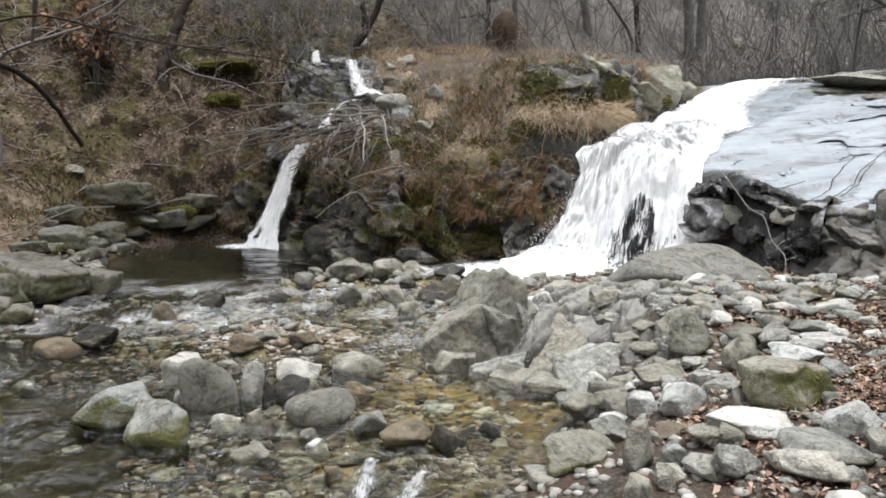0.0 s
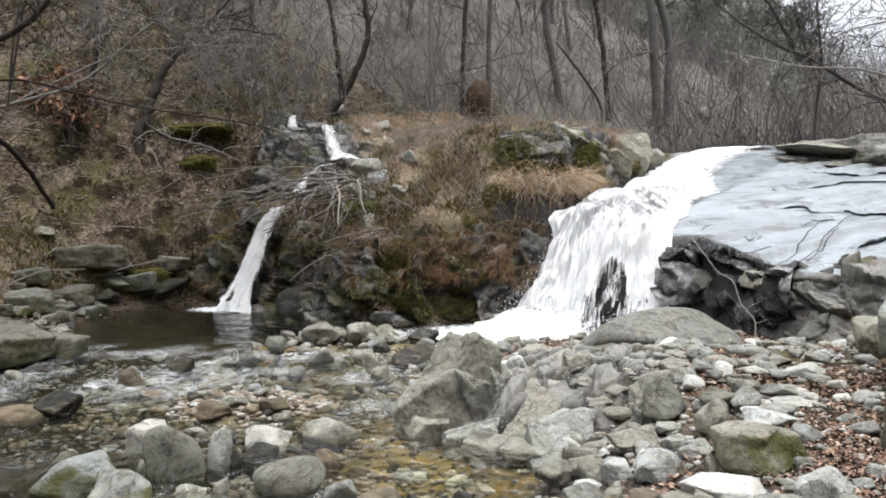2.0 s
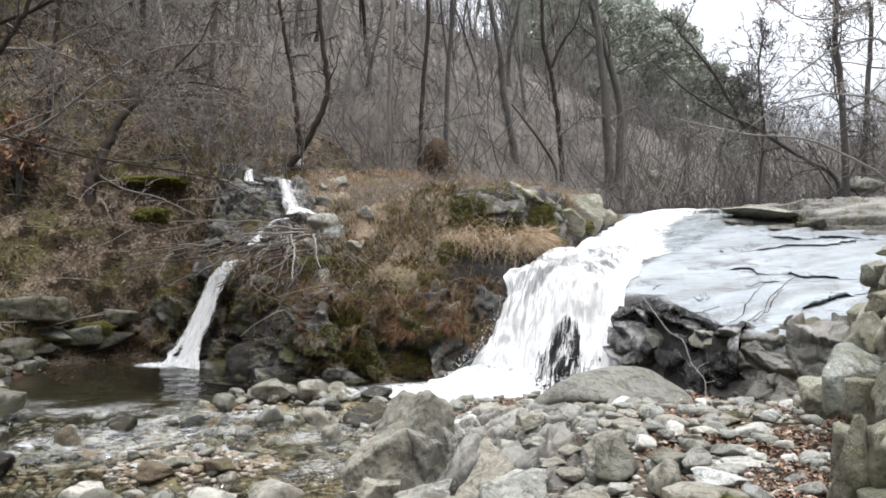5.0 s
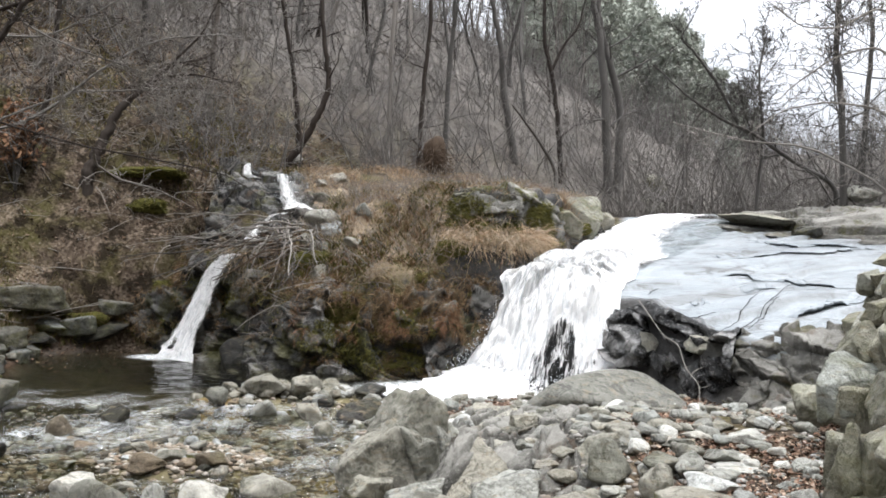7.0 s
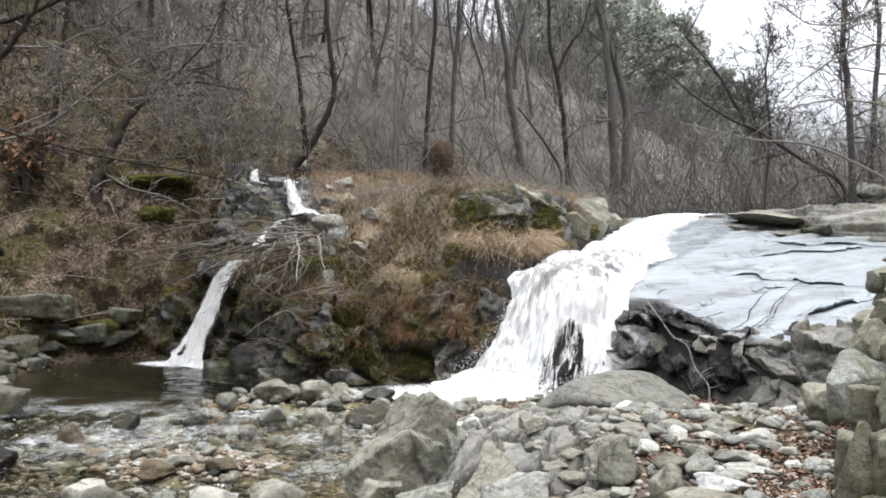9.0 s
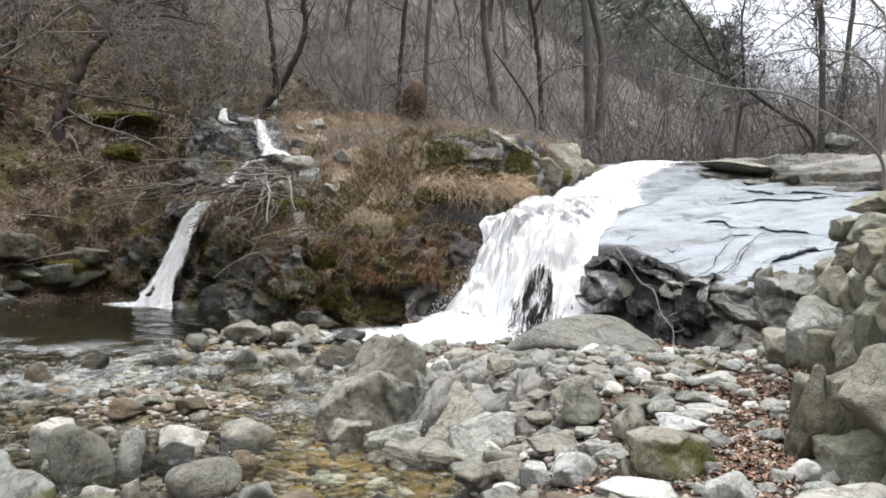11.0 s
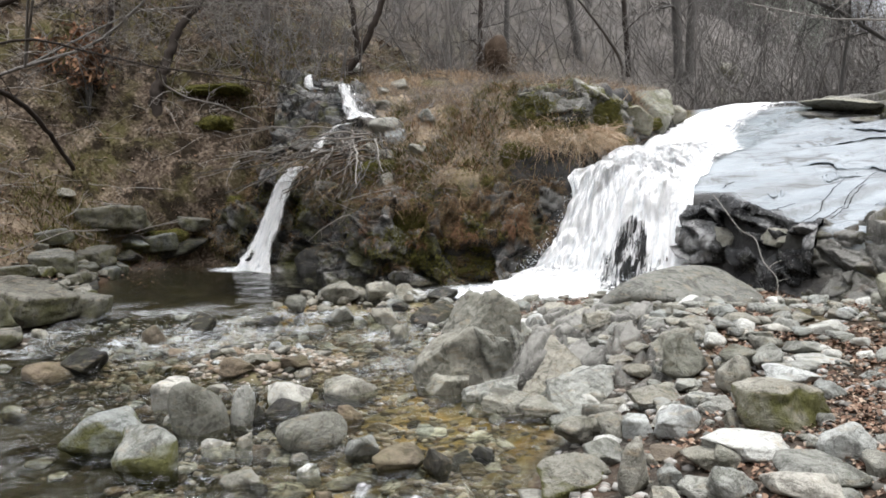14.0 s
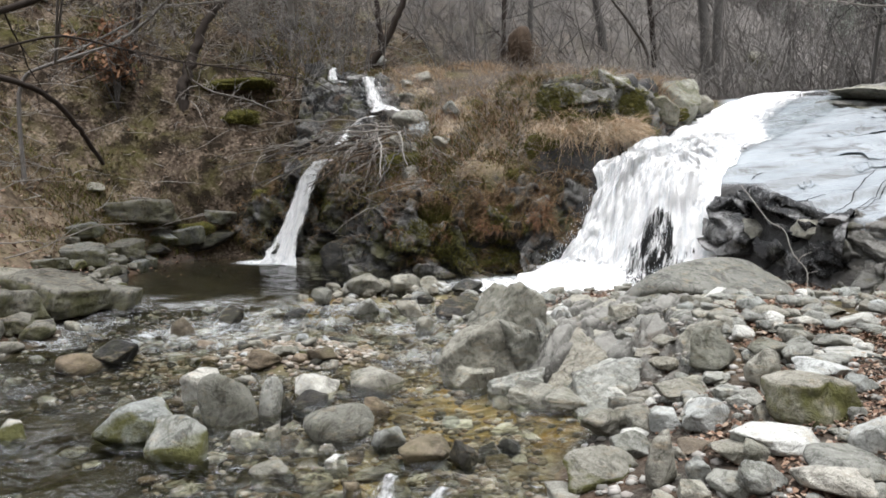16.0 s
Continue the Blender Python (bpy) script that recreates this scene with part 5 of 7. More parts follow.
stone("ledge", -4.30, 6.84, 0.33, 0.27, 0.22, 13, where="on the far bank")
stone("ledge", -4.58, 12.18, 0.68, 0.56, 0.35, -2, where="on the far bank")
stone("ledge", -4.09, 12.48, 0.50, 0.41, 0.25, -24, where="on the far bank")
stone("block", -5.93, 11.74, 0.37, 0.31, 0.16, -13, where="on the far bank")
stone("ledge", -5.31, 9.29, 0.45, 0.37, 0.18, 10, where="on the far bank")
stone("dark", -4.92, 11.62, 0.46, 0.38, 0.20, 0, where="on the far bank")

stone("mossblock", 1.92, 4.00, 0.54, 0.40, 0.30, -24, 8)
stone("pale", 2.33, 4.63, 0.38, 0.32, 0.12, -13)
stone("pale", 1.72, 4.36, 0.23, 0.19, 0.12, -21)
stone("round", 1.46, 4.74, 0.36, 0.30, 0.15, 5)
stone("pale", 1.39, 4.13, 0.27, 0.22, 0.21, 8)
stone("pale", 1.20, 4.25, 0.19, 0.16, 0.17, 1)
stone("round", 0.91, 4.55, 0.31, 0.26, 0.20, 21)
stone("round", 1.07, 4.50, 0.24, 0.19, 0.17, 21)
stone("mossblock", 0.74, 3.84, 0.38, 0.30, 0.22, -15)
stone("round", 0.96, 4.05, 0.23, 0.19, 0.17, 5)
stone("round", 0.97, 3.45, 0.17, 0.14, 0.33, 6)
stone("pale", 1.60, 3.67, 0.46, 0.38, 0.12, -13)
stone("round", 1.38, 3.60, 0.26, 0.21, 0.12, -11)
stone("brown", 1.25, 3.80, 0.20, 0.16, 0.07, -1)
stone("pale", 2.00, 3.45, 0.28, 0.23, 0.20, 12)
stone("pale", 1.65, 3.16, 0.34, 0.28, 0.14, -11)
stone("block", 1.36, 3.21, 0.25, 0.20, 0.17, 11)
stone("round", 1.77, 3.27, 0.37, 0.31, 0.13, 7)
stone("block", 1.14, 3.42, 0.13, 0.10, 0.15, -15)
stone("round", 1.25, 3.27, 0.24, 0.20, 0.12, -6)
stone("pale", 3.02, 5.53, 0.33, 0.27, 0.14, 16)
stone("pale", 3.37, 5.92, 0.18, 0.15, 0.09, 17)
stone("block", 2.37, 4.27, 0.22, 0.18, 0.13, 7)
stone("block", 2.68, 5.21, 0.29, 0.24, 0.11, -25)
stone("block", 2.17, 5.08, 0.32, 0.27, 0.19, 9)
stone("round", 1.94, 4.66, 0.22, 0.18, 0.30, -14)
stone("round", 2.31, 4.99, 0.30, 0.24, 0.22, 16)
stone("block", 1.80, 5.18, 0.43, 0.35, 0.30, 20)
stone("block", 1.73, 5.12, 0.16, 0.14, 0.17, -4)
stone("block", 3.00, 5.96, 0.33, 0.27, 0.08, 22)
stone("pale", 2.71, 5.01, 0.46, 0.38, 0.05, 12)
stone("round", 1.47, 5.26, 0.23, 0.19, 0.10, -9)
stone("block", 1.73, 4.89, 0.20, 0.16, 0.09, 18)
stone("pale", 1.10, 5.15, 0.21, 0.17, 0.11, -6)
stone("round", 1.24, 4.93, 0.20, 0.16, 0.08, -20)
stone("block", 1.42, 5.43, 0.26, 0.21, 0.09, 4)
stone("block", 1.56, 5.49, 0.24, 0.20, 0.10, 17)
stone("block", 1.25, 5.95, 0.24, 0.20, 0.14, 7)
stone("round", 2.43, 5.48, 0.30, 0.25, 0.08, -6)
stone("pale", 2.65, 5.62, 0.24, 0.20, 0.08, 20)
stone("block", 2.12, 5.68, 0.31, 0.26, 0.12, -2)
stone("round", 2.44, 5.77, 0.27, 0.23, 0.10, -6)
stone("round", 1.14, 3.78, 0.11, 0.09, 0.07, -18)
stone("round", 1.93, 3.68, 0.09, 0.07, 0.04, -15)

stone("bed", 0.10, 5.65, 0.36, 0.30, 0.25, -11, where="at the edge of the stream")
stone("pale", 0.89, 6.34, 0.20, 0.17, 0.19, 6, where="at the edge of the stream")
stone("bed", 1.34, 5.99, 0.26, 0.22, 0.19, 18, where="at the edge of the stream")

stone("wall", 2.82, 3.98, 0.28, 0.23, 0.64, -12, z=0.18, within=bank_wall)
stone("wall", 2.98, 3.85, 0.37, 0.30, 0.56, 1, z=0.32, within=bank_wall)
stone("wall", 3.32, 4.01, 0.41, 0.34, 0.55, 3, z=0.76, within=bank_wall)
stone("pale", 2.28, 2.90, 0.55, 0.45, 0.27, -6, z=0.24, within=bank_wall)
stone("wall", 3.08, 3.58, 0.31, 0.26, 0.34, -6, z=0.52, within=bank_wall)
stone("wall", 3.50, 5.03, 0.45, 0.37, 0.53, -19, z=0.59, within=bank_wall)
stone("wall", 3.71, 5.13, 0.46, 0.38, 0.46, 5, z=0.89, within=bank_wall)
stone("wall", 3.98, 5.21, 0.40, 0.33, 0.27, 21, z=1.27, within=bank_wall)
stone("wall", 4.51, 5.75, 0.53, 0.44, 0.23, -16, z=1.55, within=bank_wall)
stone("round", 2.70, 3.64, 0.16, 0.13, 0.11, 14, z=0.19, within=bank_wall)
stone("wall", 3.73, 5.79, 0.30, 0.24, 0.39, -16, z=0.37, within=bank_wall)
stone("wall", 3.67, 4.30, 0.37, 0.30, 0.35, -23, z=1.26, within=bank_wall)
stone("wall", 5.15, 6.48, 0.65, 0.54, 0.24, 12, z=1.78, within=bank_wall)
stone("wall", 4.40, 6.06, 0.21, 0.17, 0.25, -16, z=1.51, within=bank_wall)
stone("wall", 2.91, 3.28, 0.29, 0.24, 0.34, 12, z=0.36, within=bank_wall)
stone("wall", 3.64, 4.11, 0.42, 0.35, 0.29, -9, z=1.14, within=bank_wall)

stone("dark", -1.75, 11.63, 0.92, 0.74, 0.56, 204, 13, z=-0.13, where="in the overgrown bluff")
stone("dark", -1.13, 11.13, 0.79, 0.64, 0.60, 331, -1, z=-0.23, where="in the overgrown bluff")
stone("dark", -0.57, 11.03, 0.75, 0.60, 0.55, 74, -8, z=0.13, where="in the overgrown bluff")
stone("moss", -0.79, 12.00, 0.48, 0.39, 0.38, 306, 2, z=1.54, where="in the overgrown bluff")
stone("wall", 3.38, 12.78, 0.95, 0.77, 0.50, 60, 11, z=2.22, where="in the overgrown bluff")
stone("block", -1.86, 12.29, 0.59, 0.47, 0.44, 347, 14, z=0.99, where="in the overgrown bluff")
stone("block", -0.75, 11.64, 0.47, 0.38, 0.37, 224, 14, z=1.18, where="in the overgrown bluff")
stone("pale", -0.75, 12.45, 0.70, 0.57, 0.45, 218, 0, z=2.02, where="in the overgrown bluff")
stone("block", -0.72, 16.38, 0.53, 0.43, 0.26, 349, 3, z=3.28, where="in the overgrown bluff")
stone("block", -1.07, 15.27, 0.37, 0.30, 0.25, 283, -5, z=3.04, where="in the overgrown bluff")
stone("block", -0.29, 11.76, 0.38, 0.31, 0.24, 284, 14, z=1.78, where="in the overgrown bluff")
stone("block", -0.79, 12.56, 0.60, 0.49, 0.30, 19, 1, z=2.19, where="in the overgrown bluff")
stone("pale", -0.64, 12.29, 0.49, 0.40, 0.34, 132, -14, z=1.94, where="in the overgrown bluff")
stone("block", -1.02, 12.33, 0.30, 0.24, 0.22, 30, -7, z=1.83, where="in the overgrown bluff")
stone("block", -2.92, 16.55, 0.53, 0.43, 0.39, 69, 6, z=3.32, where="in the overgrown bluff")
stone("dark", -2.43, 16.66, 0.53, 0.43, 0.36, 76, 3, z=3.27, where="in the overgrown bluff")
stone("dark", -1.85, 14.95, 0.24, 0.19, 0.42, 309, -1, z=2.76, where="in the overgrown bluff")
stone("block", -0.77, 16.31, 0.77, 0.63, 0.39, 45, -14, z=3.16, where="in the overgrown bluff")
stone("block", -0.12, 12.17, 0.39, 0.31, 0.24, 106, -3, z=2.35, where="in the overgrown bluff")
stone("block", -0.47, 15.54, 0.68, 0.55, 0.25, 177, -6, z=2.85, where="in the overgrown bluff")
stone("pale", -1.87, 17.71, 0.35, 0.28, 0.28, 305, 2, z=3.83, where="in the overgrown bluff")
stone("block", -1.03, 14.68, 0.47, 0.38, 0.29, 347, 13, z=2.68, where="in the overgrown bluff")
stone("dark", -1.19, 13.88, 0.44, 0.36, 0.33, 254, -15, z=2.20, where="in the overgrown bluff")
stone("dark", -3.61, 12.76, 0.62, 0.50, 0.57, 76, 7, z=0.41, where="on the far bank")
stone("dark", -4.27, 12.44, 0.91, 0.74, 0.41, 196, 13, z=0.10, where="on the far bank")
stone("moss", -4.91, 12.09, 0.69, 0.56, 0.35, 254, 9, z=0.24, where="on the far bank")

stone("block", 9.20, 23.44, 1.56, 1.26, 0.88, 244, 3, z=3.31, where="beside the smooth slab")
stone("moss", 9.73, 25.12, 1.05, 0.85, 0.84, 132, -11, z=4.33, where="beside the smooth slab")
stone("bed", 8.32, 14.74, 1.86, 1.50, 0.25, 212, -13, z=2.63, where="beside the smooth slab")
stone("block", 17.66, 31.62, 1.60, 1.30, 0.45, 241, 9, z=4.30, where="beside the smooth slab")
stone("block", 19.87, 32.39, 1.92, 1.56, 0.88, 240, -14, z=4.56, where="beside the smooth slab")
stone("bed", 20.60, 30.39, 3.61, 2.92, 0.95, 188, -6, z=4.09, where="beside the smooth slab")
stone("block", 10.68, 15.07, 0.90, 0.73, 0.44, 199, 5, z=3.36, where="beside the smooth slab")
stone("bed", 3.54, 8.87, 0.37, 0.30, 0.33, 71, -14, z=0.57, where="beside the smooth slab")
stone("bed", 3.80, 8.02, 0.33, 0.27, 0.27, 178, 3, z=0.68, where="beside the smooth slab")
stone("bed", 4.68, 7.20, 0.37, 0.30, 0.27, 45, 12, z=0.81, where="beside the smooth slab")
stone("dome", 2.48, 7.65, 1.75, 1.35, 0.66, 12, z=-0.10, shape=3, where="below the waterfall")


stone("wall", 3.85, 13.75, 1.5, 1.2, 1.15, 20, 4, z=2.0, shape=2, where="behind the bluff")
stone("block", 4.55, 14.3, 0.8, 0.7, 0.6, 50, 4, z=2.25, shape=4, where="behind the bluff")


# ---- tilted ribs of the outcrop at the stream's edge ----
def rib(x, y, z, w, d, h, turn, lean, tilt, seed, cuts=None):
    """A slab of bedrock split along its bedding and tilted out of the ground."""
    ob = new("bedrock_rib", mesh_of("bedrock_rib", *stone_shape(seed, 9, 110, 0.13, ICO4, True, cuts), M_BEDROCK))
    ob.matrix_world = pose(x, y, z, tilt, lean, turn) @ Matrix.Diagonal((w, d, h, 1))
    return tagged(ob, "sharp-edged slab of grey bedrock tilted up at the stream's edge", "rock", "tilted ribs of bedrock")


WEDGE = ((-0.62, -0.15, 0.72, 0.46), (-0.5, -0.85, 0.12, 0.60), (0.25, -0.95, 0.22, 0.55), (1, 0.05, 0.12, 0.62), (0, 1, 0, 0.7), (0, 0, -1, 0.75), (0.45, 0.1, 0.9, 0.68), (-1, 0.1, -0.1, 0.8))
rib(0.18, 5.80, -0.30, 0.74, 0.50, 0.66, -8, 0, 0, 2201, WEDGE)
rib(0.44, 5.96, -0.28, 0.74, 0.54, 0.90, 14, -6, 0, 2203, WEDGE)
rib(0.60, 5.84, -0.30, 0.34, 0.34, 0.72, 16, -14, 6, 2202)
rib(0.80, 6.10, -0.24, 0.34, 0.40, 0.66, 30, -22, 6, 2204)
for px, py, pz, long, thick, tall, turn, lean, tilt in ((0.90, 5.56, -0.20, 0.62, 0.34, 0.20, 38, -44, 18), (1.06, 5.30, -0.22, 0.58, 0.36, 0.24, 30, -36, 14), (0.66, 5.52, -0.24, 0.42, 0.22, 0.13, 48, -50, 22),
                                                        (0.42, 5.38, -0.30, 0.40, 0.26, 0.20, -12, -8, 6), (0.62, 5.26, -0.30, 0.55, 0.28, 0.18, -24, 4, 5), (1.45, 5.72, -0.02, 0.45, 0.30, 0.14, 34, -30, 12),
                                                        (1.78, 5.52, 0.02, 0.46, 0.32, 0.20, 28, -28, 10), (2.02, 5.62, 0.04, 0.40, 0.28, 0.22, 34, -32, 10), (1.25, 6.3, 0.05, 0.5, 0.32, 0.16, 36, -24, 10),
                                                        (1.6, 6.55, 0.08, 0.55, 0.35, 0.15, 30, -22, 8), (1.05, 6.75, 0.02, 0.5, 0.34, 0.2, 40, -26, 8), (1.95, 6.25, 0.12, 0.46, 0.3, 0.14, 26, -20, 8)):
    rib(px, py, pz + 0.05, 1.2 * long, 1.2 * thick, 1.25 * tall, turn, lean, tilt, 2210 + int(100 * px))


# ---- rough wall along the bank ----
def build_wall():
    rng = np.random.default_rng(91)
    line = ((2.62, 2.6), (2.85, 3.4), (3.5, 4.7), (4.3, 6.0), (4.9, 6.9))
    for row, z in enumerate((0.08, 0.50, 0.92, 1.28)):
        k = 0.03 * (row % 2)
        while k < 1.0:
            w = rng.uniform(0.46, 0.84) * (1.0 - 0.07 * row)
            p = line_at(line, min(k, 1.0))
            back = 0.05 + 0.10 * row + rng.uniform(-0.06, 0.08)
            stone("wall", p[0] + back, p[1] - 0.3 * back, w * 0.95, w * 1.05, rng.uniform(0.46, 0.64) - 0.04 * row, 62 + rng.uniform(-55, 55), rng.uniform(-20, 20), z=z + rng.uniform(-0.05, 0.05), within=bank_wall)
            k += w / 5.2


build_wall()


# ---- smaller stones ----
def scatter_stones(count, seed, place, kinds, smallest, largest, where, singles=0, flat=1.0):
    """Cobbles: the first few as things of their own, the rest joined by the kind of stone."""
    rng = np.random.default_rng(seed)
    heaps = {}
    for i in range(count):
        x, y = place(rng)
        w = smallest + (largest - smallest) * rng.random() ** 2.2
        kind = kinds[int(rng.integers(len(kinds)))]
        d, h, turn, lean = w * rng.uniform(0.65, 1.0), flat * w * rng.uniform(0.4, 0.75), rng.uniform(0, 360), rng.uniform(-14, 14)
        if i < singles:
            w, d, h = (max(q, 0.6 * largest) for q in (w, d, h * 1.2))
            stone(kind, x, y, w, d, h * 0.8, turn, lean, sink=0.25, where=where)
            continue
        v, f = COBBLES[kind][i % 4]
        m = pose(x, y, float(ground(x, y)) - 0.25 * h, 0, lean, turn) @ Matrix.Diagonal((w, d, h, 1))
        m = np.array(m)
        vs, fs = heaps.setdefault(kind, ([], []))
        fs.append(f + sum(len(q) for q in vs[:1]) * len(vs))
        vs.append(v @ m[:3, :3].T + m[:3, 3])
    for kind, (vs, fs) in heaps.items():
        me = mesh_of("cobbles", np.concatenate(vs), np.concatenate(fs), STONES[kind][0].materials[0])
        tagged(new("cobbles", me), STONE_LABEL[kind].replace("boulder", "cobbles").replace("block", "cobbles") + " " + where, "cobbles", "", "stuff")


COBBLES = {}
for kind, planes, soft, rough in (("round", 11, 40, 0.06), ("block", 9, 90, 0.06), ("moss", 11, 40, 0.06), ("brown", 11, 40, 0.06), ("dark", 10, 70, 0.07), ("pale", 11, 40, 0.05), ("bed", 9, 80, 0.06), ("ledge", 9, 80, 0.06)):
    COBBLES[kind] = [stone_shape(700 + 10 * len(COBBLES) + i, planes, soft, rough, ico(3), kind in ("bed", "block", "ledge")) for i in range(4)]


def spots(seed, box, want):
    """Many places in a box at which want(x, y) holds."""
    rng = np.random.default_rng(seed)
    x, y = rng.uniform(box[0], box[1], 30000), rng.uniform(box[2], box[3], 30000)
    k = want(x, y)
    return np.stack([x[k], y[k]], 1)


def shore_x(y):
    return np.interp(y, RIGHT_SHORE_Y, RIGHT_SHORE_X)


BAR = spots(401, (0.1, 4.2, 2.4, 8.4), lambda x, y: (shore_x(y) < x) & (masks(x, y)[1] < 0.1))
BROOK = spots(402, (-4.0, 0.5, 2.6, 8.6), lambda x, y: (shore_x(y) > x) & (water_level(x, y) - ground(x, y) < 0.22))

SHALLOWS = BROOK[(BROOK[:, 0] > -1.9) & (BROOK[:, 1] < 5.2)]


def on_bar(rng):
    return BAR[int(rng.integers(len(BAR)))]


def in_stream(rng):
    return BROOK[int(rng.integers(len(BROOK)))]


def in_shallows(rng):
    return SHALLOWS[int(rng.integers(len(SHALLOWS)))]


def on_berm(rng):
    p = line_at(BERM, rng.random())
    return p[0] + rng.normal(0, 0.12), p[1] + rng.normal(0, 0.17)


def on_left_shore(rng):
    p = line_at(LEFT_SHORE[1:6], rng.random())
    return p[0] - abs(rng.normal(0.15, 0.35)), p[1] + rng.normal(0, 0.15)


scatter_stones(520, 1, on_bar, ("round", "block", "pale", "block", "bed", "round"), 0.06, 0.26, "on the gravel bar", 34)
scatter_stones(300, 2, in_stream, ("round", "block", "brown", "dark", "brown", "round", "moss"), 0.05, 0.22, "in the shallow stream", 20)
scatter_stones(150, 7, in_shallows, ("round", "block", "pale", "round", "brown"), 0.08, 0.26, "lying in the shallows", 0, 0.55)
scatter_stones(90, 3, on_berm, ("block", "round", "dark", "block", "pale"), 0.09, 0.30, "in the row of stones below the pool", 12)
def on_outcrop(rng):
    return 1.7 + rng.normal(0, 0.5), 6.35 + rng.normal(0, 0.5)


scatter_stones(190, 6, on_outcrop, ("bed", "block", "bed", "bed"), 0.06, 0.24, "on the bedrock", 8, 0.6)


def on_shoal(rng):
    return -1.35 + rng.normal(0, 0.95), 6.85 + rng.normal(0, 0.75)


scatter_stones(330, 5, on_shoal, ("round", "brown", "block", "pale", "brown", "dark"), 0.05, 0.2, "on the shoal in the stream", 6)
scatter_stones(110, 4, on_left_shore, ("ledge", "block", "ledge", "dark", "moss"), 0.08, 0.42, "on the far shore", 10)


def pebbles(name, count, seed, place, material, label):
    rng = np.random.default_rng(seed)
    shapes = [stone_shape(300 + i, 8, 50, 0.05, ICO1) for i in range(6)]
    vs, fs, base = [], [], 0
    for i in range(count):
        x, y = place(rng)
        w = rng.uniform(0.02, 0.08)
        v, f = shapes[i % 6]
        a = rng.uniform(0, 6.28)
        c, s = np.cos(a) * w, np.sin(a) * w
        p = np.stack([v[:, 0] * c - v[:, 1] * s + x, (v[:, 0] * s + v[:, 1] * c) * 0.8 + y, (v[:, 2] - 0.3) * w * 0.6], 1)
        p[:, 2] += PEB(x, y)
        vs.append(p)
        fs.append(f + base)
        base += len(v)
    me = mesh_of(name, np.concatenate(vs), np.concatenate(fs), material)
    tagged(new(name, me), label, "pebbles", "", "stuff")


def height_table(x0, x1, y0, y1, step):
    """A quick lookup of the ground's height."""
    xs, ys = np.arange(x0, x1, step), np.arange(y0, y1, step)
    H = ground(*np.meshgrid(xs, ys, indexing="ij"))

    def at(x, y):
        i = np.clip(((np.asarray(x) - x0) / step).astype(int), 0, len(xs) - 1)
        j = np.clip(((np.asarray(y) - y0) / step).astype(int), 0, len(ys) - 1)
        return H[i, j]

    return at


PEB = height_table(-8, 9, -4, 19, 0.04)
pebbles("bar_pebbles", 3000, 7, on_bar, M_PEBBLE, "loose grey pebbles of the gravel bar")
pebbles("shoal_pebbles", 6500, 9, on_shoal, M_PEBBLE_WET, "wet brown pebbles of the shoal")
pebbles("outcrop_rubble", 1500, 10, lambda rng: (1.45 + rng.normal(0, 0.55), 6.1 + rng.normal(0, 0.6)), M_PEBBLE, "grey broken rubble in the joints of the bedrock")
pebbles("stream_pebbles", 2600, 8, in_shallows, M_PEBBLE_WET, "wet brown pebbles of the stream bed")


# ---- leaves and grass ----
def ribbons(roots, tips, sag, width, name, material, label, category, segments=3):
    """Thin blades that bow from root to tip."""
    n = len(roots)
    rng = np.random.default_rng(n)
    side = np.cross(tips - roots, rng.normal(size=(n, 3)))
    side /= np.linalg.norm(side, axis=1)[:, None] + 1e-9
    k = np.linspace(0, 1, segments + 1)
    P = roots[:, None] * (1 - k)[None, :, None] + tips[:, None] * k[None, :, None]
    P[:, :, 2] += sag[:, None] * (4 * k * (1 - k))[None]
    half = width[:, None, None] * (1 - 0.85 * k)[None, :, None] * side[:, None] / 2
    V = np.stack([P - half, P + half], 2).reshape(-1, 3)
    m = 2 * (segments + 1)
    f = np.concatenate([np.arange(n)[:, None] * m + np.array([2 * s, 2 * s + 1, 2 * s + 3, 2 * s + 2])[None] for s in range(segments)])
    me = mesh_of(name, V, f, material)
    return tagged(new(name, me), label, category, "", "stuff")


def sample(count, seed, box, want):
    rng = np.random.default_rng(seed)
    x, y = rng.uniform(box[0], box[1], count * 12), rng.uniform(box[2], box[3], count * 12)
    k = np.flatnonzero(rng.random(len(x)) < want(x, y))[:count]
    return x[k], y[k], rng


def bluff_top(x, y):
    hill, face, bluff = masks(x, y)
    return bluff * smooth(0.4, 0.95, face) * (hill < 0.3) * (x > -2.4) * smooth(-0.2, 0.2, fbm(x * 1.4, y * 1.4, 0, 3, 301) + 0.1)


def hill_bank(x, y):
    hill, face, bluff = masks(x, y)
    return (hill > 0.0) * smooth(9, 3, hill) * smooth(-0.35, 0.3, fbm(x * 0.9, y * 0.9, 0, 3, 302))


def litter_bar(x, y):
    hill, face, bluff = masks(x, y)
    shore = x - np.interp(y, RIGHT_SHORE_Y, RIGHT_SHORE_X)
    return (face < 0.2) * smooth(0.1, 1.8, shore) * smooth(-0.2, 0.3, fbm(x * 1.2, y * 1.2, 0, 3, 303)) * (y < 8.8)


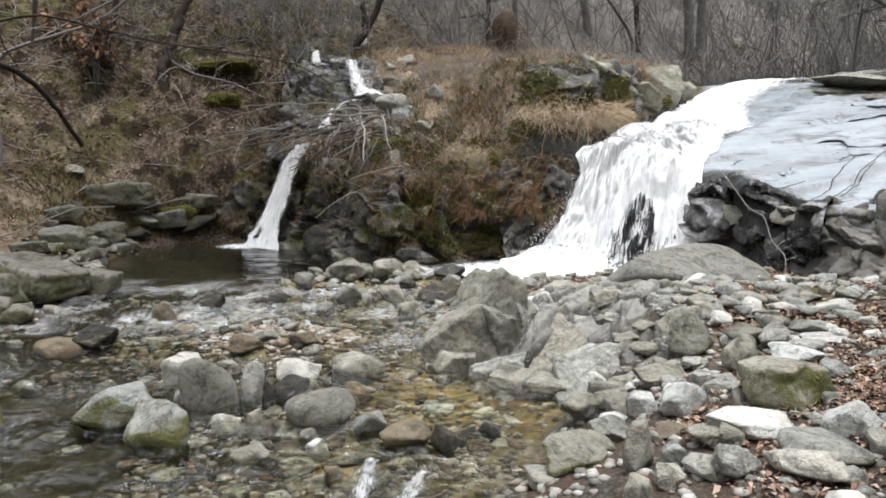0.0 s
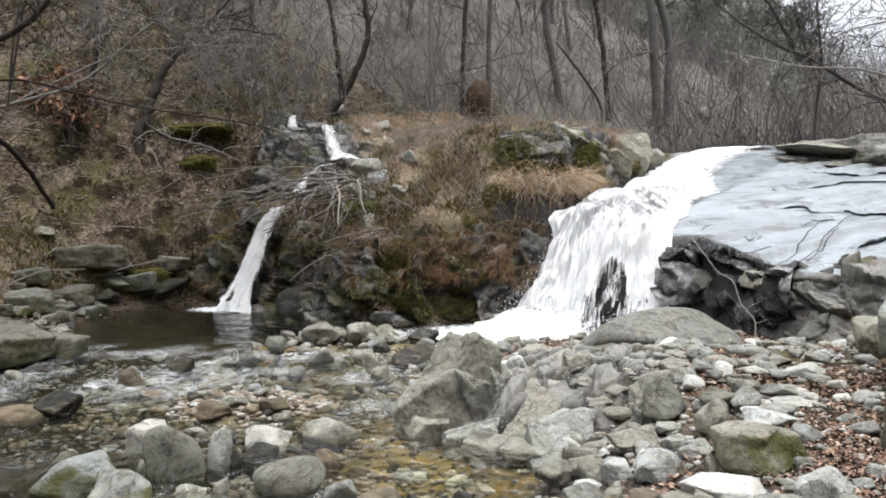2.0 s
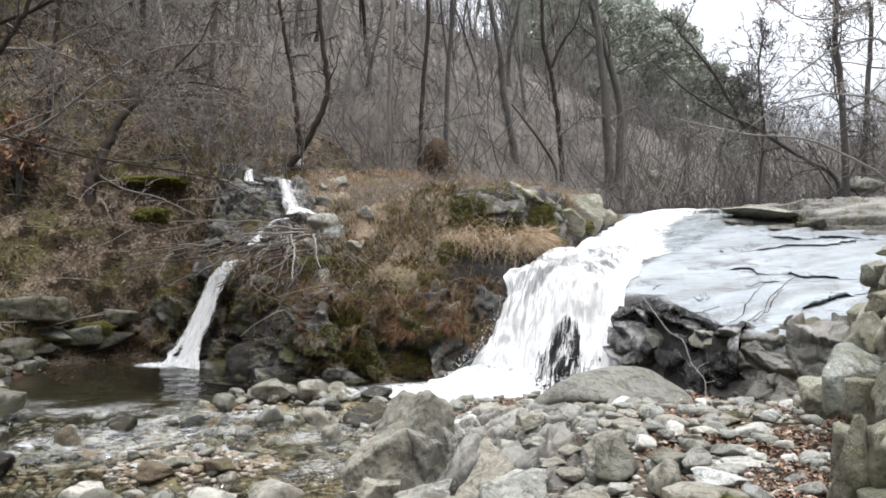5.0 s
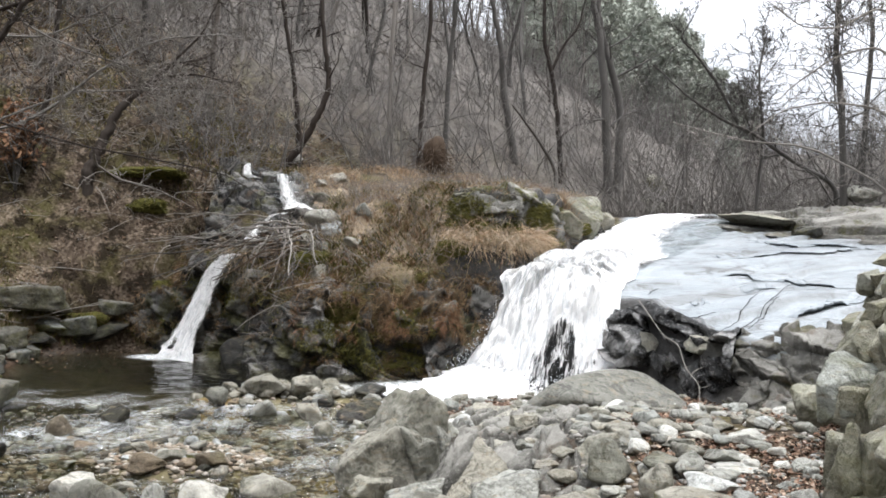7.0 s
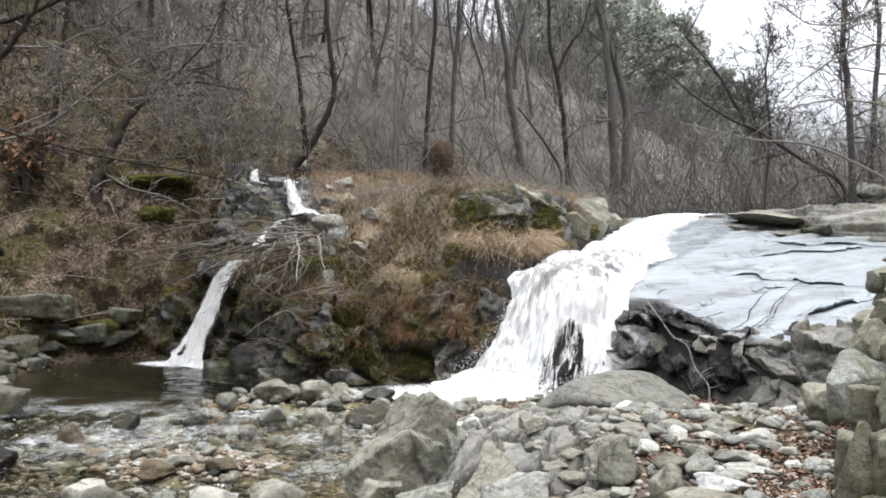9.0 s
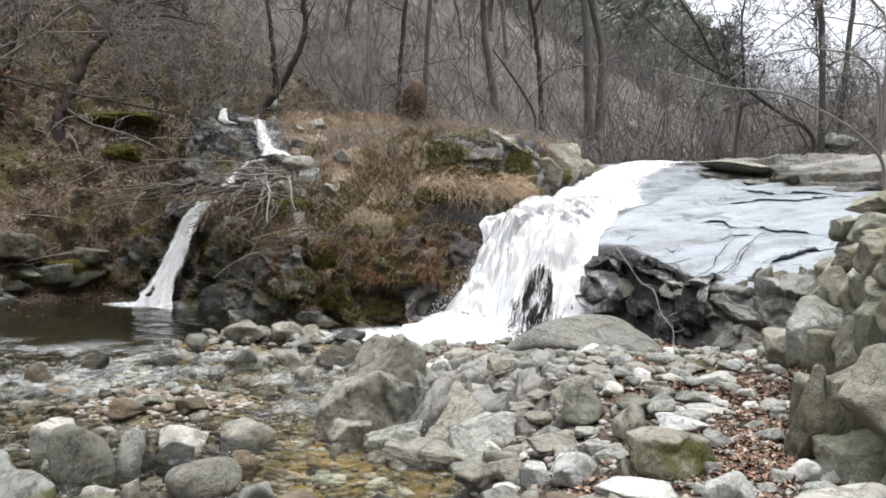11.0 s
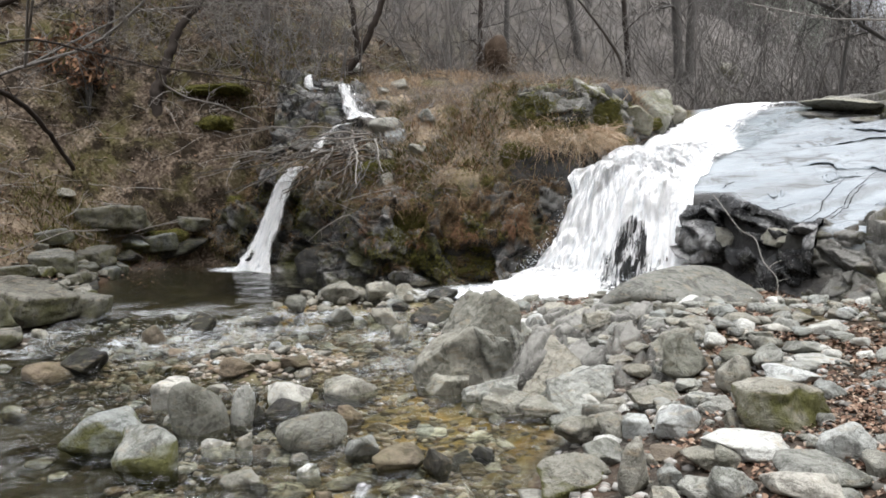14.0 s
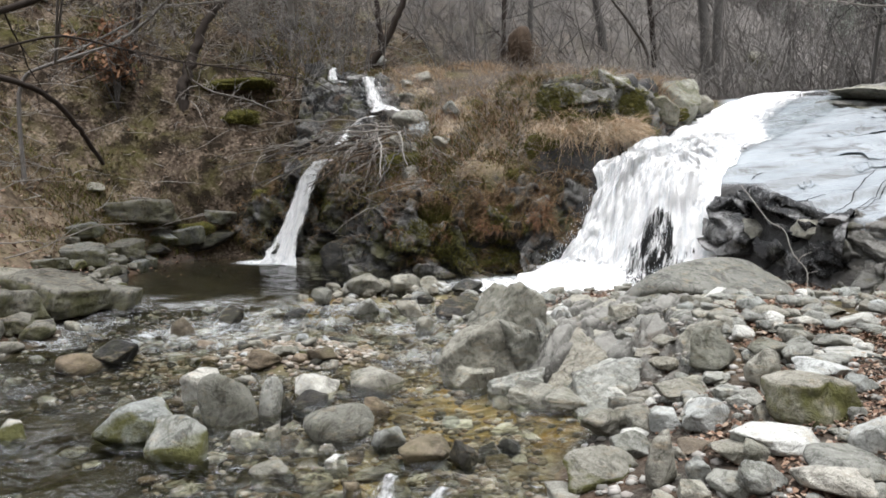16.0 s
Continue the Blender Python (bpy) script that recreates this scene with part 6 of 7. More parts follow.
def blades(name, count, seed, box, want, long_lo, long_hi, lean, droop, width, material, label, table):
    x, y, rng = sample(count, seed, box, want)
    n = len(x)
    z = table(x, y)
    a = rng.uniform(0, 6.28, n)
    tall = rng.uniform(long_lo, long_hi, n)
    out = tall * rng.uniform(0.2, 1.0, n) * lean
    tips = np.stack([x + np.cos(a) * out, y + np.sin(a) * out - droop * tall * 0.5, z + tall * (1 - droop * rng.uniform(0.3, 1.3, n))], 1)
    roots = np.stack([x, y, z - 0.02], 1)
    return ribbons(roots, tips, tall * 0.18, rng.uniform(0.6, 1.2, n) * width, name, material, label, "grass")


blades("dry_grass", 46000, 11, (-2.4, 4.5, 10.2, 17.5), lambda x, y: bluff_top(x, y) * smooth(0.5, 1.3, masks(x, y)[1]), 0.06, 0.26, 1.1, 0.5, 0.010, M_GRASS, "matted dry straw-coloured grass on the bluff", PEB)
blades("bank_grass", 20000, 12, (-9, 1, 6.5, 18.8), hill_bank, 0.05, 0.20, 1.0, 0.5, 0.009, M_BANK_GRASS, "thin dead grass among leaves on the hillside", height_table(-10, 3, 3, 20, 0.06))
blades("green_undergrowth", 15000, 13, (-9, -1.5, 8, 18), lambda x, y: hill_bank(x + 3, y + 5) ** 2 * hill_bank(x, y), 0.04, 0.16, 1.0, 0.4, 0.013, M_MOSS, "dull green undergrowth on the hillside", height_table(-10, 3, 3, 20, 0.06))


def moss_spot(x, y):
    return smooth(0.02, 0.16, fbm(x * 1.2, y * 1.2, 0, 4, 305))


def brown_spot(x, y):
    return smooth(0.02, 0.16, fbm(x * 1.1 + 9, y * 1.1, 0, 4, 306))


blades("bluff_moss", 11000, 18, (-2.4, 4.0, 10.2, 14.5), lambda x, y: bluff_top(x, y) * moss_spot(x, y), 0.05, 0.24, 1.0, 0.4, 0.016, M_MOSS, "dull green moss and weeds on the bluff", PEB)
blades("bluff_fern", 5000, 19, (-2.4, 4.0, 10.2, 14.5), lambda x, y: bluff_top(x, y) * brown_spot(x, y), 0.06, 0.28, 1.1, 0.5, 0.012, M_RUST_LEAF, "red-brown withered fern and grass on the bluff", PEB)


def bluff_face(x, y):
    hill, face, bluff = masks(x, y)
    return bluff * smooth(0.05, 0.3, face) * smooth(1.5, 0.8, face) * (hill < 0.2) * smooth(-0.15, 0.15, fbm(x * 1.7, y * 1.7, 0, 3, 304))


blades("moss_cushions", 14000, 14, (-2.4, 2.6, 9.9, 13), bluff_face, 0.03, 0.10, 1.2, 0.5, 0.02, M_MOSS, "olive moss on the wet rock of the bluff", PEB)


def clothe(ob, count, seed, want, long_lo, long_hi, width, fall, material, name, label, category):
    """Blades that grow out of a rock's own faces, where want(x, y, z, up) allows it."""
    rng = np.random.default_rng(seed)
    me = ob.data
    v, n = np.empty(len(me.vertices) * 3, np.float32), np.empty(len(me.vertices) * 3, np.float32)
    me.vertices.foreach_get("co", v)
    me.vertex_normals.foreach_get("vector", n)
    m = np.array(ob.matrix_world)
    v, n = v.reshape(-1, 3) @ m[:3, :3].T + np.array(ob.location), n.reshape(-1, 3)
    n = n * np.where(n[:, 1:2] - n[:, 2:3] > 0, -1, 1)
    i = rng.integers(len(v), size=count * 10)
    i = i[rng.random(len(i)) < want(v[i, 0], v[i, 1], v[i, 2], n[i, 2])][:count]
    roots = v[i].astype(float) + rng.normal(0, 0.008, (len(i), 3))
    tall = rng.uniform(long_lo, long_hi, len(i))
    way = n[i] + rng.normal(0, 0.5, (len(i), 3)) + np.array((0, 0, -fall))
    way /= np.linalg.norm(way, axis=1)[:, None] + 1e-9
    tips = roots + way * tall[:, None]
    return ribbons(roots, tips, tall * 0.15, rng.uniform(0.6, 1.3, len(i)) * width, name, material, label, category)


def patches(x, y, z, seed, size, cut, soft=0.12):
    return smooth(cut, cut + soft, fbm(x / size, y / size, z / size, 4, seed))


def overgrow():
    """Moss, fern and dead grass on the faces of the bluff."""
    foot, margin, cap, behind = BLUFF_ROCKS
    right = lambda x: smooth(-1.3, -0.3, x)
    clothe(foot, 4500, 501, lambda x, y, z, up: patches(x, y, z, 511, 0.6, 0.08) * smooth(0.15, 0.5, z + 0.25 * right(x)) * (0.15 + 0.85 * right(x)), 0.06, 0.22, 0.009, 0.9, M_BANK_GRASS, "hanging_grass", "dead brown grass hanging down the rock", "grass")
    clothe(foot, 16000, 502, lambda x, y, z, up: patches(x, y, z, 512, 0.55, 0.02) * smooth(-0.05, 0.2, z) * (0.3 + 0.7 * right(x)), 0.02, 0.07, 0.013, 0.3, M_MOSS, "rock_moss", "olive moss on the wet rock of the bluff", "moss")
    clothe(foot, 4500, 503, lambda x, y, z, up: patches(x, y, z, 513, 0.4, 0.05) * smooth(0.3, 0.7, z) * right(x), 0.05, 0.2, 0.010, 0.8, M_RUST_LEAF, "rusty_fern", "rust-brown withered fern on the rock", "fern")
    clothe(foot, 2500, 504, lambda x, y, z, up: smooth(0.85, 1.1, z) * (x > -2.0), 0.10, 0.34, 0.008, 1.0, M_BANK_GRASS, "hanging_grass", "dry brown grass hanging over the rock's edge", "grass")
    clothe(margin, 5000, 505, lambda x, y, z, up: patches(x, y, z, 515, 0.4, 0.0) * smooth(0.2, 0.6, z) * smooth(2.6, 1.6, x), 0.05, 0.2, 0.010, 0.8, M_BANK_GRASS, "hanging_grass", "dead brown grass hanging down the rock", "grass")
    clothe(cap, 15000, 506, lambda x, y, z, up: patches(x, y, z, 516, 0.35, -0.12) * smooth(2.74, 2.6, z), 0.03, 0.10, 0.012, 0.4, M_MOSS, "rock_moss", "dark moss on the side of the ledge", "moss")
    clothe(cap, 3500, 507, lambda x, y, z, up: smooth(2.3, 2.1, z) * smooth(3.0, 2.6, x), 0.10, 0.36, 0.010, 1.0, M_GRASS, "hanging_grass", "pale dry grass hanging below the ledge", "grass")
    clothe(behind, 6000, 508, lambda x, y, z, up: patches(x, y, z, 518, 0.4, -0.02) * smooth(0.1, 0.4, z), 0.04, 0.16, 0.010, 0.7, M_BANK_GRASS, "hanging_grass", "dead brown grass hanging down the rock", "grass")
    clothe(behind, 6000, 509, lambda x, y, z, up: patches(x, y, z, 519, 0.4, 0.0) * smooth(0.0, 0.3, z), 0.02, 0.07, 0.013, 0.3, M_MOSS, "rock_moss", "olive moss on the dark rock", "moss")


overgrow()


def brambles():
    rng = np.random.default_rng(15)
    x, y, _ = sample(3200, 16, (-2.4, 4.0, 10.3, 16.0), bluff_top)
    z = PEB(x, y)
    paths = []
    for p in zip(x, y, z):
        ln = rng.uniform(0.25, 0.8)
        paths.append((wander(rng, p, (rng.normal(0, 0.6), rng.normal(-0.2, 0.5), 0.7), ln, 5, 0.25, -0.18), np.linspace(0.005, 0.002, 6), 3))
    tagged(new("brambles", mesh_of("brambles", *tubes(paths), M_TWIG)), "thin grey arching bramble stems on the bluff", "brambles", "", "stuff")


def moss_cushion(x, y, z, w, d, h, seed):
    shape, faces = stone_shape(seed, 8, 4, 0.2, ICO3)
    ob = new("moss_cushion", mesh_of("moss_cushion", shape * (w, d, h), faces, M_MOSS_PAD))
    ob.location = (x, y, z)
    c = np.asarray(shape * (w, d, h) + (x, y, z))
    rng = np.random.default_rng(seed)
    i = rng.integers(len(c), size=1500)
    i = i[c[i, 2] > z + 0.12 * h]
    out = (c[i] - (x, y, z + 0.4 * h)) + rng.normal(0, 0.1, (len(i), 3))
    out /= np.linalg.norm(out, axis=1)[:, None]
    nap = ribbons(c[i] - 0.01 * out, c[i] + out * rng.uniform(0.02, 0.06, (len(i), 1)) - (0, 0, 0.012), 0 * i + 0.004, rng.uniform(0.008, 0.016, len(i)), "moss_nap", M_MOSS if seed % 3 else M_BANK_GRASS, "", "")
    nap["kind"] = ""
    nap.parent, nap.location = ob, (-x, -y, -z)
    return tagged(ob, "cushion of olive-green moss on the wet rock", "moss")


def hanging_tuft(x, y, z, count, length, seed, material=None):
    rng = np.random.default_rng(seed)
    roots = np.stack([x + rng.normal(0, 0.17, count), y + rng.normal(0, 0.10, count), z + rng.normal(0, 0.10, count)], 1)
    tips = roots + np.stack([rng.normal(0.02, 0.24, count), rng.uniform(-0.3, 0.1, count), -length * rng.uniform(-0.45, 0.9, count)], 1)
    ob = ribbons(roots, tips, rng.uniform(0.0, 0.12, count), rng.uniform(0.004, 0.010, count), "grass_tuft", material or M_GRASS, "tuft of long dry grass hanging from the bluff", "grass tuft", 4)
    ob["kind"] = ""
    return ob


for tx, ty, tz, tn, tl, ts in ((1.6, 10.85, 2.05, 150, 0.5, 1), (2.0, 10.95, 2.0, 220, 0.5, 2), (2.3, 11.2, 2.05, 160, 0.45, 3), (0.35, 10.7, 1.15, 60, 0.45, 4), (-0.9, 11.0, 1.2, 90, 0.4, 5),
                               (-0.6, 10.95, 1.05, 60, 0.35, 6), (-2.0, 11.85, 1.6, 130, 0.55, 7), (-2.25, 12.0, 1.4, 80, 0.5, 8), (0.9, 10.75, 1.5, 80, 0.5, 9), (-1.4, 11.4, 1.4, 70, 0.4, 10), (0.1, 10.9, 1.5, 60, 0.4, 11), (1.2, 10.9, 1.9, 80, 0.4, 12)):
    hanging_tuft(tx, ty, tz, tn if ts < 4 else tn // 2, tl, ts, None if ts in (1, 2, 3, 7) else M_BANK_GRASS)


def face_tufts():
    rng = np.random.default_rng(120)
    for i in range(22):
        k = rng.random()
        p = line_at(((-1.9, 12.0, 1.35), (-1.2, 11.6, 1.25), (-0.75, 11.25, 1.2), (0.2, 11.0, 1.15), (0.95, 10.75, 1.2), (1.4, 10.85, 1.7)), k)
        up = rng.random()
        hanging_tuft(p[0], p[1] + 0.35 * up, p[2] + 0.45 * up - 0.2, 60, rng.uniform(0.25, 0.45), 130 + i, (M_BANK_GRASS, M_RUST_LEAF, M_BANK_GRASS, M_MOSS)[i % 4])


face_tufts()


def leaves(name, count, seed, box, want, table, label, large=1.0):
    x, y, rng = sample(count, seed, box, want)
    n = len(x)
    z = table(x, y) + rng.uniform(0.005, 0.03, n)
    a, w = rng.uniform(0, 6.28, n), rng.uniform(0.018, 0.045, n) * large
    d = np.stack([np.cos(a), np.sin(a), rng.normal(0, 0.35, n)], 1) * w[:, None]
    e = np.stack([-np.sin(a), np.cos(a), rng.normal(0, 0.35, n)], 1) * w[:, None] * 0.35
    c = np.stack([x, y, z], 1)
    V = np.stack([c - d * 0.6, c + e, c + d * 0.6, c - e], 1)
    V[:, 1::2, 2] += 0.008
    me = mesh_of(name, V.reshape(-1, 3), np.arange(n * 4).reshape(-1, 4), M_LEAF)
    return tagged(new(name, me), label, "fallen leaves", "", "stuff")


leaves("bar_leaves", 17000, 21, (0.2, 4.6, 2.2, 8.6), litter_bar, PEB, "red-brown dead leaves between the boulders")
leaves("bank_leaves", 20000, 22, (-10, 3, 3, 19), lambda x, y: (masks(x, y)[0] > -0.5) * 1.0, height_table(-10, 3, 3, 20, 0.06), "brown fallen leaves on the hillside", 1.5)
leaves("bluff_leaves", 4000, 23, (-2.4, 4.5, 10.2, 16), lambda x, y: bluff_top(x, y) * 0.7, PEB, "brown fallen leaves on the bluff")


# ---- trees ----
def tubes(paths):
    vs, fs, base = [], [], 0
    for pts, radii, sides in paths:
        p = np.asarray(pts, float)
        n = len(p)
        t = np.gradient(p, axis=0)
        t /= np.linalg.norm(t, axis=1)[:, None] + 1e-9
        ref = np.array([0.31, 0.87, 0.12]) if abs(t[0, 1]) < 0.8 else np.array([0.9, 0.1, 0.2])
        a = np.cross(t, ref)
        a /= np.linalg.norm(a, axis=1)[:, None] + 1e-9
        b = np.cross(t, a)
        ang = np.arange(sides) * 2 * np.pi / sides
        ring = p[:, None] + (a[:, None] * np.cos(ang)[None, :, None] + b[:, None] * np.sin(ang)[None, :, None]) * np.asarray(radii)[:, None, None]
        vs.append(ring.reshape(-1, 3))
        i = (np.arange(n - 1)[:, None] * sides + np.arange(sides)[None]).ravel()
        j = (np.arange(n - 1)[:, None] * sides + (np.arange(sides)[None] + 1) % sides).ravel()
        fs.append(np.stack([i, j, j + sides, i + sides], 1) + base)
        base += n * sides
    return np.concatenate(vs), np.concatenate(fs)


def wander(rng, start, way, length, steps, crook, lift):
    p, d, out = np.array(start, float), np.array(way, float), [np.array(start, float)]
    for _ in range(steps):
        d = d + rng.normal(0, crook, 3) + np.array([0, 0, lift])
        d /= np.linalg.norm(d)
        p = p + d * length / steps
        out.append(p)
    return np.array(out)


def along(pts, k):
    s = k * (len(pts) - 1)
    i = min(int(s), len(pts) - 2)
    return pts[i] + (pts[i + 1] - pts[i]) * (s - i), pts[i + 1] - pts[i]


def limbs(rng, pts, radius, length, counts, out, low=0.25, crook=0.18, lift=0.06, spreadout=0.9, finest=0.004):
    """Side branches of a stem, and theirs in turn."""
    if not counts:
        return
    for _ in range(counts[0]):
        k = rng.uniform(low, 1.0)
        at, way = along(pts, k)
        way = way / (np.linalg.norm(way) + 1e-9)
        d = way * 0.55 + rng.normal(0, spreadout, 3) * 0.75
        d /= np.linalg.norm(d)
        ln = length * rng.uniform(0.5, 1.1) * (1.15 - 0.6 * k)
        steps = 5 if len(counts) > 1 else 3
        path = wander(rng, at, d, ln, steps, crook, lift)
        r = max(radius * rng.uniform(0.4, 0.6) * (1.1 - 0.6 * k), finest)
        out.append((path, np.linspace(r, max(r * 0.3, finest * 0.7), steps + 1), 4 if r > 0.015 else 3))
        limbs(rng, path, r, ln * 0.55, counts[1:], out, 0.2, crook, lift, spreadout, finest)


def tree_parts(root, trunk_paths, crown_paths, bark, twig_bark):
    tr = new("trunk", mesh_of("trunk", *tubes(trunk_paths), bark))
    tr.parent = root
    if crown_paths:
        cr = new("crown", mesh_of("crown", *tubes(crown_paths), twig_bark))
        cr.parent = root


def round_path(points, n):
    p = np.asarray(points, float)
    k = np.linspace(0, len(p) - 1, n)
    out = np.stack([np.interp(k, np.arange(len(p)), p[:, i]) for i in range(3)], 1)
    for _ in range(2):
        out[1:-1] = (out[:-2] + 2 * out[1:-1] + out[2:]) / 4
    return out


def stem_tree(stems, counts, length, bark, label, seed, grounded=True, low=0.3, finest=0.005, name="bare_tree", category="tree", crook=0.18, lift=0.03, twig=None):
    """A tree whose stems run through the given points: (points, thick, thin)."""
    rng = np.random.default_rng(seed)
    origin = np.array(stems[0][0][0], float)
    root = new(name)
    trunk, crown = [], []
    for i, (points, thick, thin) in enumerate(stems):
        points = [np.array(p, float) for p in points]
        if grounded and i == 0:
            foot = points[0].copy()
            foot[2] = float(ground(foot[0], foot[1])) - 0.5
            if foot[2] < points[0][2] - 0.05:
                points = [foot] + points
            origin = np.array([foot[0], foot[1], foot[2]])
        path = round_path(points, 5 * len(points)) - origin
        path[2:-1] += rng.normal(0, thick * 0.12, path[2:-1].shape)
        radii = np.linspace(thick, thin, len(path))
        if grounded and i == 0:
            radii[0:3] *= (1.5, 1.25, 1.1)
        trunk.append((path, radii, 8))
        limbs(rng, path, thick * 0.55, length, counts, crown, low, crook, lift, 0.9, finest)
    root.location = origin
    tree_parts(root, trunk, crown, bark, twig or bark)
    return tagged(root, label, category)


stem_tree([(((-2.06, 17.34, 3.79), (-1.65, 17.34, 4.41), (-1.35, 17.34, 5.04), (-1.14, 17.34, 5.65), (-1.26, 17.34, 6.45), (-1.41, 17.34, 7.54), (-1.50, 17.34, 8.89)), 0.10, 0.045),
           (((-1.79, 17.34, 4.30), (-1.86, 17.29, 5.07), (-2.01, 17.24, 6.12), (-2.23, 17.19, 7.16), (-2.45, 17.14, 8.46)), 0.07, 0.035)],
          (7, 5, 4), 1.3, M_BARK_DARK, "dark forked bare tree above the upper cascade", 31, low=0.45)
stem_tree([(((-4.98, 13.28, 2.85), (-4.93, 13.3, 3.09), (-4.80, 13.42, 3.51), (-4.64, 13.54, 4.03), (-4.48, 13.66, 4.34), (-4.28, 13.78, 4.58), (-4.02, 13.90, 4.95), (-3.70, 14.02, 5.18)), 0.12, 0.03),
           (((-4.30, 13.78, 4.58), (-3.9, 13.6, 4.78), (-3.3, 13.5, 4.86), (-2.6, 13.4, 4.72)), 0.03, 0.008), (((-3.9, 13.95, 5.05), (-3.3, 13.9, 5.7), (-2.9, 13.8, 6.6)), 0.026, 0.008)],
          (10, 6, 5), 1.9, M_BARK_DARK, "dark bare tree leaning out over the slope", 32, low=0.55, lift=0.0)
stem_tree([(((-6.02, 13.08, 2.92), (-5.85, 13.08, 3.31), (-5.69, 13.08, 3.81), (-5.58, 13.08, 4.41), (-5.54, 13.08, 5.21), (-5.48, 13.08, 6.21)), 0.07, 0.035)],
          (11, 6, 5), 2.0, M_BARK_DARK, "slim dark bare tree on the hillside", 33, lift=0.0)
stem_tree([(((4.03, 20.60, 4.48), (3.73, 20.60, 5.86), (3.54, 20.60, 7.00), (3.43, 20.60, 7.98), (3.19, 20.60, 8.94), (3.01, 20.60, 10.09), (2.68, 20.60, 12.05)), 0.12, 0.05)],
          (9, 6, 5), 1.9, M_BARK, "grey bare tree on the valley floor", 34)
stem_tree([(((5.43, 20.90, 4.26), (5.31, 20.90, 5.67), (5.05, 20.90, 7.32), (4.76, 20.90, 8.31), (4.71, 20.90, 9.82), (4.55, 20.90, 11.84)), 0.09, 0.04),
           (((5.04, 20.90, 7.48), (5.36, 20.90, 8.26), (5.78, 20.90, 8.79), (6.00, 20.90, 9.90)), 0.05, 0.02)],
          (9, 6, 4), 1.7, M_BARK_DARK, "crooked dark bare tree with a side limb", 35)
stem_tree([(((7.35, 22.40, 4.42), (7.16, 22.40, 6.93), (6.92, 22.40, 9.08), (6.52, 22.40, 10.50), (6.09, 22.40, 12.65)), 0.16, 0.07),
           (((7.75, 22.74, 3.50), (7.76, 22.74, 7.03), (7.22, 22.74, 8.65), (6.87, 22.74, 10.10), (7.03, 22.74, 12.52)), 0.14, 0.06)],
          (11, 7, 5), 2.2, M_BARK, "pair of thick grey bare trunks", 36)
stem_tree([(((11.38, 17.00, 4.02), (10.39, 17.00, 4.45), (9.30, 17.00, 5.11), (8.23, 17.00, 5.51), (7.26, 17.00, 6.13), (6.58, 17.00, 6.69)), 0.07, 0.015),
           (((8.76, 17.00, 5.42), (8.22, 17.00, 6.32), (7.72, 17.00, 6.94), (7.23, 17.00, 7.38), (7.56, 17.00, 7.97)), 0.045, 0.012)],
          (14, 6, 5), 1.5, M_BARK, "bare tree leaning low across the valley", 37, low=0.15)
stem_tree([(((10.21, 15.00, 3.48), (10.09, 15.00, 5.45), (9.91, 15.00, 6.93), (10.01, 15.00, 8.56), (10.09, 15.00, 9.83)), 0.09, 0.04)],
          (32, 9, 6), 2.4, M_BARK, "bare tree with a dense net of twigs", 38, low=0.1, lift=0.0, finest=0.008)
stem_tree([(((11.34, 16.00, 3.62), (11.38, 16.00, 5.74), (11.50, 16.00, 7.61), (11.20, 16.00, 9.20)), 0.08, 0.04)],
          (20, 7, 6), 2.4, M_BARK, "bare tree with a dense net of twigs", 39, low=0.1, lift=0.0, finest=0.008)
stem_tree([(((9.4, 17.2, 3.3), (9.55, 17.2, 5.2), (9.35, 17.2, 6.6), (9.5, 17.2, 7.6)), 0.05, 0.02), (((9.5, 17.2, 4.6), (9.0, 17.1, 5.6), (8.7, 17.0, 6.6)), 0.03, 0.012)],
          (26, 9, 6), 1.9, M_BARK, "slim bare tree with a dense net of twigs", 52, low=0.05, lift=0.0, finest=0.007)
stem_tree([(((0.35, 19.47, 4.26), (0.31, 19.47, 6.69), (0.32, 19.47, 8.99), (0.32, 19.47, 10.85)), 0.07, 0.05)],
          (7, 4, 4), 1.5, M_TWIG, "slim pale bare trunk on the hillside", 40)
stem_tree([(((1.88, 19.89, 4.54), (1.90, 19.89, 6.73), (1.99, 19.89, 8.31), (1.97, 19.89, 10.21)), 0.08, 0.05)],
          (8, 6, 4), 1.6, M_BARK, "grey bare tree on the hillside", 41)
stem_tree([(((1.16, 19.47, 4.13), (1.19, 19.47, 6.28), (1.33, 19.47, 8.12), (1.19, 19.47, 9.97)), 0.07, 0.05)],
          (7, 5, 4), 1.6, M_BARK_DARK, "dark bare tree on the hillside", 42)
stem_tree([(((-7.6, 8.2, 2.2), (-6.2, 8.6, 3.1), (-4.93, 9.00, 3.62), (-4.56, 9.00, 3.87), (-4.32, 9.00, 4.19), (-4.11, 9.00, 4.62), (-4.04, 9.00, 5.17)), 0.06, 0.02),
           (((-6.6, 8.5, 2.9), (-4.94, 9.20, 4.29), (-4.30, 9.20, 4.54), (-3.85, 9.20, 4.79), (-3.52, 9.20, 5.08)), 0.04, 0.012)],
          (12, 5, 4), 1.3, M_BARK_DARK, "dark bare tree reaching over the near slope", 43, lift=0.0)
stem_tree([(((-6.85, 10.00, 2.84), (-6.49, 10.42, 2.83), (-6.26, 10.84, 2.73), (-6.08, 11.26, 2.47), (-5.98, 11.68, 2.06), (-5.91, 12.10, 1.6)), 0.05, 0.035)],
          (3, 2), 0.5, M_BARK_DARK, "dark bent dead limb arching to the slope", 44, name="dead_limb", category="branch", grounded=False)
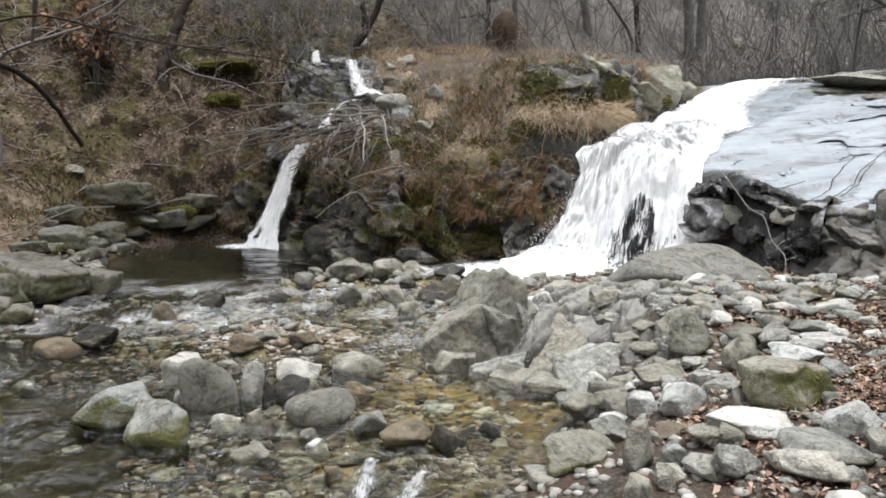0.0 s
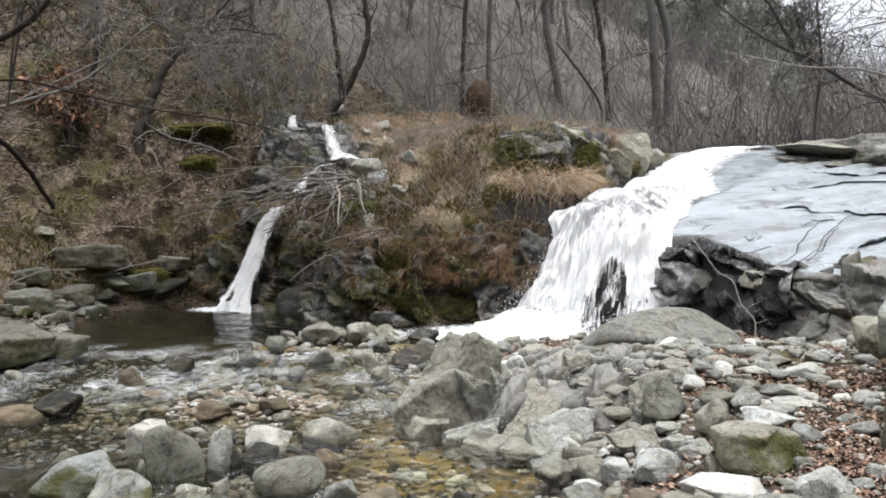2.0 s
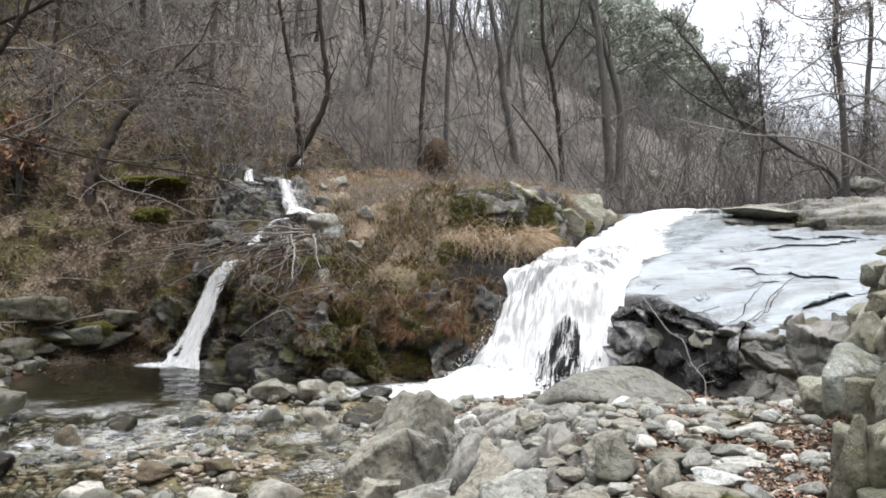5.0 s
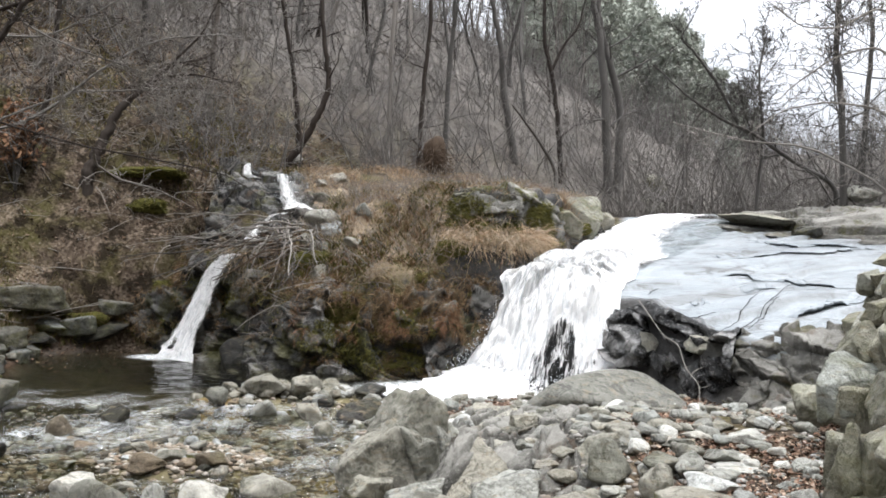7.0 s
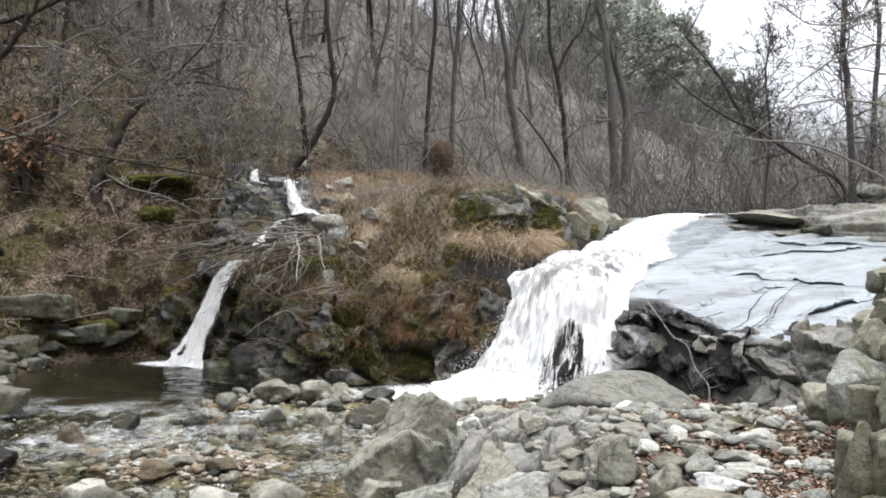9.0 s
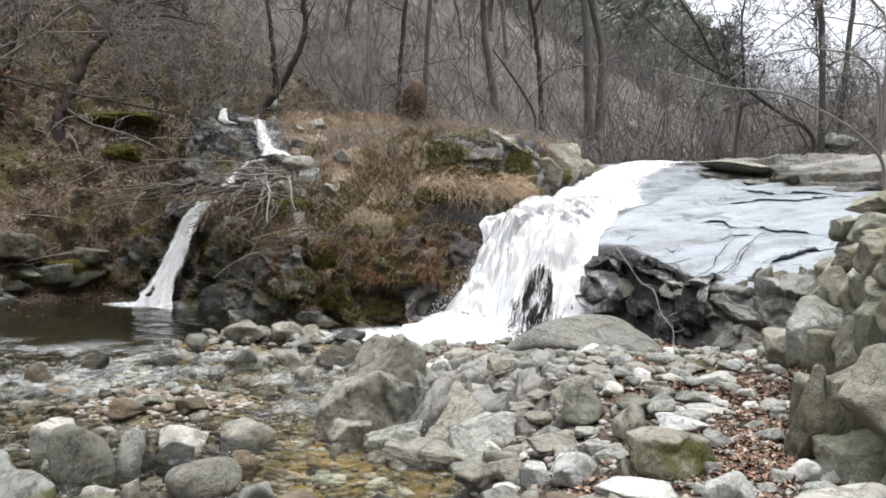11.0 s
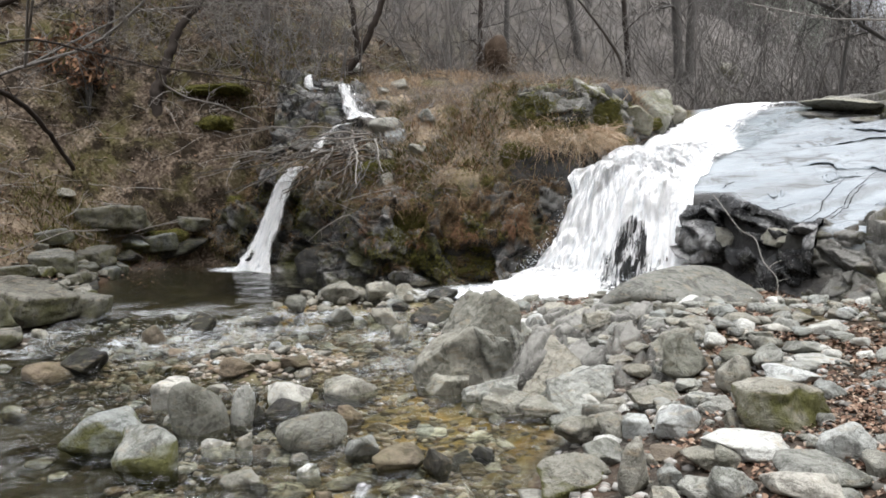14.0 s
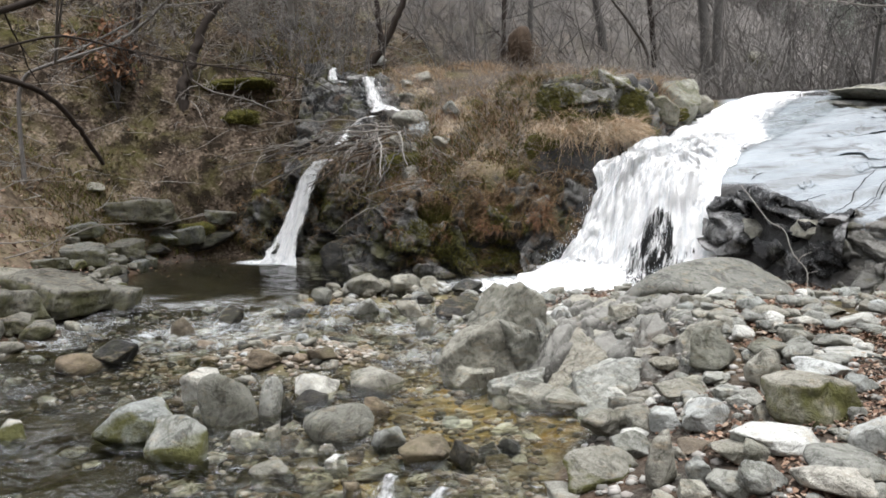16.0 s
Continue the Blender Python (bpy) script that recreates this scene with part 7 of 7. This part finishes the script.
stem_tree([(((-6.6, 11.0, 2.9), (-6.0, 11.0, 3.1), (-5.05, 11.00, 3.37), (-4.64, 11.10, 3.70), (-4.06, 11.20, 4.30), (-3.37, 11.30, 4.80), (-2.48, 11.40, 4.99), (-1.72, 11.50, 4.96)), 0.032, 0.008),
           (((-6.0, 11.0, 3.1), (-4.57, 11.50, 4.00), (-4.03, 11.62, 4.06), (-3.12, 11.75, 4.18), (-2.18, 11.88, 4.12), (-1.48, 12.00, 4.05)), 0.018, 0.006),
           (((-6.0, 11.0, 3.1), (-5.4, 10.2, 4.4), (-4.58, 10.50, 4.49), (-3.99, 10.50, 4.84), (-3.40, 10.50, 5.28), (-2.87, 10.50, 5.64)), 0.02, 0.007),
           (((-6.0, 11.0, 3.1), (-5.10, 10.00, 4.84), (-4.55, 10.25, 4.49), (-4.12, 10.50, 4.36), (-3.50, 10.75, 4.22), (-2.84, 11.00, 4.07)), 0.018, 0.006)],
          (22, 7, 4), 1.4, M_SAPLING, "grey bare tree spreading its branches over the slope", 49, lift=0.0, finest=0.006, twig=M_TWIG)
stem_tree([(((9.6, 12.2, 2.6), (9.4, 12.1, 3.0), (8.75, 12.00, 3.43), (7.62, 12.17, 4.00), (6.47, 12.33, 4.05), (5.19, 12.50, 4.34)), 0.04, 0.01),
           (((9.4, 12.1, 3.0), (9.2, 12.0, 4.4), (8.73, 12.00, 4.72), (7.82, 12.00, 4.77), (7.00, 12.00, 4.58), (6.39, 12.00, 4.11)), 0.03, 0.007),
           (((9.4, 12.1, 3.0), (9.3, 12.0, 5.4), (8.72, 12.00, 5.82), (7.91, 12.00, 5.57), (7.20, 12.00, 5.03), (6.89, 12.00, 4.72)), 0.03, 0.007),
           (((9.4, 12.1, 3.0), (9.3, 12.0, 6.2), (8.71, 12.00, 6.52), (8.01, 12.00, 6.07), (7.28, 12.00, 6.03), (6.76, 12.00, 6.39)), 0.03, 0.007)],
          (17, 6, 4), 1.1, M_TWIG, "grey shrubby tree with a net of arching twigs", 50, lift=0.0, finest=0.005, low=0.25)
stem_tree([(((-6.9, 8.2, 2.4), (-4.63, 8.50, 3.10), (-4.09, 8.92, 2.98), (-3.60, 9.33, 2.89), (-3.19, 9.75, 2.86), (-2.66, 10.17, 2.83), (-2.05, 10.58, 2.75), (-1.63, 11.00, 2.5)), 0.018, 0.006)],
          (18, 4), 0.9, M_BARK_DARK, "long grey dead branch hanging over the stream", 45, name="dead_branch", category="branch", lift=-0.06)
stem_tree([(((-3.68, 10.00, 2.9), (-3.74, 10.30, 2.76), (-3.53, 10.60, 2.61), (-3.07, 10.90, 2.52), (-2.65, 11.20, 2.31)), 0.018, 0.005)],
          (8, 4), 0.5, M_TWIG, "thin grey dead branch caught on a longer one", 46, grounded=False, name="dead_branch", category="branch", lift=-0.05)
stem_tree([(((4.30, 17.00, 4.0), (3.63, 16.50, 4.72), (2.99, 16.00, 5.24)), 0.05, 0.02)],
          (5, 4), 0.8, M_BARK, "leaning dead stem among the trees", 47, name="leaning_tree", category="tree")
stem_tree([(((11.75, 26.2, 4.72), (11.2, 26.1, 4.70), (10.8, 26.0, 4.63)), 0.06, 0.045)],
          (3, 3), 0.4, M_BARK_DARK, "dark fallen log lying by the boulders", 48, grounded=False, name="fallen_log", category="log")


brambles()
moss_cushion(-0.88, 11.86, 1.22, 0.93, 0.59, 0.54, 400)
moss_cushion(-0.30, 11.17, 0.58, 0.99, 0.63, 0.59, 401)
moss_cushion(-0.81, 11.11, -0.09, 0.86, 0.55, 0.42, 402)
moss_cushion(0.80, 10.94, 0.30, 1.09, 0.69, 0.58, 403)
moss_cushion(1.29, 11.10, 1.52, 0.65, 0.41, 0.51, 404)
moss_cushion(0.52, 10.81, -0.02, 0.85, 0.54, 0.37, 405)
moss_cushion(-4.18, 13.80, 2.90, 1.48, 0.94, 0.27, 406)
moss_cushion(-4.07, 13.40, 2.27, 0.96, 0.61, 0.30, 407)
moss_cushion(1.69, 11.16, 2.05, 0.71, 0.45, 0.39, 408)
moss_cushion(3.85, 13.48, 2.26, 0.87, 0.55, 0.42, 409)
moss_cushion(-3.44, 12.88, 0.82, 0.53, 0.34, 0.34, 410)
moss_cushion(-4.60, 12.39, 0.23, 1.00, 0.64, 0.41, 411)
moss_cushion(0.94, 11.07, 1.17, 0.47, 0.30, 0.34, 412)


# a trickle of water down the rock, built as a thin pale stick
stem_tree([(((3.25, 8.55, 1.30), (3.32, 8.30, 1.10), (3.36, 8.02, 0.92), (3.44, 7.80, 0.86), (3.42, 7.55, 0.62), (3.47, 7.32, 0.50), (3.42, 7.2, 0.34)), 0.005, 0.004)],
          (5, 2), 0.25, M_BLEACHED, "thin pale stick standing in for a trickle of water on the dark wet rock", 55, grounded=False, name="dead_branch", category="branch", finest=0.003)


def brush_pile():
    """Dead branches washed together beside the narrow fall."""
    rng = np.random.default_rng(51)
    root = new("brush_pile")
    root.location = (-1.8, 12.3, 1.9)
    for i in range(44):
        a = np.array((rng.uniform(-1.9, -0.9), rng.uniform(12.0, 12.9), rng.uniform(2.0, 2.65)))
        b = np.array((a[0] - rng.uniform(0.5, 2.4), a[1] - rng.uniform(0.2, 1.0), a[2] - rng.uniform(0.15, 0.8)))
        if i % 2:
            b = np.array((a[0] + rng.uniform(-0.7, 0.35), a[1] - rng.uniform(0.4, 1.0), a[2] - rng.uniform(0.4, 1.0)))
        b[2] = max(b[2], 1.25)
        mid = (a + b) / 2 + np.array((0, 0, rng.uniform(0.02, 0.25)))
        path = round_path((a, mid, b), 12) - np.array(root.location)
        path[1:] += np.cumsum(rng.normal(0, 0.022, (11, 3)), 0)
        r = rng.uniform(0.008, 0.022)
        paths = [(path, np.linspace(r, r * 0.4, 12), 5)]
        limbs(rng, path, r, 0.55, (6, 3), paths, 0.15, 0.2, -0.05, 0.8, 0.003)
        br = new("dead_branch", mesh_of("dead_branch", *tubes(paths), (M_TWIG, M_BARK, M_TWIG, M_ROOT, M_TWIG, M_BARK, M_BLEACHED)[i % 7]))
        br.parent = root
    root.location = (-1.68, 12.12, 1.52)
    return tagged(root, "heap of grey dead branches washed beside the narrow fall", "brush pile")


brush_pile()


def fallen_twigs():
    """Dead twigs strewn over the hillside and the bluff."""
    rng = np.random.default_rng(57)
    high = height_table(-10, 3, 3, 20, 0.06)
    paths = []
    for i in range(1500):
        x, y = rng.uniform(-9, 0.5), rng.uniform(8.5, 18.5)
        if masks(x, y)[0] < 0.2 and not (x > -1.5 and 11.2 < y < 15):
            continue
        z = float(high(x, y)) + rng.uniform(0.01, 0.12)
        a = rng.uniform(0, 6.28)
        p = wander(rng, (x, y, z), (math.cos(a), math.sin(a), rng.normal(0.15, 0.25)), rng.uniform(0.3, 1.3), 6, 0.16, -0.02)
        r = rng.uniform(0.004, 0.012)
        paths.append((p, np.linspace(r, r * 0.4, 7), 4))
        limbs(rng, p, r, 0.4, (2, 1), paths, 0.2, 0.2, 0.0, 0.8, 0.003)
    tagged(new("fallen_twigs", mesh_of("fallen_twigs", *tubes(paths), M_TWIG)), "grey dead twigs strewn over leaves on the hillside", "twigs", "", "stuff")


fallen_twigs()


def root_ball(x, y):
    z = float(ground(x, y))
    rng = np.random.default_rng(61)
    v, f = stone_shape(620, 7, 5, 0.16, ICO3)
    core = mesh_of("root_ball", v * (0.55, 0.5, 1.05), f, M_ROOT)
    ob = new("uprooted_stump", core)
    ob.location = (x, y, z - 0.05)
    paths = []
    for _ in range(190):
        a = rng.normal(size=3)
        a[2] = abs(a[2])
        a /= np.linalg.norm(a)
        p = wander(rng, a * (0.24, 0.2, 0.6) + np.array((0, 0, 0.15)), a + np.array((0, -0.3, -0.8)), rng.uniform(0.3, 0.7), 5, 0.25, -0.1)
        paths.append((p, np.linspace(0.010, 0.004, 6), 3))
    r = new("root_fringe", mesh_of("root_fringe", *tubes(paths), M_ROOT))
    r.parent = ob
    return tagged(ob, "brown uprooted stump with dangling roots", "stump")


root_ball(1.38, 17.1)


def leafy_shrub(x, y, seed):
    rng = np.random.default_rng(seed)
    z = float(ground(x, y))
    root = new("oak_shrub")
    root.location = (x, y, z)
    stems, spots = [], []
    for _ in range(9):
        p = wander(rng, (0, 0, -0.1), (rng.normal(0, 0.3), rng.normal(0, 0.3), 1), rng.uniform(0.9, 1.5), 7, 0.1, 0.05)
        stems.append((p, np.linspace(0.02, 0.006, 8), 5))
        limbs(rng, p, 0.012, 0.6, (6, 3), stems, 0.4, 0.15, 0.05)
    for p, _, _ in stems[5:]:
        spots += [q for q in p[1:] if q[2] > 0.5]
    spots = np.array(spots)
    c = spots[rng.integers(len(spots), size=1700)] + rng.normal(0, 0.08, (1700, 3))
    d, e = rng.normal(0, 0.03, (1700, 3)), rng.normal(0, 0.018, (1700, 3))
    V = np.stack([c - d, c + e, c + d, c - e], 1).reshape(-1, 3)
    st = new("stem", mesh_of("stem", *tubes(stems), M_BARK))
    lf = new("leaves", mesh_of("leaves", V, np.arange(6800).reshape(-1, 4), M_RUST_LEAF))
    st.parent = lf.parent = root
    return tagged(root, "young oak still holding rust-brown leaves", "shrub")


leafy_shrub(-5.98, 12.9, 71)


# ---- the forest on the slope behind ----
def forest_tree(seed, tall, bark):
    rng = np.random.default_rng(seed)
    root = new("bare_tree")
    trunk = wander(rng, (0, 0, -0.3), (rng.normal(0, 0.06), rng.normal(0, 0.06), 1), tall + 0.3, 12, 0.12, 0.03)
    r = 0.0066 * tall
    trunks = [(trunk, np.linspace(r * 1.2, r * 0.25, 13), 6)]
    if seed % 3 == 0:
        at, _ = along(trunk, 0.22)
        fork = wander(rng, at, (rng.normal(0, 0.25), rng.normal(0, 0.25), 1), tall * 0.7, 8, 0.06, 0.05)
        trunks.append((fork, np.linspace(r * 0.75, r * 0.2, 9), 6))
    crown = []
    for p, q, _ in trunks:
        limbs(rng, p, r * 0.7, tall * 0.26, (13, 4, 2), crown, 0.12, 0.16, 0.08, 0.8, 0.0065)
    tree_parts(root, trunks, crown, bark, bark)
    return tagged(root, "tall leafless tree of the grey winter wood", "tree", "bare trees of the wooded slope")


def forest():
    rng = np.random.default_rng(81)
    kinds = [forest_tree(900 + i, 9.0, (M_BARK, M_BARK, M_BARK_DARK, M_TWIG, M_TWIG)[i % 5]) for i in range(9)]
    first, made, spots = set(), 0, []
    for _ in range(6000):
        if made >= 285:
            break
        az = radians(rng.uniform(-40, 42))
        dist = 17.5 + 55 * rng.random() ** 1.5
        x, y = dist * math.sin(az), dist * math.cos(az)
        hill, face, bluff = masks(x, y)
        if y < 13 or (hill < 0.6 and y < 21) or (x > 4 and y < 24 and x < 12) or (-3.5 < x < 7.5 and y < 21.5):
            continue
        if any((x - a) ** 2 + (y - b) ** 2 < (0.7 + 0.02 * dist) ** 2 for a, b in spots):
            continue
        z = float(ground(x, y, False))
        tall = rng.uniform(6.5, 11.5)
        deg = math.degrees(az)
        if deg > 13:
            cap = np.interp(deg, (13, 17, 23, 29, 42), (24, 19, 15.0, 12.0, 12.0))
            tall = min(tall, math.tan(radians(cap)) * dist + 1.6 - z)
            if tall < 2.5:
                continue
        spots.append((x, y))
        i = int(rng.integers(len(kinds)))
        m = pose(x, y, z, rng.normal(0, 5), rng.normal(0, 6), rng.uniform(0, 360)) @ Matrix.Diagonal((tall / 9 * rng.uniform(0.85, 1.2),) * 2 + (tall / 9, 1))
        if i in first:
            copy = copy_thing(kinds[i], m)
            copy.matrix_basis = m
        else:
            first.add(i)
            kinds[i].matrix_basis = m
        made += 1


forest()


def pine(seed):
    rng = np.random.default_rng(seed)
    root = new("pine_tree")
    trunk = wander(rng, (0, 0, -0.3), (0, 0, 1), 8.3, 9, 0.03, 0.05)
    trunks, crown = [(trunk, np.linspace(0.12, 0.03, 10), 6)], []
    limbs(rng, trunk, 0.06, 1.9, (34, 6), crown, 0.12, 0.12, 0.05, 0.9, 0.008)
    spots = np.concatenate([p[2:] for p, _, _ in crown])
    n = 3200
    c = spots[rng.integers(len(spots), size=n)] + rng.normal(0, 0.2, (n, 3))
    d, e = rng.normal(0, 0.12, (n, 3)), rng.normal(0, 0.045, (n, 3))
    V = np.stack([c - d, c + e, c + d, c - e], 1).reshape(-1, 3)
    tree_parts(root, trunks, crown, M_BARK_DARK, M_BARK_DARK)
    nd = new("needles", mesh_of("needles", V, np.arange(4 * n).reshape(-1, 4), M_HAZED_NEEDLE))
    nd.parent = root
    return tagged(root, "pine on the far ridge, its grey-green needles paled for haze", "tree", "pines of the ridge")


def pines():
    rng = np.random.default_rng(82)
    one = pine(821)
    for i in range(92):
        az, dist = radians(rng.uniform(10, 28.5)), rng.uniform(42, 74)
        x, y = dist * math.sin(az), dist * math.cos(az)
        z = float(ground(x, y, False))
        cap = np.interp(math.degrees(az), (9, 14, 19, 22.5, 25, 28, 29), (22, 22, 21, 18.5, 16.0, 12.5, 12.0)) - 2.2 * rng.random()
        tall = min(11.5 * rng.uniform(0.7, 1.0), math.tan(radians(cap)) * dist + 1.6 - z)
        if tall < 2:
            continue
        m = pose(x, y, z, 0, 0, rng.uniform(0, 360)) @ Matrix.Diagonal((tall / 9, tall / 9, tall / 8, 1))
        if i == 0:
            one.matrix_basis = m
        else:
            copy_thing(one, m).matrix_basis = m


pines()


def underwood():
    """Thin saplings and twigs between the trunks."""
    rng = np.random.default_rng(83)
    paths = []
    while len(paths) < 9000:
        az, dist = radians(rng.uniform(-40, 42)), 15 + 45 * rng.random() ** 1.6
        x, y = dist * math.sin(az), dist * math.cos(az)
        hill, face, bluff = masks(x, y)
        if (hill < 0.2 and y < 17.5) or y < 13.5:
            continue
        z = float(ground(x, y, False))
        for _ in range(14):
            a = (x + rng.normal(0, 0.5), y + rng.normal(0, 0.5), z - 0.1)
            ln = rng.uniform(0.5, 2.0)
            paths.append((wander(rng, a, (rng.normal(0, 0.8), rng.normal(0, 0.8), 1), ln, 3, 0.3, 0.0), np.linspace(0.010, 0.004, 4), 3))
    tagged(new("underwood", mesh_of("underwood", *tubes(paths), M_SAPLING)), "grey-brown thicket of bare saplings and twigs", "thicket", "", "stuff")


def saplings():
    """Thin young stems that haze the slope between the trunks."""
    rng = np.random.default_rng(84)
    paths = []
    n = 0
    while n < 2600:
        az, dist = radians(rng.uniform(-40, 42) if n % 4 else rng.uniform(18, 42)), 16.5 + 50 * rng.random() ** 1.3
        x, y = dist * math.sin(az), dist * math.cos(az)
        hill, face, bluff = masks(x, y)
        if (hill < 0.3 and y < 18) or y < 14:
            continue
        n += 1
        tall = rng.uniform(1.5, 4.6) if az < 0.25 else rng.uniform(1.4, 4.0)
        p = wander(rng, (x, y, float(ground(x, y, False)) - 0.1), (rng.normal(0, 0.4), rng.normal(0, 0.4), 1), tall, 5, 0.2, 0.02)
        paths.append((p, np.linspace(0.022, 0.006, 6), 3))
        limbs(rng, p, 0.012, tall * 0.42, (6, 2), paths, 0.15, 0.2, 0.02, 1.1, 0.0055)
    tagged(new("saplings", mesh_of("saplings", *tubes(paths), M_SAPLING)), "grey haze of thin leafless saplings on the slope", "saplings", "", "stuff")


underwood()
saplings()
